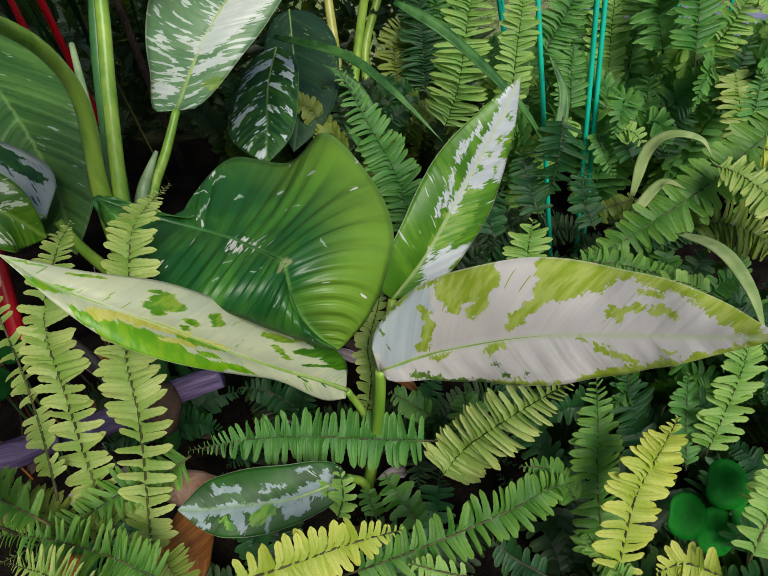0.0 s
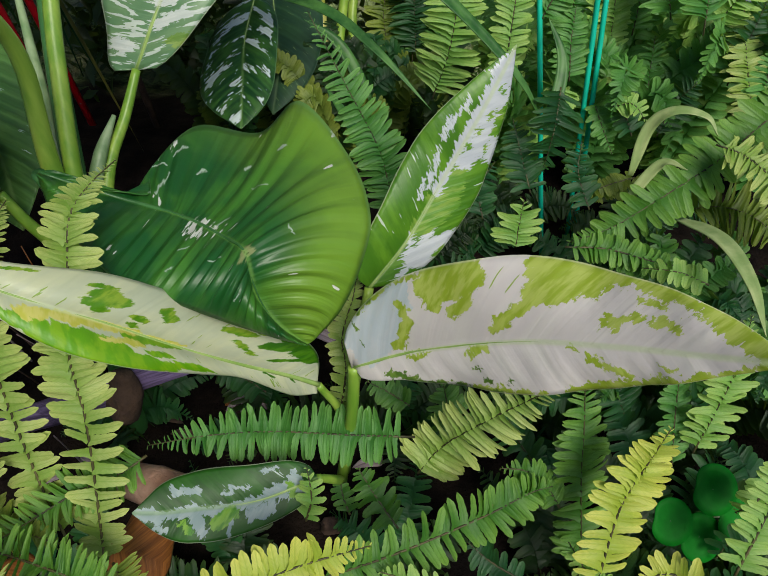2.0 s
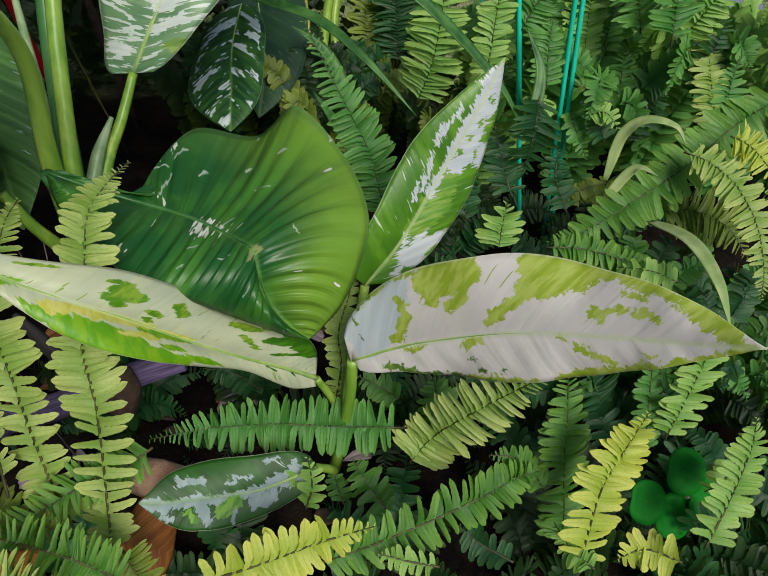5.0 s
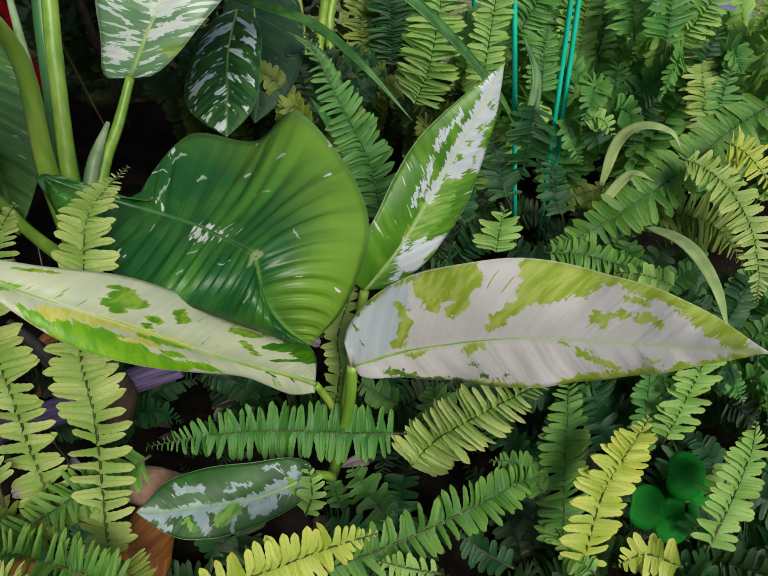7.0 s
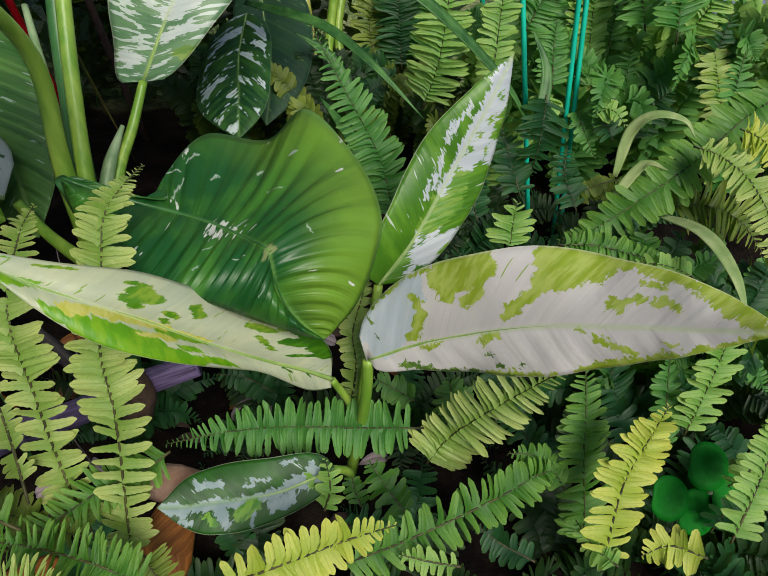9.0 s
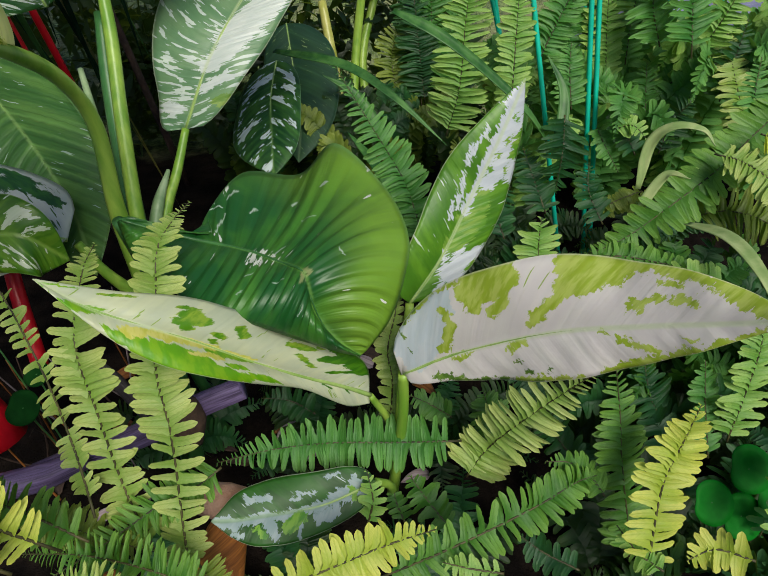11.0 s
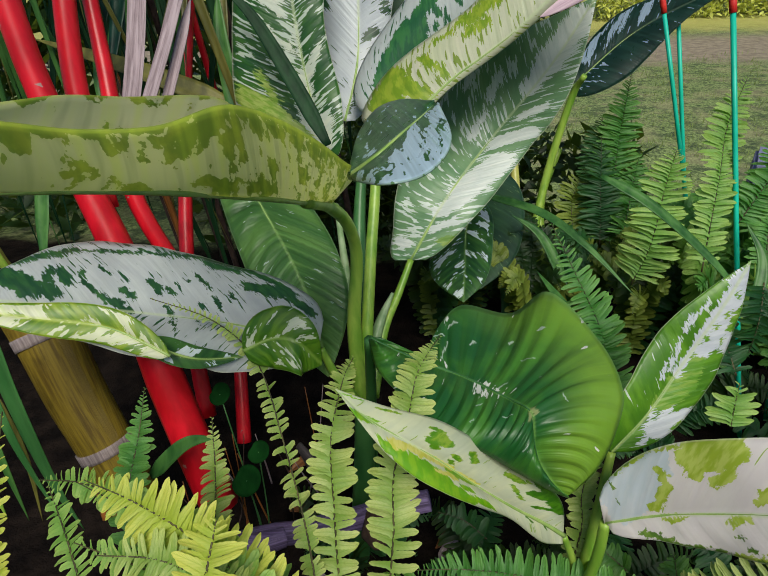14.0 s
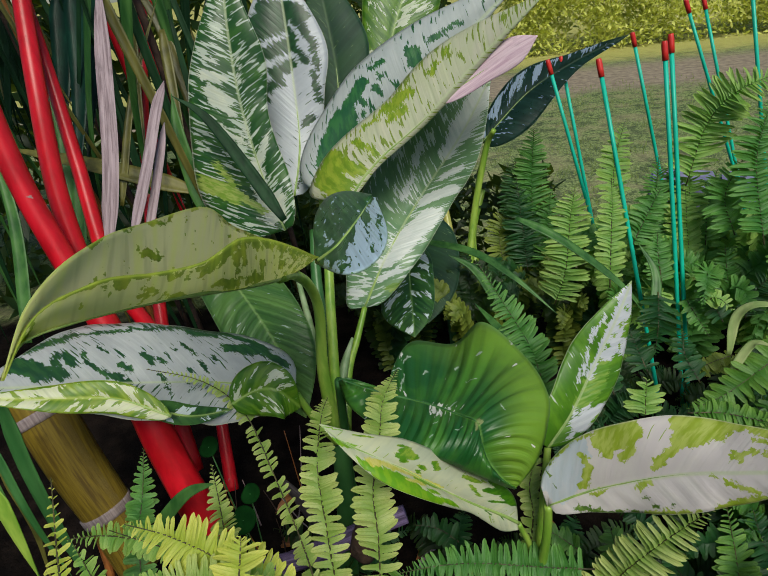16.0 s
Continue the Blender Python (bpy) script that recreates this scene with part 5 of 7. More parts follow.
leaf(cane, "leaf", (-0.294, 0.615, 0.588), (-0.303, 0.777, 0.881), (0.111, -0.879, 0.465), [(0.22, (-0.287, 0.665, 0.642), (0.0479, -11, 0.09), (0.0307, -21, -0.14)), (0.50, (-0.291, 0.710, 0.722), (0.0486, -0, 0.40), (0.0438, -0, -0.27)), (0.80, (-0.297, 0.748, 0.809), (0.0471, -1, 0.29), (0.0461, 2, -0.44))], M_SNOW_LEAF, label="white upright leaf with a green rim")
leaf(cane, "leaf", (-0.248, 0.748, 0.615), (-0.267, 0.870, 0.871), (0.115, -0.898, 0.424), [(0.30, (-0.243, 0.798, 0.701), (0.0450, -1, 0.42), (0.0462, -0, -0.08)), (0.70, (-0.252, 0.833, 0.784), (0.0359, -1, 0.41), (0.0501, -1, -0.04))], M_DARK_LEAF, label="dark green leaf in shade")
leaf(cane, "leaf", (-0.171, 0.838, 0.672), (-0.101, 0.929, 0.894), (0.091, -0.928, 0.361), [(0.30, (-0.158, 0.873, 0.749), (0.0485, -0, -0.02), (0.0407, 0, -0.01)), (0.70, (-0.129, 0.908, 0.822), (0.0552, 0, -0.14), (0.0552, -0, 0.14))], M_CURL_LEAF, label="upright green leaf with cream streaks")
leaf(cane, "leaf", (-0.005, 1.052, 0.516), (0.266, 1.042, 0.696), (-0.352, -0.783, 0.513), [(0.30, (0.088, 1.080, 0.600), (0.0479, -1, 0.22), (0.0580, 1, -0.25)), (0.65, (0.179, 1.073, 0.654), (0.0174, 13, -0.01), (0.0181, 8, 0.22))], M_SILVER_LEAF, label="dark glossy leaf with a silver edge", round_base=0.3)
draped_leaf(cane, "leaf", ((-0.175, 0.235, 0.674), (-0.158, 0.228, 0.688), (-0.149, 0.249, 0.693), (-0.144, 0.284, 0.692), (-0.141, 0.313, 0.691)), (((-0.175, 0.232, 0.677), (-0.177, 0.281, 0.675), (-0.168, 0.301, 0.684), (-0.155, 0.312, 0.689), (-0.141, 0.308, 0.694)), ((-0.179, 0.244, 0.672), (-0.202, 0.350, 0.659), (-0.193, 0.370, 0.671), (-0.171, 0.356, 0.682), (-0.142, 0.318, 0.691))), (((-0.170, 0.220, 0.680), (-0.148, 0.190, 0.697), (-0.135, 0.207, 0.698), (-0.130, 0.243, 0.699), (-0.138, 0.303, 0.694)), ((-0.169, 0.220, 0.678), (-0.141, 0.167, 0.699), (-0.125, 0.181, 0.699), (-0.120, 0.217, 0.701), (-0.138, 0.308, 0.692))), M_BUD_LEAF, label="curled base lobe, its bluish white sheen put into the colour")
leaf(cane, "leaf", (-0.156, 0.885, 0.371), (-0.150, 0.671, 0.298), (-0.053, -0.322, 0.945), [(0.30, (-0.160, 0.807, 0.349), (0.0446, -1, -0.06), (0.0492, -3, 0.18)), (0.65, (-0.154, 0.725, 0.323), (0.0358, -7, 0.25), (0.0524, -3, 0.17))], M_SHADE_LEAF, label="dark leaf blotched with white, in shade")
leaf(cane, "leaf", (-0.152, 1.021, 0.380), (-0.132, 0.789, 0.246), (-0.030, -0.492, 0.870), [(0.30, (-0.141, 0.948, 0.335), (0.0738, -0, 0.03), (0.0496, -1, 0.03)), (0.65, (-0.128, 0.862, 0.291), (0.0549, -4, 0.18), (0.0403, -4, 0.33))], M_DARK_LEAF, label="dark green hanging leaf")
tube(cane, "petiole", ((-0.227, 0.294, 0.630), (-0.247, 0.396, 0.579), (-0.245, 0.438, 0.540), (-0.245, 0.456, 0.491), (-0.250, 0.439, 0.413), (-0.238, 0.408, 0.324)), (0.0040, 0.0060, 0.0062, 0.0075, 0.0100,), M_STALK, label="curved green petiole")
tube(cane, "petiole", ((-0.248, 0.582, 0.600), (-0.242, 0.544, 0.542), (-0.240, 0.497, 0.480), (-0.238, 0.448, 0.405), (-0.236, 0.408, 0.324)), (0.0040, 0.0060, 0.0065, 0.0070, 0.0100,), M_STALK)
tube(cane, "petiole", ((-0.207, 0.557, 0.434), (-0.218, 0.526, 0.403), (-0.229, 0.485, 0.375), (-0.231, 0.422, 0.327)), (0.0040, 0.0050, 0.0060, 0.0080,), M_STALK)
tube(cane, "petiole", ((-0.223, 0.517, 0.410), (-0.232, 0.487, 0.390), (-0.237, 0.455, 0.366)), (0.0020, 0.0060, 0.0070,), M_STALK_PALE, label="pale dry leaf sheath")
tube(cane, "petiole", ((-0.278, 0.404, 0.408), (-0.262, 0.399, 0.375), (-0.237, 0.400, 0.331)), (0.0040, 0.0050, 0.0070,), M_STALK)
tube(cane, "petiole", ((-0.307, 0.589, 0.490), (-0.283, 0.527, 0.441), (-0.270, 0.492, 0.412), (-0.252, 0.457, 0.383)), (0.0030, 0.0050, 0.0060, 0.0070,), M_STALK_PALE)
tube(cane, "stem", ((-0.274, 0.607, 0.537), (-0.267, 0.544, 0.468), (-0.240, 0.418, 0.332), (-0.240, 0.389, 0.232), (-0.249, 0.353, 0.090)), (0.0060, 0.0080, 0.0110, 0.0130, 0.0140,), M_STALK_DARK, label="thick green cane")


# ---- red-stemmed palm ----
palm = thing("palm", (-0.450, 0.450, 0.080), "clump of sealing wax palm with bright red stems", "palm")
tube(palm, "stem", ((-0.577, 0.483, 0.843), (-0.555, 0.450, 0.700), (-0.522, 0.427, 0.590), (-0.488, 0.405, 0.503), (-0.447, 0.361, 0.376), (-0.395, 0.318, 0.228)), (0.0120, 0.0130, 0.0140, 0.0170, 0.0210, 0.0220,), M_RED, label="thick glossy red stem")
tube(palm, "stem", ((-0.571, 0.606, 0.894), (-0.555, 0.538, 0.772), (-0.550, 0.494, 0.654), (-0.527, 0.454, 0.537)), (0.0100, 0.0110, 0.0120, 0.0120,), M_RED)
tube(palm, "stem", ((-0.596, 0.638, 0.875), (-0.563, 0.580, 0.765), (-0.544, 0.542, 0.675), (-0.514, 0.485, 0.548), (-0.472, 0.469, 0.448)), (0.0070, 0.0080, 0.0090, 0.0100, 0.0100,), M_RED)
tube(palm, "stem", ((-0.542, 0.839, 0.848), (-0.549, 0.723, 0.648), (-0.530, 0.585, 0.442), (-0.506, 0.503, 0.315), (-0.482, 0.453, 0.222)), (0.0080, 0.0080, 0.0100, 0.0100, 0.0120,), M_RED)
tube(palm, "stem", ((-0.459, 0.546, 0.316), (-0.443, 0.494, 0.262), (-0.429, 0.443, 0.190)), (0.0080, 0.0090, 0.0100,), M_RED)
tube(palm, "stem", ((-0.628, 0.390, 0.472), (-0.599, 0.375, 0.418), (-0.570, 0.354, 0.344), (-0.536, 0.334, 0.270), (-0.513, 0.318, 0.196)), (0.0340, 0.0340, 0.0330, 0.0310, 0.0300,), M_BAMBOO, label="olive-brown ringed stem", sides=20)
tube(palm, "leaf_scar", ((-0.601, 0.376, 0.420), (-0.595, 0.372, 0.408)), (0.0352, 0.0352,), M_RING, label="pale ring scar", sides=20, steps=3)
tube(palm, "leaf_scar", ((-0.544, 0.338, 0.287), (-0.539, 0.335, 0.275)), (0.0327, 0.0326,), M_RING, label="pale ring scar", sides=20, steps=3)
blade(palm, "dry_leaf", ((-0.479, 0.452, 0.603), (-0.472, 0.502, 0.688), (-0.480, 0.564, 0.777), (-0.489, 0.630, 0.875)), 0.0200, M_DRY, normal=(0.117, -0.812, 0.572), label="dry pinkish-grey leaf", taper=0.3)
blade(palm, "dry_leaf", ((-0.373, 0.336, 0.657), (-0.361, 0.381, 0.712), (-0.355, 0.417, 0.754), (-0.351, 0.443, 0.778)), 0.0110, M_DRY, normal=(0.117, -0.812, 0.572), label="dry pinkish-grey leaf", taper=0.3)
blade(palm, "dry_leaf", ((-0.363, 0.348, 0.656), (-0.357, 0.386, 0.700), (-0.353, 0.423, 0.743)), 0.0090, M_DRY, normal=(0.117, -0.812, 0.572), taper=0.3)
blade(palm, "blade", ((-0.426, 0.605, 0.572), (-0.446, 0.636, 0.671), (-0.451, 0.659, 0.733)), 0.0220, M_BLADE, normal=(0.098, -0.678, 0.728))
blade(palm, "blade", ((-0.285, 0.520, 0.591), (-0.330, 0.550, 0.655), (-0.372, 0.567, 0.715), (-0.407, 0.567, 0.744)), 0.0170, M_BLADE_DARK, normal=(0.098, -0.678, 0.728))
blade(palm, "blade", ((-0.438, 0.621, 0.604), (-0.575, 0.628, 0.649), (-0.728, 0.649, 0.684)), 0.0260, M_BLADE_OLIVE, normal=(0.098, -0.678, 0.728))
blade(palm, "blade", ((-0.462, 0.758, 0.646), (-0.514, 0.819, 0.804), (-0.559, 0.838, 0.890)), 0.0200, M_BLADE_OLIVE, normal=(0.098, -0.678, 0.728))
blade(palm, "blade", ((-0.646, 0.641, 0.589), (-0.661, 0.703, 0.701), (-0.698, 0.771, 0.828)), 0.0200, M_BLADE, normal=(0.098, -0.678, 0.728))
blade(palm, "blade", ((-0.685, 0.492, 0.442), (-0.697, 0.579, 0.595), (-0.738, 0.646, 0.722)), 0.0200, M_BLADE, normal=(0.098, -0.678, 0.728))
blade(palm, "blade", ((-0.630, 0.581, 0.502), (-0.627, 0.677, 0.668), (-0.620, 0.788, 0.818)), 0.0200, M_BLADE, normal=(0.098, -0.678, 0.728))
blade(palm, "blade", ((-0.432, 0.658, 0.566), (-0.420, 0.752, 0.705), (-0.427, 0.826, 0.836)), 0.0140, M_BLADE, normal=(0.098, -0.678, 0.728))
blade(palm, "blade", ((-0.543, 0.602, 0.597), (-0.521, 0.681, 0.729), (-0.489, 0.776, 0.846)), 0.0120, M_BLADE_OLIVE, normal=(0.098, -0.678, 0.728))
blade(palm, "blade", ((-0.527, 0.272, 0.525), (-0.526, 0.259, 0.440), (-0.518, 0.247, 0.337), (-0.514, 0.247, 0.255)), 0.0170, M_STALK_DARK, normal=(0.098, -0.678, 0.728))
blade(palm, "blade", ((-0.495, 0.196, 0.485), (-0.488, 0.186, 0.445), (-0.483, 0.176, 0.387)), 0.0140, M_STALK, normal=(0.098, -0.678, 0.728))
blade(palm, "blade", ((-0.622, 0.803, 0.884), (-0.618, 0.733, 0.762), (-0.625, 0.631, 0.607)), 0.0340, M_BLADE_TEAL, normal=(0.098, -0.678, 0.728))
blade(palm, "blade", ((-0.637, 0.870, 0.884), (-0.641, 0.795, 0.754), (-0.639, 0.704, 0.637)), 0.0400, M_BLADE_TEAL, normal=(0.098, -0.678, 0.728))
blade(palm, "blade", ((-0.698, 0.880, 0.876), (-0.697, 0.811, 0.757), (-0.695, 0.720, 0.637)), 0.0340, M_BLADE_TEAL, normal=(0.098, -0.678, 0.728))
blade(palm, "blade", ((-0.549, 0.828, 0.869), (-0.548, 0.768, 0.764), (-0.532, 0.684, 0.635)), 0.0180, M_BLADE_OLIVE, normal=(0.098, -0.678, 0.728))
blade(palm, "blade", ((-0.489, 0.766, 0.807), (-0.471, 0.709, 0.725), (-0.446, 0.642, 0.641)), 0.0160, M_BLADE_OLIVE, normal=(0.098, -0.678, 0.728))
blade(palm, "blade", ((-0.581, 0.284, 0.458), (-0.559, 0.260, 0.370), (-0.542, 0.250, 0.268)), 0.0100, M_STALK_DARK, normal=(0.098, -0.678, 0.728))
blade(palm, "blade", ((-0.592, 0.275, 0.446), (-0.576, 0.253, 0.362), (-0.577, 0.242, 0.262)), 0.0120, M_BLADE, normal=(0.098, -0.678, 0.728))
blade(palm, "blade", ((-0.622, 0.308, 0.388), (-0.600, 0.288, 0.307), (-0.595, 0.264, 0.225)), 0.0090, M_BLADE_OLIVE, normal=(0.098, -0.678, 0.728))
blade(palm, "blade", ((-0.617, 0.375, 0.322), (-0.569, 0.343, 0.254), (-0.546, 0.311, 0.173)), 0.0100, M_BLADE, normal=(0.098, -0.678, 0.728))
blade(palm, "blade", ((-0.442, 0.288, 0.308), (-0.395, 0.298, 0.355), (-0.352, 0.294, 0.378)), 0.0160, M_BLADE, normal=(0.098, -0.678, 0.728))
tube(palm, "stem", ((-0.613, 0.370, 0.414), (-0.592, 0.352, 0.346), (-0.562, 0.327, 0.265), (-0.547, 0.299, 0.192)), (0.0045, 0.0050, 0.0050,), M_HUSK, label="thin brown stalk")


# ---- green sticks with red caps ----
garden_stick((0.281, 0.645, 0.070), (0.165, 0.843, 0.686))
garden_stick((0.325, 0.685, 0.070), (0.256, 0.831, 0.704))
garden_stick((0.335, 0.682, 0.070), (0.272, 0.854, 0.710))
garden_stick((0.295, 0.935, 0.070), (0.119, 1.026, 0.663))
garden_stick((0.277, 0.961, 0.070), (0.154, 1.086, 0.657))
garden_stick((0.469, 1.063, 0.070), (0.296, 1.121, 0.683))
garden_stick((0.704, 1.195, 0.070), (0.426, 1.221, 0.722))
garden_stick((0.668, 1.145, 0.070), (0.485, 1.285, 0.719))
garden_stick((0.642, 1.016, 0.070), (0.478, 1.076, 0.760))
garden_stick((0.685, 1.038, 0.070), (0.534, 1.071, 0.739))


# ---- ferns ----
fern_a = thing("fern", (-0.200, 0.220, 0.100), "sword fern with yellowish narrow fronds over dead wood", "fern", "sword ferns")
frond(fern_a, ((-0.187, 0.176, 0.281), (-0.210, 0.211, 0.312), (-0.219, 0.245, 0.379), (-0.224, 0.271, 0.427), (-0.224, 0.316, 0.451), (-0.220, 0.338, 0.458)), (0.000, -0.531, 0.847), 0.041, 45, "pale", 11, gaps=0.04)
frond(fern_a, ((-0.163, 0.163, 0.268), (-0.167, 0.189, 0.293), (-0.165, 0.230, 0.364), (-0.168, 0.254, 0.409), (-0.159, 0.273, 0.450), (-0.155, 0.296, 0.481), (-0.149, 0.318, 0.488), (-0.142, 0.345, 0.487)), (0.000, -0.531, 0.847), 0.043, 54, "pale", 12)
frond(fern_a, ((0.059, 0.278, 0.253), (0.001, 0.276, 0.259), (-0.058, 0.273, 0.269), (-0.109, 0.265, 0.277), (-0.160, 0.258, 0.271)), (0.000, -0.531, 0.847), 0.050, 46, "mid", 13, sweep=4)
frond(fern_a, ((-0.142, 0.232, 0.310), (-0.158, 0.218, 0.309), (-0.183, 0.204, 0.310), (-0.219, 0.175, 0.309), (-0.258, 0.154, 0.302)), (0.000, -0.531, 0.847), 0.040, 44, "leafy", 14, sweep=25, gaps=0.12)
frond(fern_a, ((-0.301, 0.202, 0.307), (-0.257, 0.195, 0.300), (-0.218, 0.182, 0.301), (-0.177, 0.170, 0.304)), (0.000, -0.531, 0.847), 0.036, 40, "olive", 15, gaps=0.12)
fern_b = thing("fern", (0.080, 0.220, 0.100), "sword fern with light green arching fronds", "fern", "sword ferns")
frond(fern_b, ((0.064, 0.263, 0.212), (0.084, 0.272, 0.250), (0.115, 0.261, 0.324), (0.149, 0.252, 0.386)), (0.000, -0.531, 0.847), 0.062, 35, "pale", 16)
frond(fern_b, ((0.203, 0.192, 0.183), (0.202, 0.215, 0.211), (0.190, 0.240, 0.271), (0.186, 0.263, 0.311), (0.180, 0.290, 0.354)), (0.000, -0.531, 0.847), 0.049, 35, "leafy", 17)
frond(fern_b, ((0.187, 0.156, 0.246), (0.198, 0.199, 0.304), (0.211, 0.218, 0.337), (0.218, 0.229, 0.370)), (0.000, -0.531, 0.847), 0.046, 26, "yellow", 18)
frond(fern_b, ((-0.026, 0.165, 0.241), (0.039, 0.179, 0.264), (0.110, 0.208, 0.263), (0.145, 0.223, 0.271), (0.165, 0.229, 0.271)), (0.000, -0.531, 0.847), 0.044, 37, "leafy", 19, sweep=20)
frond(fern_b, ((0.173, 0.219, 0.253), (0.160, 0.231, 0.268), (0.144, 0.239, 0.276), (0.124, 0.241, 0.276)), (0.000, -0.531, 0.847), 0.027, 14, "leafy", 20)
frond(fern_b, ((-0.092, 0.133, 0.322), (-0.047, 0.142, 0.339), (-0.010, 0.153, 0.343), (0.022, 0.163, 0.339)), (0.000, -0.531, 0.847), 0.036, 21, "yellow", 21)
fern_c = thing("fern", (0.350, 0.500, 0.100), "sword fern with broad arching fronds beside the sticks", "fern", "sword ferns")
frond(fern_c, ((0.547, 0.661, 0.393), (0.467, 0.617, 0.370), (0.405, 0.573, 0.344), (0.337, 0.536, 0.316), (0.278, 0.509, 0.291), (0.235, 0.503, 0.274)), (0.000, -0.531, 0.847), 0.072, 40, "leafy", 22)
frond(fern_c, ((0.375, 0.554, 0.371), (0.399, 0.536, 0.370), (0.422, 0.506, 0.360), (0.440, 0.472, 0.338), (0.445, 0.433, 0.310), (0.443, 0.410, 0.288)), (0.000, -0.531, 0.847), 0.052, 34, "pale", 23)
frond(fern_c, ((0.371, 0.542, 0.292), (0.415, 0.543, 0.297), (0.454, 0.524, 0.291), (0.480, 0.489, 0.269)), (0.000, -0.531, 0.847), 0.075, 24, "olive", 24)
frond(fern_c, ((0.511, 0.691, 0.307), (0.502, 0.732, 0.343), (0.496, 0.773, 0.380), (0.498, 0.829, 0.417)), (0.000, -0.531, 0.847), 0.058, 30, "pale", 25)
frond(fern_c, ((0.420, 0.557, 0.392), (0.447, 0.544, 0.383), (0.473, 0.502, 0.362)), (0.000, -0.531, 0.847), 0.05, 18, "yellow", 26)
frond(fern_c, ((0.264, 0.590, 0.268), (0.297, 0.587, 0.283), (0.342, 0.580, 0.295), (0.366, 0.583, 0.301)), (0.000, -0.531, 0.847), 0.03, 26, "olive", 126)
frond(fern_c, ((0.214, 0.461, 0.308), (0.256, 0.457, 0.310), (0.299, 0.439, 0.311), (0.339, 0.424, 0.316)), (0.000, -0.531, 0.847), 0.036, 22, "leafy", 127)
fern_d = thing("fern", (0.000, 0.500, 0.100), "sword fern with upright fronds between the leaves", "fern", "sword ferns")
frond(fern_d, ((0.047, 0.494, 0.289), (0.035, 0.518, 0.334), (0.021, 0.534, 0.374), (-0.010, 0.549, 0.430), (-0.044, 0.575, 0.485)), (0.000, -0.531, 0.847), 0.058, 41, "mid", 27)
frond(fern_d, ((-0.008, 0.305, 0.236), (-0.002, 0.322, 0.286), (-0.005, 0.336, 0.319), (0.004, 0.358, 0.346), (0.006, 0.377, 0.357)), (0.000, -0.531, 0.847), 0.028, 28, "pale", 28)
frond(fern_d, ((0.093, 0.729, 0.313), (0.109, 0.735, 0.379), (0.116, 0.756, 0.462), (0.123, 0.768, 0.509)), (0.000, -0.531, 0.847), 0.080, 36, "light", 29)
frond(fern_d, ((0.180, 0.721, 0.347), (0.183, 0.751, 0.421), (0.186, 0.775, 0.473), (0.188, 0.799, 0.511)), (0.000, -0.531, 0.847), 0.051, 32, "light", 30)
frond(fern_d, ((0.173, 0.487, 0.281), (0.173, 0.495, 0.304), (0.175, 0.507, 0.330)), (0.000, -0.531, 0.847), 0.052, 9, "light", 31)
fern_e = thing("fern", (0.300, 0.250, 0.100), "sword fern with upright yellowish fronds", "fern", "sword ferns")
frond(fern_e, ((0.326, 0.288, 0.209), (0.333, 0.307, 0.257), (0.339, 0.328, 0.306), (0.339, 0.349, 0.342)), (0.000, -0.531, 0.847), 0.046, 26, "light", 32)
frond(fern_e, ((0.312, 0.282, 0.189), (0.307, 0.315, 0.236), (0.304, 0.339, 0.275)), (0.000, -0.531, 0.847), 0.036, 18, "mid", 33)
frond(fern_e, ((0.292, 0.324, 0.174), (0.267, 0.338, 0.217), (0.258, 0.357, 0.251)), (0.000, -0.531, 0.847), 0.056, 16, "dark", 34)
frond(fern_e, ((0.280, 0.164, 0.277), (0.294, 0.189, 0.308), (0.305, 0.214, 0.339), (0.302, 0.228, 0.365)), (-0.063, -0.496, 0.866), 0.037, 20, "light", 35)
frond(fern_e, ((0.196, 0.155, 0.260), (0.182, 0.169, 0.260), (0.170, 0.189, 0.266)), (0.000, -0.531, 0.847), 0.023, 12, "light", 36)
fern_f = thing("fern", (-0.300, 0.200, 0.100), "sword fern with yellow-green fronds below the red stems", "fern", "sword ferns")
frond(fern_f, ((-0.220, 0.187, 0.329), (-0.244, 0.234, 0.351), (-0.282, 0.294, 0.381), (-0.321, 0.345, 0.433), (-0.361, 0.351, 0.475), (-0.411, 0.337, 0.506)), (0.140, -0.637, 0.758), 0.024, 59, "pale", 37, gaps=0.20)
frond(fern_f, ((-0.274, 0.139, 0.403), (-0.303, 0.201, 0.395), (-0.325, 0.246, 0.397), (-0.341, 0.282, 0.420)), (0.140, -0.637, 0.758), 0.030, 29, "pale", 38)
frond(fern_f, ((-0.240, 0.101, 0.481), (-0.238, 0.114, 0.499), (-0.240, 0.132, 0.509)), (0.140, -0.637, 0.758), 0.043, 10, "yellow", 39)
frond(fern_f, ((-0.427, 0.195, 0.263), (-0.449, 0.265, 0.319), (-0.450, 0.300, 0.353), (-0.453, 0.335, 0.390)), (0.140, -0.637, 0.758), 0.038, 34, "mid", 40)
frond(fern_f, ((-0.341, 0.190, 0.410), (-0.377, 0.191, 0.422), (-0.415, 0.195, 0.423), (-0.454, 0.195, 0.417)), (0.140, -0.637, 0.758), 0.028, 20, "light", 41)
frond(fern_f, ((-0.397, 0.145, 0.361), (-0.429, 0.176, 0.381), (-0.461, 0.204, 0.397)), (0.140, -0.637, 0.758), 0.029, 16, "light", 42)
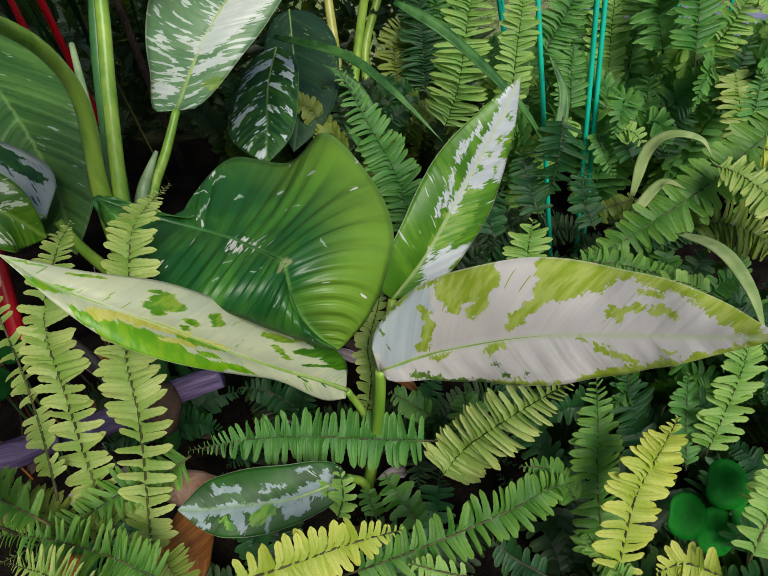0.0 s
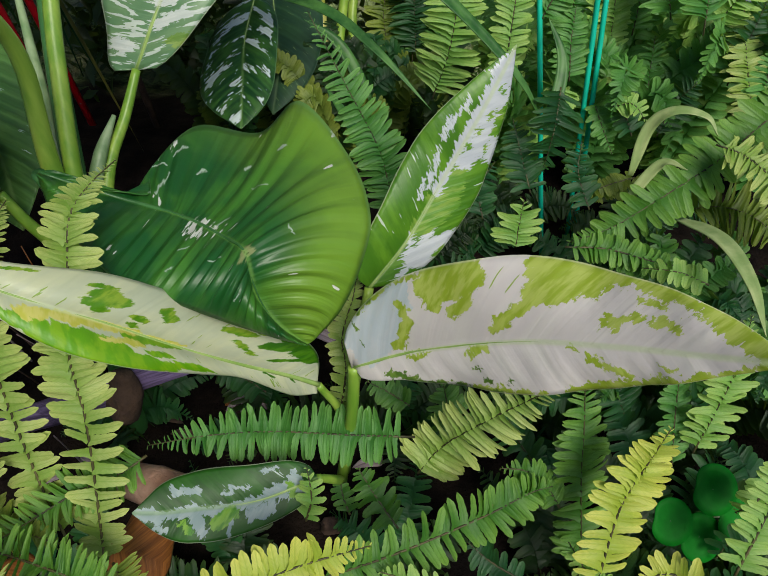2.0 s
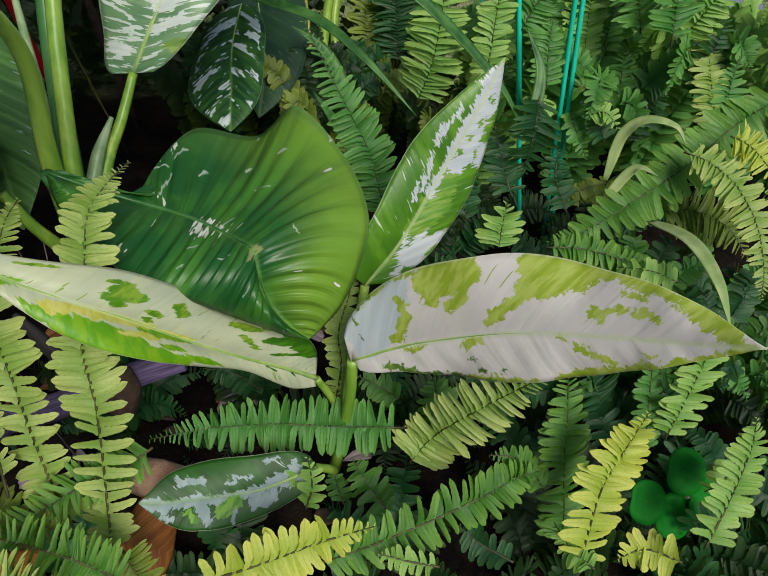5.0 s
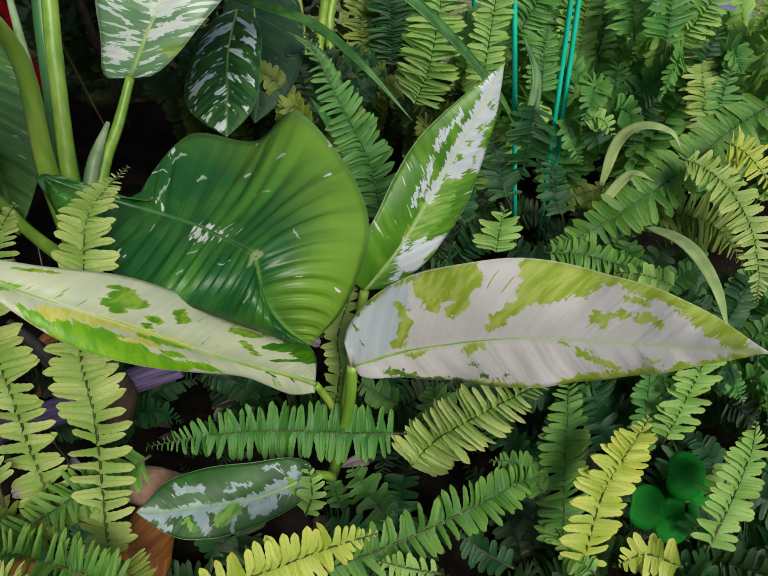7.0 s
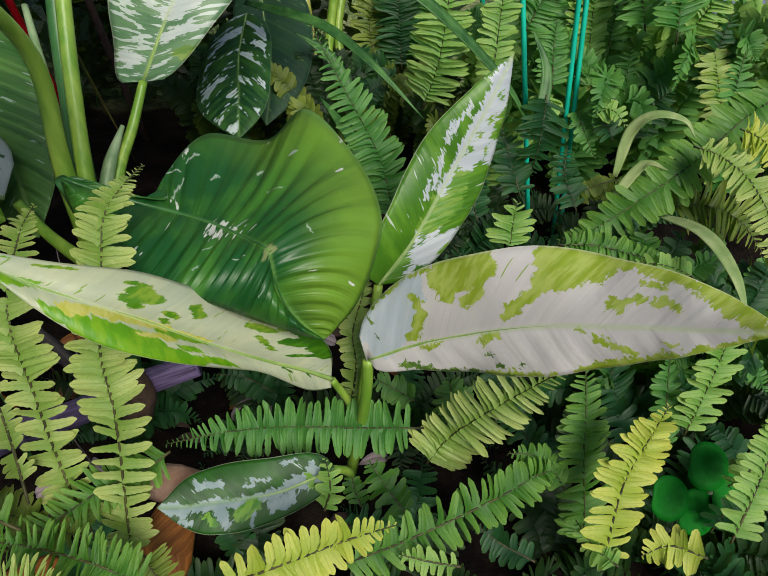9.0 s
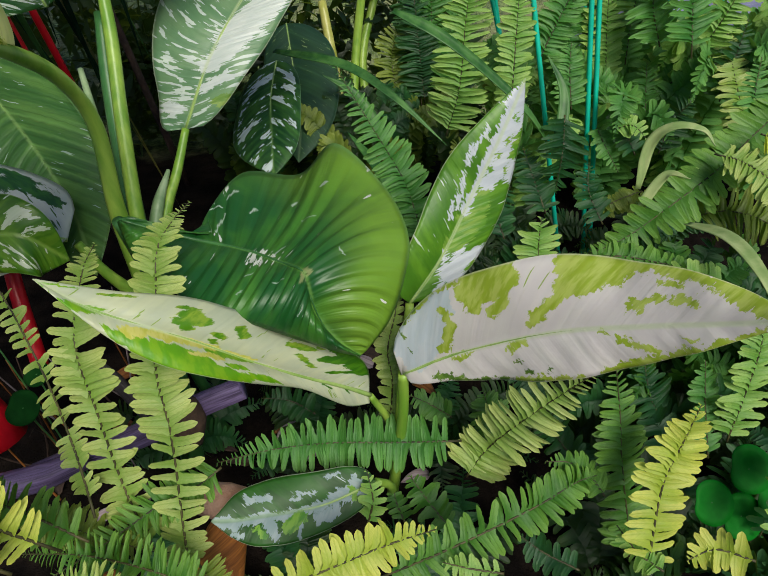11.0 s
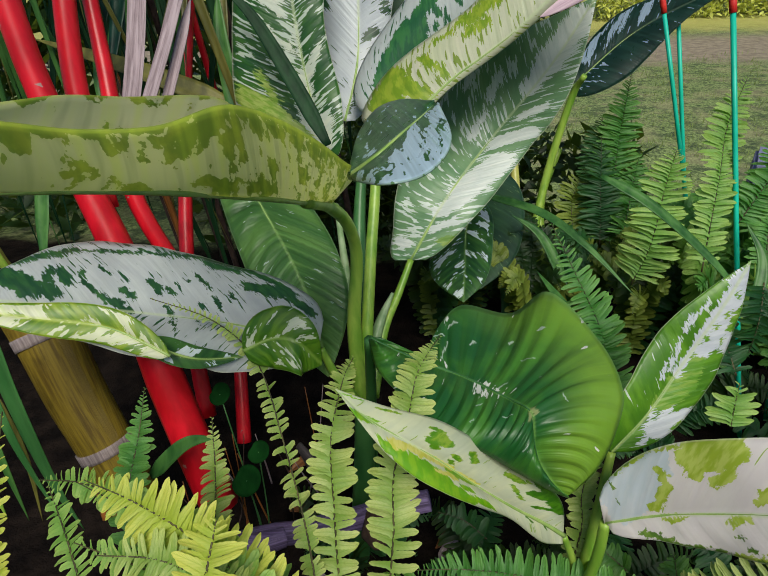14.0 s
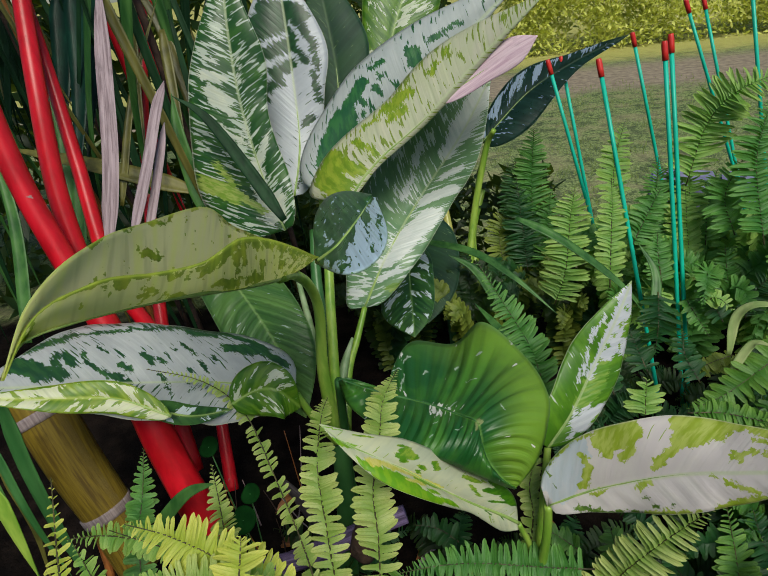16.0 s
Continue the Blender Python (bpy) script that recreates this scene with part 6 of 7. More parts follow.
frond(fern_f, ((-0.212, 0.127, 0.427), (-0.263, 0.145, 0.447), (-0.318, 0.156, 0.458), (-0.375, 0.166, 0.470)), (0.113, -0.609, 0.785), 0.036, 31, "light", 44)
frond(fern_f, ((-0.227, 0.114, 0.447), (-0.287, 0.122, 0.457), (-0.349, 0.128, 0.463)), (0.113, -0.609, 0.785), 0.036, 22, "light", 45)
frond(fern_f, ((-0.336, 0.066, 0.497), (-0.358, 0.099, 0.517), (-0.391, 0.158, 0.543)), (0.140, -0.637, 0.758), 0.020, 20, "yellow", 46)
frond(fern_f, ((-0.205, 0.144, 0.380), (-0.242, 0.145, 0.434), (-0.275, 0.145, 0.466), (-0.307, 0.145, 0.492), (-0.340, 0.147, 0.503)), (0.140, -0.637, 0.758), 0.048, 40, "yellow", 128)
frond(fern_f, ((-0.213, 0.123, 0.405), (-0.252, 0.127, 0.445), (-0.284, 0.125, 0.468), (-0.321, 0.117, 0.475)), (0.140, -0.637, 0.758), 0.045, 34, "pale", 129)
frond(fern_f, ((-0.217, 0.169, 0.332), (-0.266, 0.186, 0.350), (-0.309, 0.195, 0.357), (-0.353, 0.198, 0.355)), (0.140, -0.637, 0.758), 0.040, 30, "leafy", 130)
fern_g = thing("fern", (0.300, 0.800, 0.100), "dense sword fern with upright fronds round the sticks", "fern", "sword ferns")
frond(fern_g, ((0.218, 0.752, 0.408), (0.240, 0.768, 0.452), (0.262, 0.782, 0.494)), (0.000, -0.531, 0.847), 0.057, 18, "mid", 47)
frond(fern_g, ((0.345, 0.816, 0.330), (0.333, 0.827, 0.398), (0.329, 0.849, 0.462)), (0.000, -0.531, 0.847), 0.056, 24, "light", 48)
frond(fern_g, ((0.270, 0.739, 0.338), (0.264, 0.758, 0.385), (0.265, 0.776, 0.417)), (0.000, -0.531, 0.847), 0.050, 15, "mid", 49)
frond(fern_g, ((0.234, 0.661, 0.372), (0.228, 0.626, 0.337), (0.222, 0.608, 0.290)), (0.393, -0.488, 0.779), 0.074, 17, "dark", 50)
frond(fern_g, ((0.410, 0.782, 0.267), (0.404, 0.801, 0.314), (0.400, 0.822, 0.364)), (0.000, -0.531, 0.847), 0.063, 18, "mid", 51)
frond(fern_g, ((0.510, 0.915, 0.316), (0.495, 0.935, 0.364), (0.475, 0.958, 0.415)), (0.000, -0.531, 0.847), 0.075, 20, "mid", 52)
frond(fern_g, ((0.437, 0.814, 0.327), (0.467, 0.822, 0.364), (0.498, 0.830, 0.400)), (0.000, -0.531, 0.847), 0.061, 17, "mid", 53)
frond(fern_g, ((0.458, 0.793, 0.391), (0.474, 0.793, 0.434), (0.487, 0.795, 0.479)), (0.000, -0.531, 0.847), 0.062, 16, "light", 54)
frond(fern_g, ((0.312, 0.738, 0.308), (0.320, 0.710, 0.293), (0.336, 0.683, 0.266)), (0.000, -0.531, 0.847), 0.035, 13, "mid", 55)
frond(fern_g, ((0.323, 0.700, 0.326), (0.342, 0.694, 0.334), (0.361, 0.679, 0.319)), (0.000, -0.531, 0.847), 0.036, 8, "light", 56)
frond(fern_g, ((0.326, 0.589, 0.300), (0.296, 0.583, 0.293), (0.265, 0.580, 0.276)), (0.000, -0.531, 0.847), 0.025, 11, "olive", 57)
fern_h = thing("fern", (0.250, 0.950, 0.100), "sword fern at the edge of the lawn, shade put into its green", "fern", "sword ferns")
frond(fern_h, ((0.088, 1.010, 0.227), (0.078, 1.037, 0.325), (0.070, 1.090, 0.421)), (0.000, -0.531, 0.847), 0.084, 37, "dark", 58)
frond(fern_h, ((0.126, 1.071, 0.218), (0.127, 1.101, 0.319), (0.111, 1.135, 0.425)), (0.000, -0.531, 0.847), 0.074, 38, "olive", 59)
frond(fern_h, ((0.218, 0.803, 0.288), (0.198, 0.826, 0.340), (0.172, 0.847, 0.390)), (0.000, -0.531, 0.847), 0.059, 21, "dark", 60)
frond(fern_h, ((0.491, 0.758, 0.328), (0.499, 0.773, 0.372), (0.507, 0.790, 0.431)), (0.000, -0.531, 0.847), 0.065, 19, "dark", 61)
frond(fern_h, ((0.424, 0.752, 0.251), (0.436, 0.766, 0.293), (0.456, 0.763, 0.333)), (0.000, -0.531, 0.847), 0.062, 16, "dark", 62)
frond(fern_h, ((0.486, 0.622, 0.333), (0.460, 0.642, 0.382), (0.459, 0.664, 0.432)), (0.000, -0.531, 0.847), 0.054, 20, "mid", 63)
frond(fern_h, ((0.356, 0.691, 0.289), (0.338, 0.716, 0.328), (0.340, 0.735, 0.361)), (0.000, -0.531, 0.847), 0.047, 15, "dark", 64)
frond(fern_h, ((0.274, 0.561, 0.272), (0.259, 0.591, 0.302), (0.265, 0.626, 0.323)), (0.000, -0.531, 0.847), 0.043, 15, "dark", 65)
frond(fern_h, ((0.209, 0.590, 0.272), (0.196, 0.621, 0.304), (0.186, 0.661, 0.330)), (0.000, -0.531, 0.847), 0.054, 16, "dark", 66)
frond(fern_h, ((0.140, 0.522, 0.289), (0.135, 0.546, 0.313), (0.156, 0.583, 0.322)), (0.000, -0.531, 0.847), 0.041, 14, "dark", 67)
fern_i = thing("fern", (0.000, 0.200, 0.100), "low sword fern under the leaves, some fronds shade-toned", "fern", "sword ferns")
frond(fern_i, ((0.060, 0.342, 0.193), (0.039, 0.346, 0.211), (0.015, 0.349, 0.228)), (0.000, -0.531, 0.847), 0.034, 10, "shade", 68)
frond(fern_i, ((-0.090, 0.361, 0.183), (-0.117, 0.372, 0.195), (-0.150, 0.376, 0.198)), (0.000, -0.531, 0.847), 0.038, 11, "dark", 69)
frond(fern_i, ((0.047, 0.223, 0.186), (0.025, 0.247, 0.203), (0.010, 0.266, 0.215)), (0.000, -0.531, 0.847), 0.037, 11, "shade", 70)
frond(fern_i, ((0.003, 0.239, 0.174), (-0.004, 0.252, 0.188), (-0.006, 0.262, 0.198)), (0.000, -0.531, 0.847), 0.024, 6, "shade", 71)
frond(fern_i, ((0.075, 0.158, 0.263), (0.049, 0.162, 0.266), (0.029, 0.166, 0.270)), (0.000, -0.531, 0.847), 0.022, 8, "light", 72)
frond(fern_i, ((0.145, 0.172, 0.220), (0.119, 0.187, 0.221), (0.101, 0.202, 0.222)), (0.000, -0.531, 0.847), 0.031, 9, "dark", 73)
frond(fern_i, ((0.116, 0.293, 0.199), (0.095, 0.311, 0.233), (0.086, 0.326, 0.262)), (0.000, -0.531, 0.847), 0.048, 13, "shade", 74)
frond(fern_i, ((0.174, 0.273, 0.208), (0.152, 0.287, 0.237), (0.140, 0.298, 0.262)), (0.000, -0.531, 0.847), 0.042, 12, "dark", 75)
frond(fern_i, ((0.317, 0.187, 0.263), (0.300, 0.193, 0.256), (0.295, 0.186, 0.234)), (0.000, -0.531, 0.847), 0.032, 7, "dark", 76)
frond(fern_i, ((0.266, 0.158, 0.263), (0.242, 0.169, 0.260), (0.219, 0.164, 0.254)), (0.000, -0.531, 0.847), 0.034, 9, "yellow", 77)
frond(fern_i, ((0.321, 0.225, 0.301), (0.309, 0.211, 0.288), (0.302, 0.210, 0.272)), (0.000, -0.531, 0.847), 0.031, 7, "light", 78)
frond(fern_i, ((0.313, 0.450, 0.301), (0.281, 0.450, 0.301), (0.236, 0.476, 0.299)), (0.000, -0.531, 0.847), 0.037, 14, "shade", 79)
frond(fern_i, ((0.337, 0.407, 0.315), (0.307, 0.415, 0.323), (0.282, 0.431, 0.311)), (0.000, -0.531, 0.847), 0.030, 11, "light", 80)
frond(fern_i, ((-0.028, 0.206, 0.254), (-0.023, 0.215, 0.278), (-0.027, 0.232, 0.295)), (0.000, -0.531, 0.847), 0.024, 8, "light", 81)
fern_j = thing("fern", (-0.250, 0.120, 0.100), "sword fern with olive fronds by the dead wood", "fern", "sword ferns")
frond(fern_j, ((-0.134, 0.138, 0.314), (-0.170, 0.150, 0.325), (-0.221, 0.163, 0.324), (-0.272, 0.169, 0.317)), (0.000, -0.531, 0.847), 0.040, 48, "leafy", 82, gaps=0.1)
frond(fern_j, ((-0.159, 0.114, 0.347), (-0.191, 0.130, 0.348), (-0.225, 0.140, 0.344)), (0.000, -0.531, 0.847), 0.036, 28, "pale", 83, gaps=0.1)
frond(fern_j, ((-0.224, 0.181, 0.286), (-0.257, 0.194, 0.299), (-0.297, 0.203, 0.295)), (0.000, -0.531, 0.847), 0.034, 28, "light", 84, gaps=0.1)
frond(fern_j, ((-0.149, 0.163, 0.296), (-0.135, 0.147, 0.295), (-0.121, 0.130, 0.291)), (0.000, -0.531, 0.847), 0.034, 16, "olive", 85)


# ---- strap leaves, round leaves, dead wood ----
lily = thing("strap_leaf_plant", (0.200, 0.750, 0.090), "strap-leaved plant with long dark and pale blades", "lily")
blade(lily, "blade", ((-0.148, 0.834, 0.405), (-0.047, 0.776, 0.403), (0.020, 0.723, 0.378), (0.088, 0.675, 0.329)), 0.0160, M_BLADE, normal=(0.000, -0.385, 0.923))
blade(lily, "blade", ((0.021, 0.698, 0.495), (0.075, 0.675, 0.472), (0.135, 0.660, 0.428), (0.186, 0.642, 0.382), (0.225, 0.639, 0.322)), 0.0160, M_BLADE, normal=(0.000, -0.385, 0.923))
blade(lily, "blade", ((0.225, 0.639, 0.322), (0.241, 0.697, 0.380), (0.222, 0.737, 0.420)), 0.0160, M_BLADE, normal=(0.000, -0.385, 0.923))
blade(lily, "blade", ((0.302, 0.558, 0.326), (0.310, 0.577, 0.373), (0.328, 0.573, 0.397), (0.355, 0.560, 0.399), (0.368, 0.547, 0.385)), 0.0130, M_BLADE_PALE, normal=(0.000, -0.385, 0.923), label="pale arching blade")
blade(lily, "blade", ((0.302, 0.542, 0.309), (0.327, 0.552, 0.347), (0.344, 0.531, 0.355)), 0.0120, M_BLADE_PALE, normal=(0.000, -0.385, 0.923))
blade(lily, "blade", ((0.326, 0.480, 0.332), (0.334, 0.422, 0.358), (0.337, 0.368, 0.360), (0.338, 0.324, 0.345)), 0.0180, M_BLADE_PALE, normal=(0.000, -0.460, 0.888), label="pale arching blade")
blade(lily, "blade", ((0.038, 0.570, 0.280), (-0.006, 0.639, 0.322), (-0.046, 0.711, 0.338)), 0.0180, M_BLADE, normal=(0.000, -0.385, 0.923))
blade(lily, "blade", ((0.010, 0.831, 0.247), (-0.036, 0.866, 0.316), (-0.089, 0.877, 0.349)), 0.0200, M_BLADE, normal=(0.102, -0.466, 0.879))
stems = thing("leaf_stems", (-0.060, 1.100, 0.090), "bundle of yellow-green leaf stems behind", "plant stems")
tube(stems, "stem", ((-0.051, 0.831, 0.085), (-0.065, 0.939, 0.177), (-0.078, 1.033, 0.286), (-0.094, 1.107, 0.385)), (0.0090, 0.0100, 0.0100, 0.0080,), M_STALK_YELLOW)
tube(stems, "stem", ((-0.061, 0.835, 0.094), (-0.045, 0.950, 0.262), (-0.027, 1.009, 0.380), (0.001, 1.028, 0.509), (0.016, 1.010, 0.551)), (0.0080, 0.0080, 0.0070, 0.0050,), M_STALK)
tube(stems, "stem", ((-0.080, 0.853, 0.091), (-0.095, 0.953, 0.191), (-0.114, 1.034, 0.263)), (0.0090, 0.0080, 0.0070,), M_STALK_DARK)
tube(stems, "stem", ((-0.014, 1.017, 0.163), (-0.028, 1.119, 0.266), (0.001, 1.185, 0.361)), (0.0090, 0.0090, 0.0080,), M_STALK)
clover = thing("round_leaf_weed", (0.322, 0.235, 0.184), "low weed with four round deep green leaves", "weed")
round_leaf(clover, (0.296, 0.231, 0.265), 0.0206, (0.000, -0.577, 0.816))
round_leaf(clover, (0.263, 0.212, 0.246), 0.0190, (0.000, -0.577, 0.816))
round_leaf(clover, (0.287, 0.203, 0.237), 0.0198, (0.081, -0.575, 0.814))
round_leaf(clover, (0.317, 0.214, 0.248), 0.0198, (0.000, -0.577, 0.816))
weed = thing("round_leaf_weed", (-0.350, 0.317, 0.110), "weed with three round green leaves, darkened for shade, among the red stems", "weed")
round_leaf(weed, (-0.350, 0.317, 0.285), 0.0170, (0.140, -0.637, 0.758), M_ROUND_SHADE)
round_leaf(weed, (-0.352, 0.355, 0.287), 0.0130, (0.200, -0.500, 0.800), M_ROUND_SHADE)
round_leaf(weed, (-0.416, 0.403, 0.322), 0.0140, (0.050, -0.600, 0.800), M_ROUND_SHADE)
item = thing("dead_branch", (-0.320, 0.282, 0.232), "purple-grey weathered piece of branch on the soil", "branch")
tube(item, "bark", ((-0.369, 0.255, 0.247), (-0.338, 0.271, 0.235), (-0.320, 0.282, 0.232), (-0.305, 0.293, 0.229)), (0.0140, 0.0145, 0.0130, 0.0120,), M_LOG, groove=0.3)
item = thing("dead_branch", (-0.198, 0.337, 0.245), "dark purple piece of branch on the soil", "branch")
tube(item, "bark", ((-0.307, 0.320, 0.199), (-0.252, 0.327, 0.220), (-0.198, 0.337, 0.245), (-0.154, 0.348, 0.256)), (0.0130, 0.0140, 0.0130, 0.0120,), M_LOG, groove=0.3)
item = thing("dead_branch", (-0.326, 0.311, 0.201), "purple-grey weathered branch stub", "branch")
tube(item, "bark", ((-0.371, 0.296, 0.194), (-0.326, 0.311, 0.201), (-0.276, 0.324, 0.204)), (0.0140, 0.0140, 0.0120,), M_LOG, groove=0.3)
item = thing("dry_sheath", (-0.272, 0.355, 0.220), "dark grey dry leaf sheath", "leaf sheath")
tube(item, "bark", ((-0.318, 0.388, 0.268), (-0.292, 0.370, 0.250), (-0.272, 0.355, 0.220), (-0.261, 0.342, 0.193)), (0.0100, 0.0200, 0.0180, 0.0080,), M_SHEATH, flat=0.35)
item = thing("root_stump", (-0.203, 0.317, 0.253), "brown fibrous root stump", "stump")
tube(item, "bark", ((-0.209, 0.308, 0.229), (-0.203, 0.317, 0.253), (-0.201, 0.323, 0.273)), (0.0160, 0.0170, 0.0100,), M_LITTER, groove=0.4)
item = thing("wood_chunk", (-0.155, 0.236, 0.242), "pale pink piece of broken wood", "wood")
tube(item, "bark", ((-0.185, 0.245, 0.237), (-0.155, 0.236, 0.242), (-0.125, 0.233, 0.239)), (0.0140, 0.0170, 0.0120,), M_WOOD)
item = thing("husk", (-0.152, 0.214, 0.234), "glossy brown curled husk", "husk")
tube(item, "bark", ((-0.158, 0.156, 0.233), (-0.155, 0.183, 0.231), (-0.152, 0.214, 0.234), (-0.158, 0.238, 0.230)), (0.0200, 0.0240, 0.0180, 0.0060,), M_HUSK, flat=0.5, groove=0.5)
item = thing("husk", (-0.250, 0.164, 0.241), "glossy brown curled husk", "husk")
tube(item, "bark", ((-0.257, 0.145, 0.249), (-0.250, 0.164, 0.241), (-0.238, 0.183, 0.231)), (0.0160, 0.0180, 0.0080,), M_HUSK, flat=0.5, groove=0.5)
edging_stone((0.467, 1.409, 0.246), (0.622, 1.355, 0.248))
edging_stone((0.641, 1.397, 0.234), (0.779, 1.340, 0.232))
edging_stone((0.809, 1.379, 0.216), (0.947, 1.324, 0.217))
fern_k = thing("fern", (0.120, 1.150, 0.100), "tall narrow dark fern at the edge of the lawn", "fern", "sword ferns")
frond(fern_k, ((0.107, 1.010, 0.210), (0.104, 1.092, 0.389), (0.113, 1.138, 0.528)), (0.140, -0.637, 0.758), 0.093, 61, "mid", 86)
frond(fern_k, ((0.082, 1.012, 0.220), (0.072, 1.090, 0.359), (0.072, 1.128, 0.452)), (0.140, -0.637, 0.758), 0.085, 46, "dark", 87)
frond(fern_k, ((0.125, 0.998, 0.240), (0.136, 1.054, 0.321), (0.147, 1.100, 0.386)), (0.140, -0.637, 0.758), 0.079, 31, "mid", 88)
frond(fern_k, ((0.042, 0.999, 0.215), (0.029, 1.053, 0.300), (0.056, 1.097, 0.356)), (0.140, -0.637, 0.758), 0.071, 31, "olive", 89)
fern_l = thing("fern", (0.600, 0.900, 0.100), "sword fern leaning over the edging", "fern", "sword ferns")
frond(fern_l, ((0.329, 0.851, 0.467), (0.350, 0.863, 0.564), (0.375, 0.841, 0.621), (0.435, 0.832, 0.650)), (0.098, -0.678, 0.728), 0.095, 41, "light", 90)
frond(fern_l, ((0.420, 0.744, 0.400), (0.404, 0.790, 0.524), (0.421, 0.820, 0.614)), (0.098, -0.678, 0.728), 0.085, 40, "mid", 91)
frond(fern_l, ((0.389, 0.777, 0.404), (0.371, 0.798, 0.466), (0.396, 0.813, 0.526)), (0.098, -0.678, 0.728), 0.072, 23, "mid", 92)
frond(fern_l, ((0.210, 0.852, 0.439), (0.218, 0.892, 0.507), (0.239, 0.929, 0.565)), (0.098, -0.678, 0.728), 0.061, 27, "light", 93)
frond(fern_l, ((0.282, 0.833, 0.346), (0.286, 0.859, 0.431), (0.293, 0.893, 0.509)), (0.098, -0.678, 0.728), 0.070, 31, "mid", 94)
frond(fern_l, ((0.322, 0.818, 0.351), (0.340, 0.854, 0.429), (0.344, 0.883, 0.499)), (0.098, -0.678, 0.728), 0.074, 29, "light", 95)
frond(fern_l, ((0.380, 0.849, 0.351), (0.379, 0.866, 0.421), (0.395, 0.891, 0.480)), (0.098, -0.678, 0.728), 0.070, 24, "mid", 96)
frond(fern_l, ((0.326, 0.882, 0.360), (0.330, 0.909, 0.427), (0.325, 0.926, 0.478)), (0.098, -0.678, 0.728), 0.064, 22, "dark", 97)


# ---- fern thicket behind ----
def back_fern(x, y, count, reach, tall, tones, seed, label="sword fern in the thicket behind", wide=0.062):
    r = random.Random(seed)
    z = ground_height(x, y)
    ob = thing("fern", (x, y, z), label, "fern", "sword ferns")
    for k in range(count):
        a = 2 * math.pi * (k + r.random() * 0.7) / count
        h, out = tall * r.uniform(0.75, 1.1), reach * r.uniform(0.6, 1.15)
        ca, sa = math.cos(a), math.sin(a)
        pts = [(x + 0.01 * ca, y + 0.01 * sa, z - 0.01), (x + out * 0.3 * ca, y + out * 0.3 * sa, z + h * 0.6), (x + out * 0.65 * ca, y + out * 0.65 * sa, z + h * 0.97), (x + out * ca, y + out * sa, z + h * r.uniform(0.8, 1.05))]
        me = frond_mesh(pts, (-ca * 0.5 + r.uniform(-0.3, 0.3), -sa * 0.3 - 0.9, 0.7), wide * r.uniform(0.85, 1.15), int(20 + h * 36), r.choice(tones), seed * 31 + k)
        under(new("frond", me), ob)
    return ob


for i in range(12):
    back_fern(0.24 + 0.13 * (i % 5) + 0.03 * (i // 5), 0.80 + 0.13 * (i // 5) + 0.02 * (i % 3), 8, 0.13, 0.26 + 0.03 * (i % 4) - 0.05 * (i // 5), ("mid", "mid", "light"), 100 + i, wide=0.064)
# low ferns whose deep and dark tones paint shadow into the gaps
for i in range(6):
    back_fern(0.10 + 0.07 * i, 0.60 + 0.06 * (i % 3), 6, 0.09, 0.06, ("deep", "dark"), 500 + i, "low sword fern under the leaves, shadow put into its colour", 0.045)
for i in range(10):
    back_fern(-0.25 + 0.15 * (i % 5), 0.20 + 0.17 * (i // 5), 6, 0.11, 0.05, ("deep", "deep", "dark"), 200 + i, "low sword fern under the leaves, shadow put into its colour", 0.045)
for i in range(8):
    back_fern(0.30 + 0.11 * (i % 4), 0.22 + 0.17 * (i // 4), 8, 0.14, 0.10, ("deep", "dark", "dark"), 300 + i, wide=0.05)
for i in range(8):
    back_fern(0.31 + 0.06 * (i % 4), 0.40 + 0.09 * (i // 4), 8, 0.09, 0.13 + 0.02 * (i % 3), ("shade", "dark", "mid"), 600 + i, "sword fern in the gap beside the pale blades", 0.042)
for i in range(8):
    back_fern(-0.22 + 0.06 * i, 0.84 + 0.09 * (i % 3), 9, 0.10, 0.20, ("deep", "dark", "olive"), 400 + i, wide=0.045)


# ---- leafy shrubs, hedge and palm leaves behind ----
# near-black leaves: shade behind the plants is put into this green
M_SHRUB = fern_skin("shade_toned_shrub_leaf", rgb(0.004, 0.016, 0.005), rgb(0.018, 0.05, 0.014))
# hedge yellow-green raised so its colour carries the direct sun
M_HEDGE = fern_skin("sun_toned_hedge_leaf", rgb(0.46, 0.52, 0.06), rgb(0.92, 0.88, 0.30))
M_GRASS = fern_skin("lawn_blade", rgb(0.11, 0.17, 0.05), rgb(0.34, 0.40, 0.15))


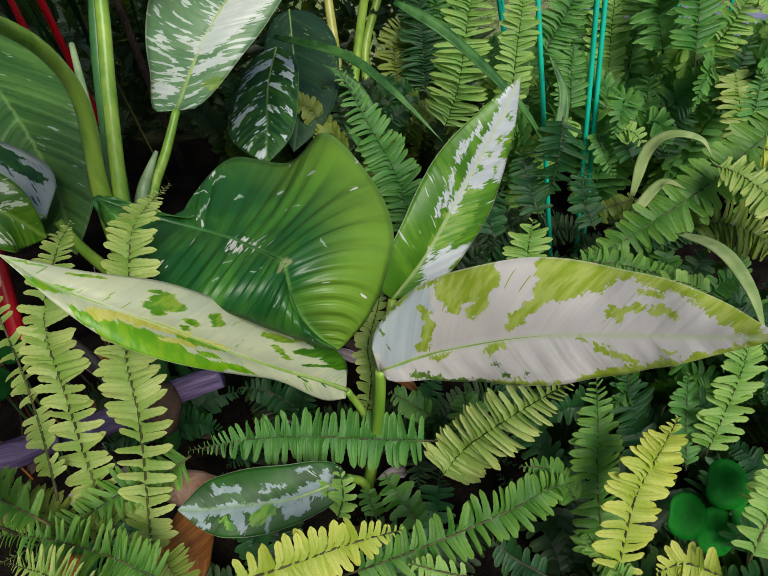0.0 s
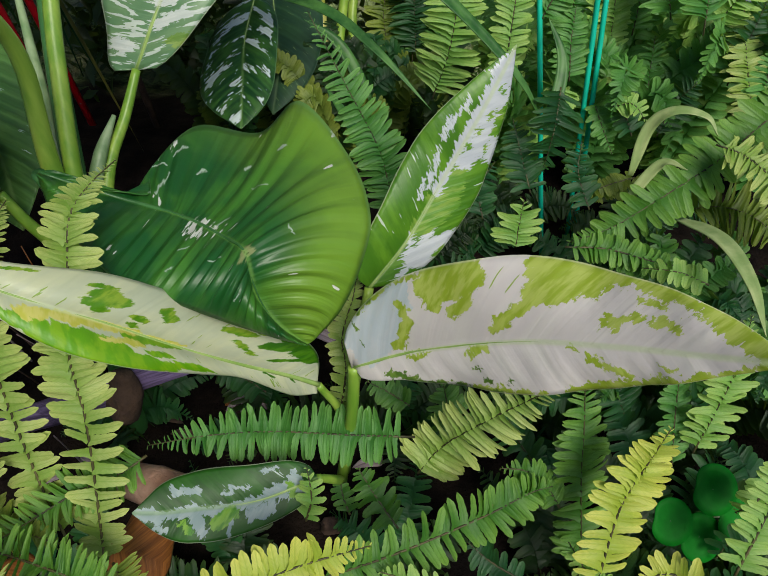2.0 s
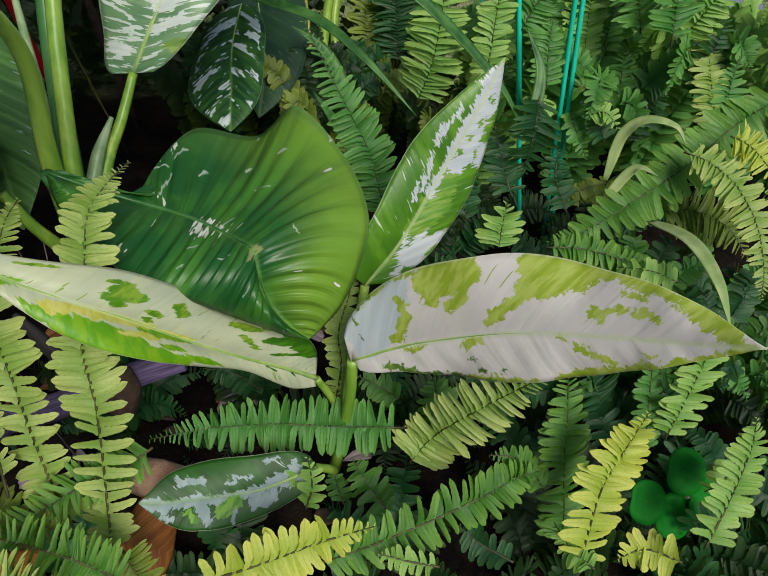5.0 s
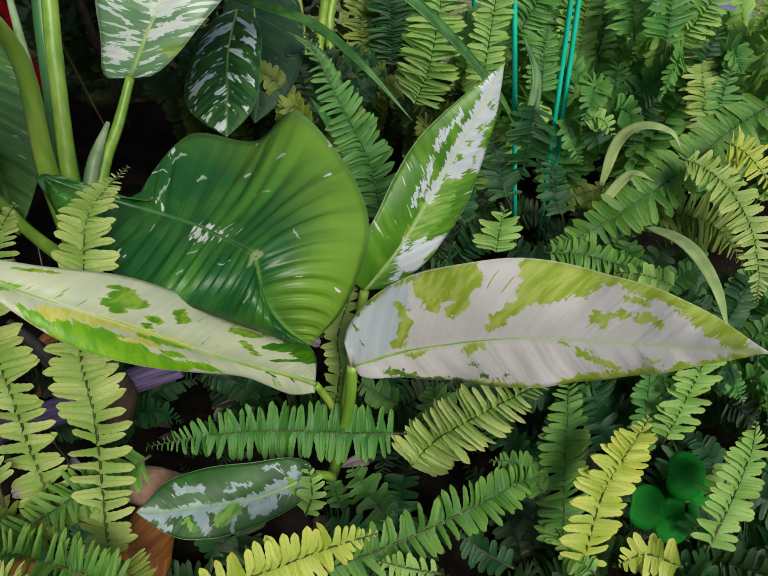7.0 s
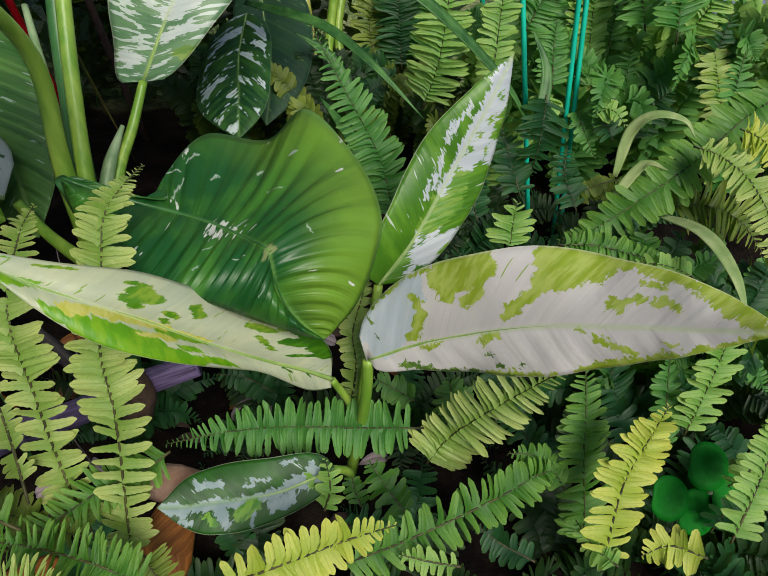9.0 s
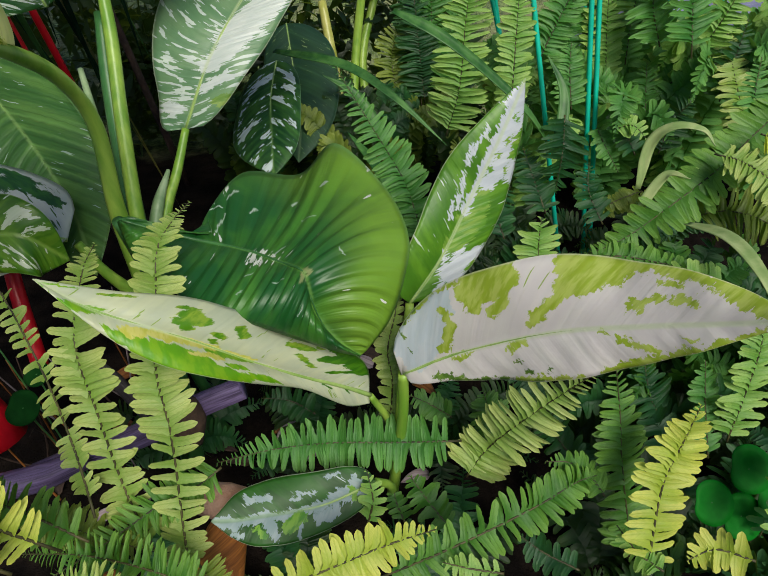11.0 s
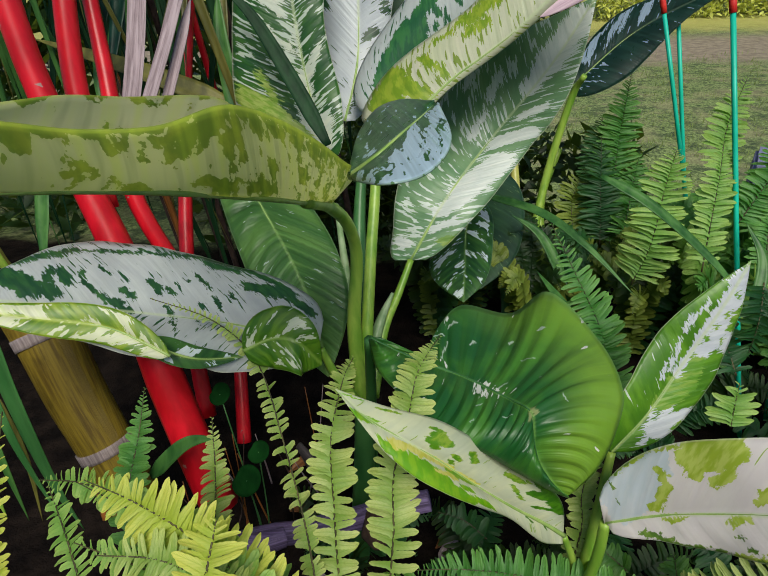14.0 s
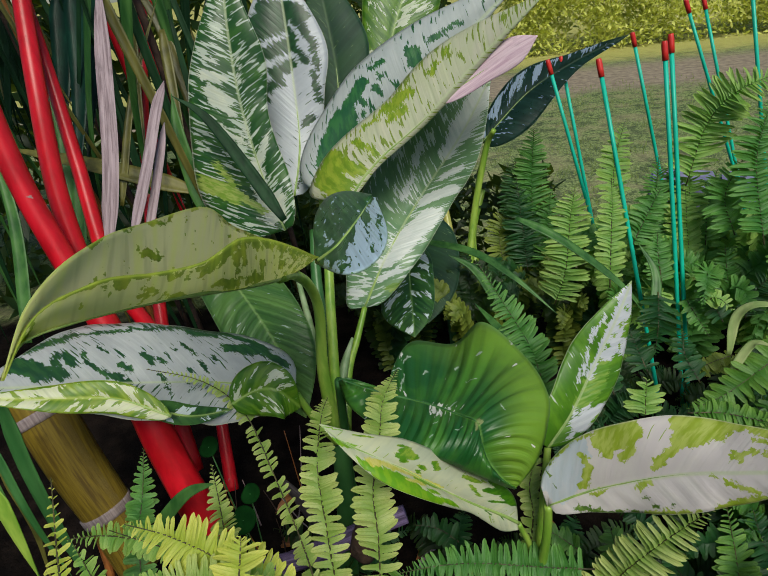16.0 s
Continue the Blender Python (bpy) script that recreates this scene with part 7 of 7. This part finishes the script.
def leaf_mass(name, count, box, size, mat, seed, label, category, lumps=2.0):
    """A shrub: many small folded leaves on hidden twigs, in clumps with gaps."""
    r = random.Random(seed)
    (x0, x1), (y0, y1), (z0, z1) = box
    verts, faces = [], []
    for _ in range(count):
        x, y, z = r.uniform(x0, x1), r.uniform(y0, y1), z0 + (z1 - z0) * r.random() ** 0.8
        if noise.noise(Vector((x, y, z)) * lumps) < -0.25:
            continue
        d = unit((r.uniform(-1, 1), r.uniform(-1, 0.4), r.uniform(-0.8, 0.9)))
        s = unit(np.cross(d, (r.uniform(-1, 1), r.uniform(-1, 1), 1.0)))
        n = np.cross(s, d)
        c = np.array((x, y, z))
        l = size * r.uniform(0.6, 1.3)
        b = len(verts)
        verts += [c, c + d * l * 0.45 + s * l * 0.2 + n * l * 0.06, c + d * l, c + d * l * 0.45 - s * l * 0.2 + n * l * 0.06]
        faces += [(b, b + 1, b + 2), (b, b + 2, b + 3)]
    ob = link_mesh(name, verts, faces, mat, None, None)
    return tagged(ob, label, category, kind="stuff")


leaf_mass("shrub", 12000, ((-2.6, -0.30), (1.25, 1.8), (0.0, 1.7)), 0.09, M_SHRUB, 5, "green leafy shrub behind the palm, darkened for shade", "shrub")
leaf_mass("shrub", 2600, ((-0.6, 0.18), (1.16, 1.36), (0.06, 0.36)), 0.05, M_SHRUB, 9, "low leafy plants at the back of the bed, darkened for shade", "shrub", 6.0)
leaf_mass("shrub", 5000, ((-1.2, 0.35), (4.6, 5.2), (0.0, 1.6)), 0.10, M_SHRUB, 8, "shrub at the far side of the lawn, darkened for shade", "shrub")
leaf_mass("hedge", 70000, ((0.5, 5.0), (5.40, 5.80), (0.0, 1.15)), 0.055, M_HEDGE, 6, "yellow-green hedge beyond the lawn, sunlight put into its leaf colour", "hedge", 3.5)

# tufts of lawn grass
r = random.Random(12)
verts, faces = [], []
for _ in range(16000):
    y = 1.45 + 2.6 * r.random() ** 1.5
    x = r.uniform(-0.5, 0.6 + y * 0.75)
    if noise.noise(Vector((x * 4, y * 4, 3.0))) < -0.05:
        continue
    z, h, a = ground_height(x, y), r.uniform(0.010, 0.030), r.uniform(0, 6.28)
    w, lx, ly = r.uniform(0.0012, 0.0025), r.uniform(-0.012, 0.012), r.uniform(-0.012, 0.012)
    b = len(verts)
    verts += [(x - w * math.cos(a), y - w * math.sin(a), z - 0.003), (x + w * math.cos(a), y + w * math.sin(a), z - 0.003), (x + lx, y + ly, z + h)]
    faces.append((b, b + 1, b + 2))
tagged(link_mesh("grass", verts, faces, M_GRASS), "short patchy grey-green lawn grass", "grass", kind="stuff")

# hanging palm leaflets
r = random.Random(77)
for i in range(85):
    x, y = r.uniform(-1.05, -0.36), r.uniform(0.66, 1.15)
    z = r.uniform(0.45, 1.0)
    lean = r.uniform(-0.22, 0.22)
    blade(palm, "leaflet", ((x, y, z + 0.35), (x + lean * 0.3, y - 0.03, z + 0.18), (x + lean * 0.7, y - 0.05, z - 0.05), (x + lean, y - 0.04, z - 0.3)), r.uniform(0.008, 0.022), r.choice((M_BLADE_DARK, M_BLADE_DARK, M_BLADE_DARK, M_BLADE_DARK, M_BLADE_DARK, M_BLADE, M_BLADE_OLIVE)), (r.uniform(-0.5, 0.5), -1, 0.2), twist=r.uniform(-0.6, 0.6), steps=12)
# overhead frond, out of view, added to shade the stems and upper leaves
for i in range(26):
    x, y = -1.25 + 0.030 * i, 0.40 + r.uniform(-0.04, 0.04)
    blade(palm, "leaflet", ((x, y + 0.05, 1.50), (x + 0.02, y - 0.06, 1.52), (x + 0.05, y - 0.18, 1.47), (x + 0.07, y - 0.30, 1.40)), r.uniform(0.020, 0.028), M_BLADE, (0.0, -0.3, 1), twist=r.uniform(-0.4, 0.4), steps=12)
tube(palm, "frond_stalk", ((-1.15, 0.85, 0.05), (-1.30, 0.70, 0.9), (-1.28, 0.50, 1.42), (-0.9, 0.45, 1.52), (-0.45, 0.42, 1.49)), (0.012, 0.010, 0.007, 0.005, 0.002), M_STALK)
for i in range(9):
    x, y = r.uniform(-0.95, -0.42), r.uniform(0.75, 1.1)
    tube(palm, "stem", ((x - 0.05, y, 1.25), (x, y, 0.7), (x + 0.06, y, 0.05)), (0.004, 0.006, 0.007), r.choice((M_RED, M_LITTER, M_HUSK)), steps=10, sides=8)

# dry fibres and twigs among the palm stems
r = random.Random(5)
for i in range(16):
    x, y = r.uniform(-0.48, -0.26), r.uniform(0.30, 0.46)
    item = thing("twig", (x, y, ground_height(x, y)), "thin dry pale brown twig leaning on the stems", "twig", "dry twigs")
    a, b = r.uniform(-0.06, 0.06), r.uniform(-0.05, 0.05)
    z = ground_height(x, y)
    tube(item, "twig", ((x, y, z - 0.005), (x + a * 0.6, y + b * 0.5, z + r.uniform(0.05, 0.09)), (x + a, y + b, z + r.uniform(0.11, 0.20))), (0.0014, 0.0011, 0.0005), r.choice((M_DRY, M_HUSK, M_LITTER)), sides=6, steps=10)

# fallen leaves on the soil
for i in range(22):
    x, y = r.uniform(-0.42, 0.05), r.uniform(0.16, 0.5)
    z = ground_height(x, y) + 0.006
    a, l = r.uniform(0, 6.28), r.uniform(0.025, 0.05)
    d = np.array((math.cos(a), math.sin(a), r.uniform(-0.1, 0.3)))
    item = thing("dead_leaf", (x, y, z), "curled brown dead leaf lying on the soil", "dead leaf", "dead leaves")
    blade(item, "blade", ((x, y, z), tuple(np.array((x, y, z + 0.006)) + d * l * 0.5), tuple(np.array((x, y, z)) + d * l)), l * 0.4, r.choice((M_HUSK, M_LITTER, M_DRY)), (0.2, -0.3, 1), fold=0.5, steps=8)
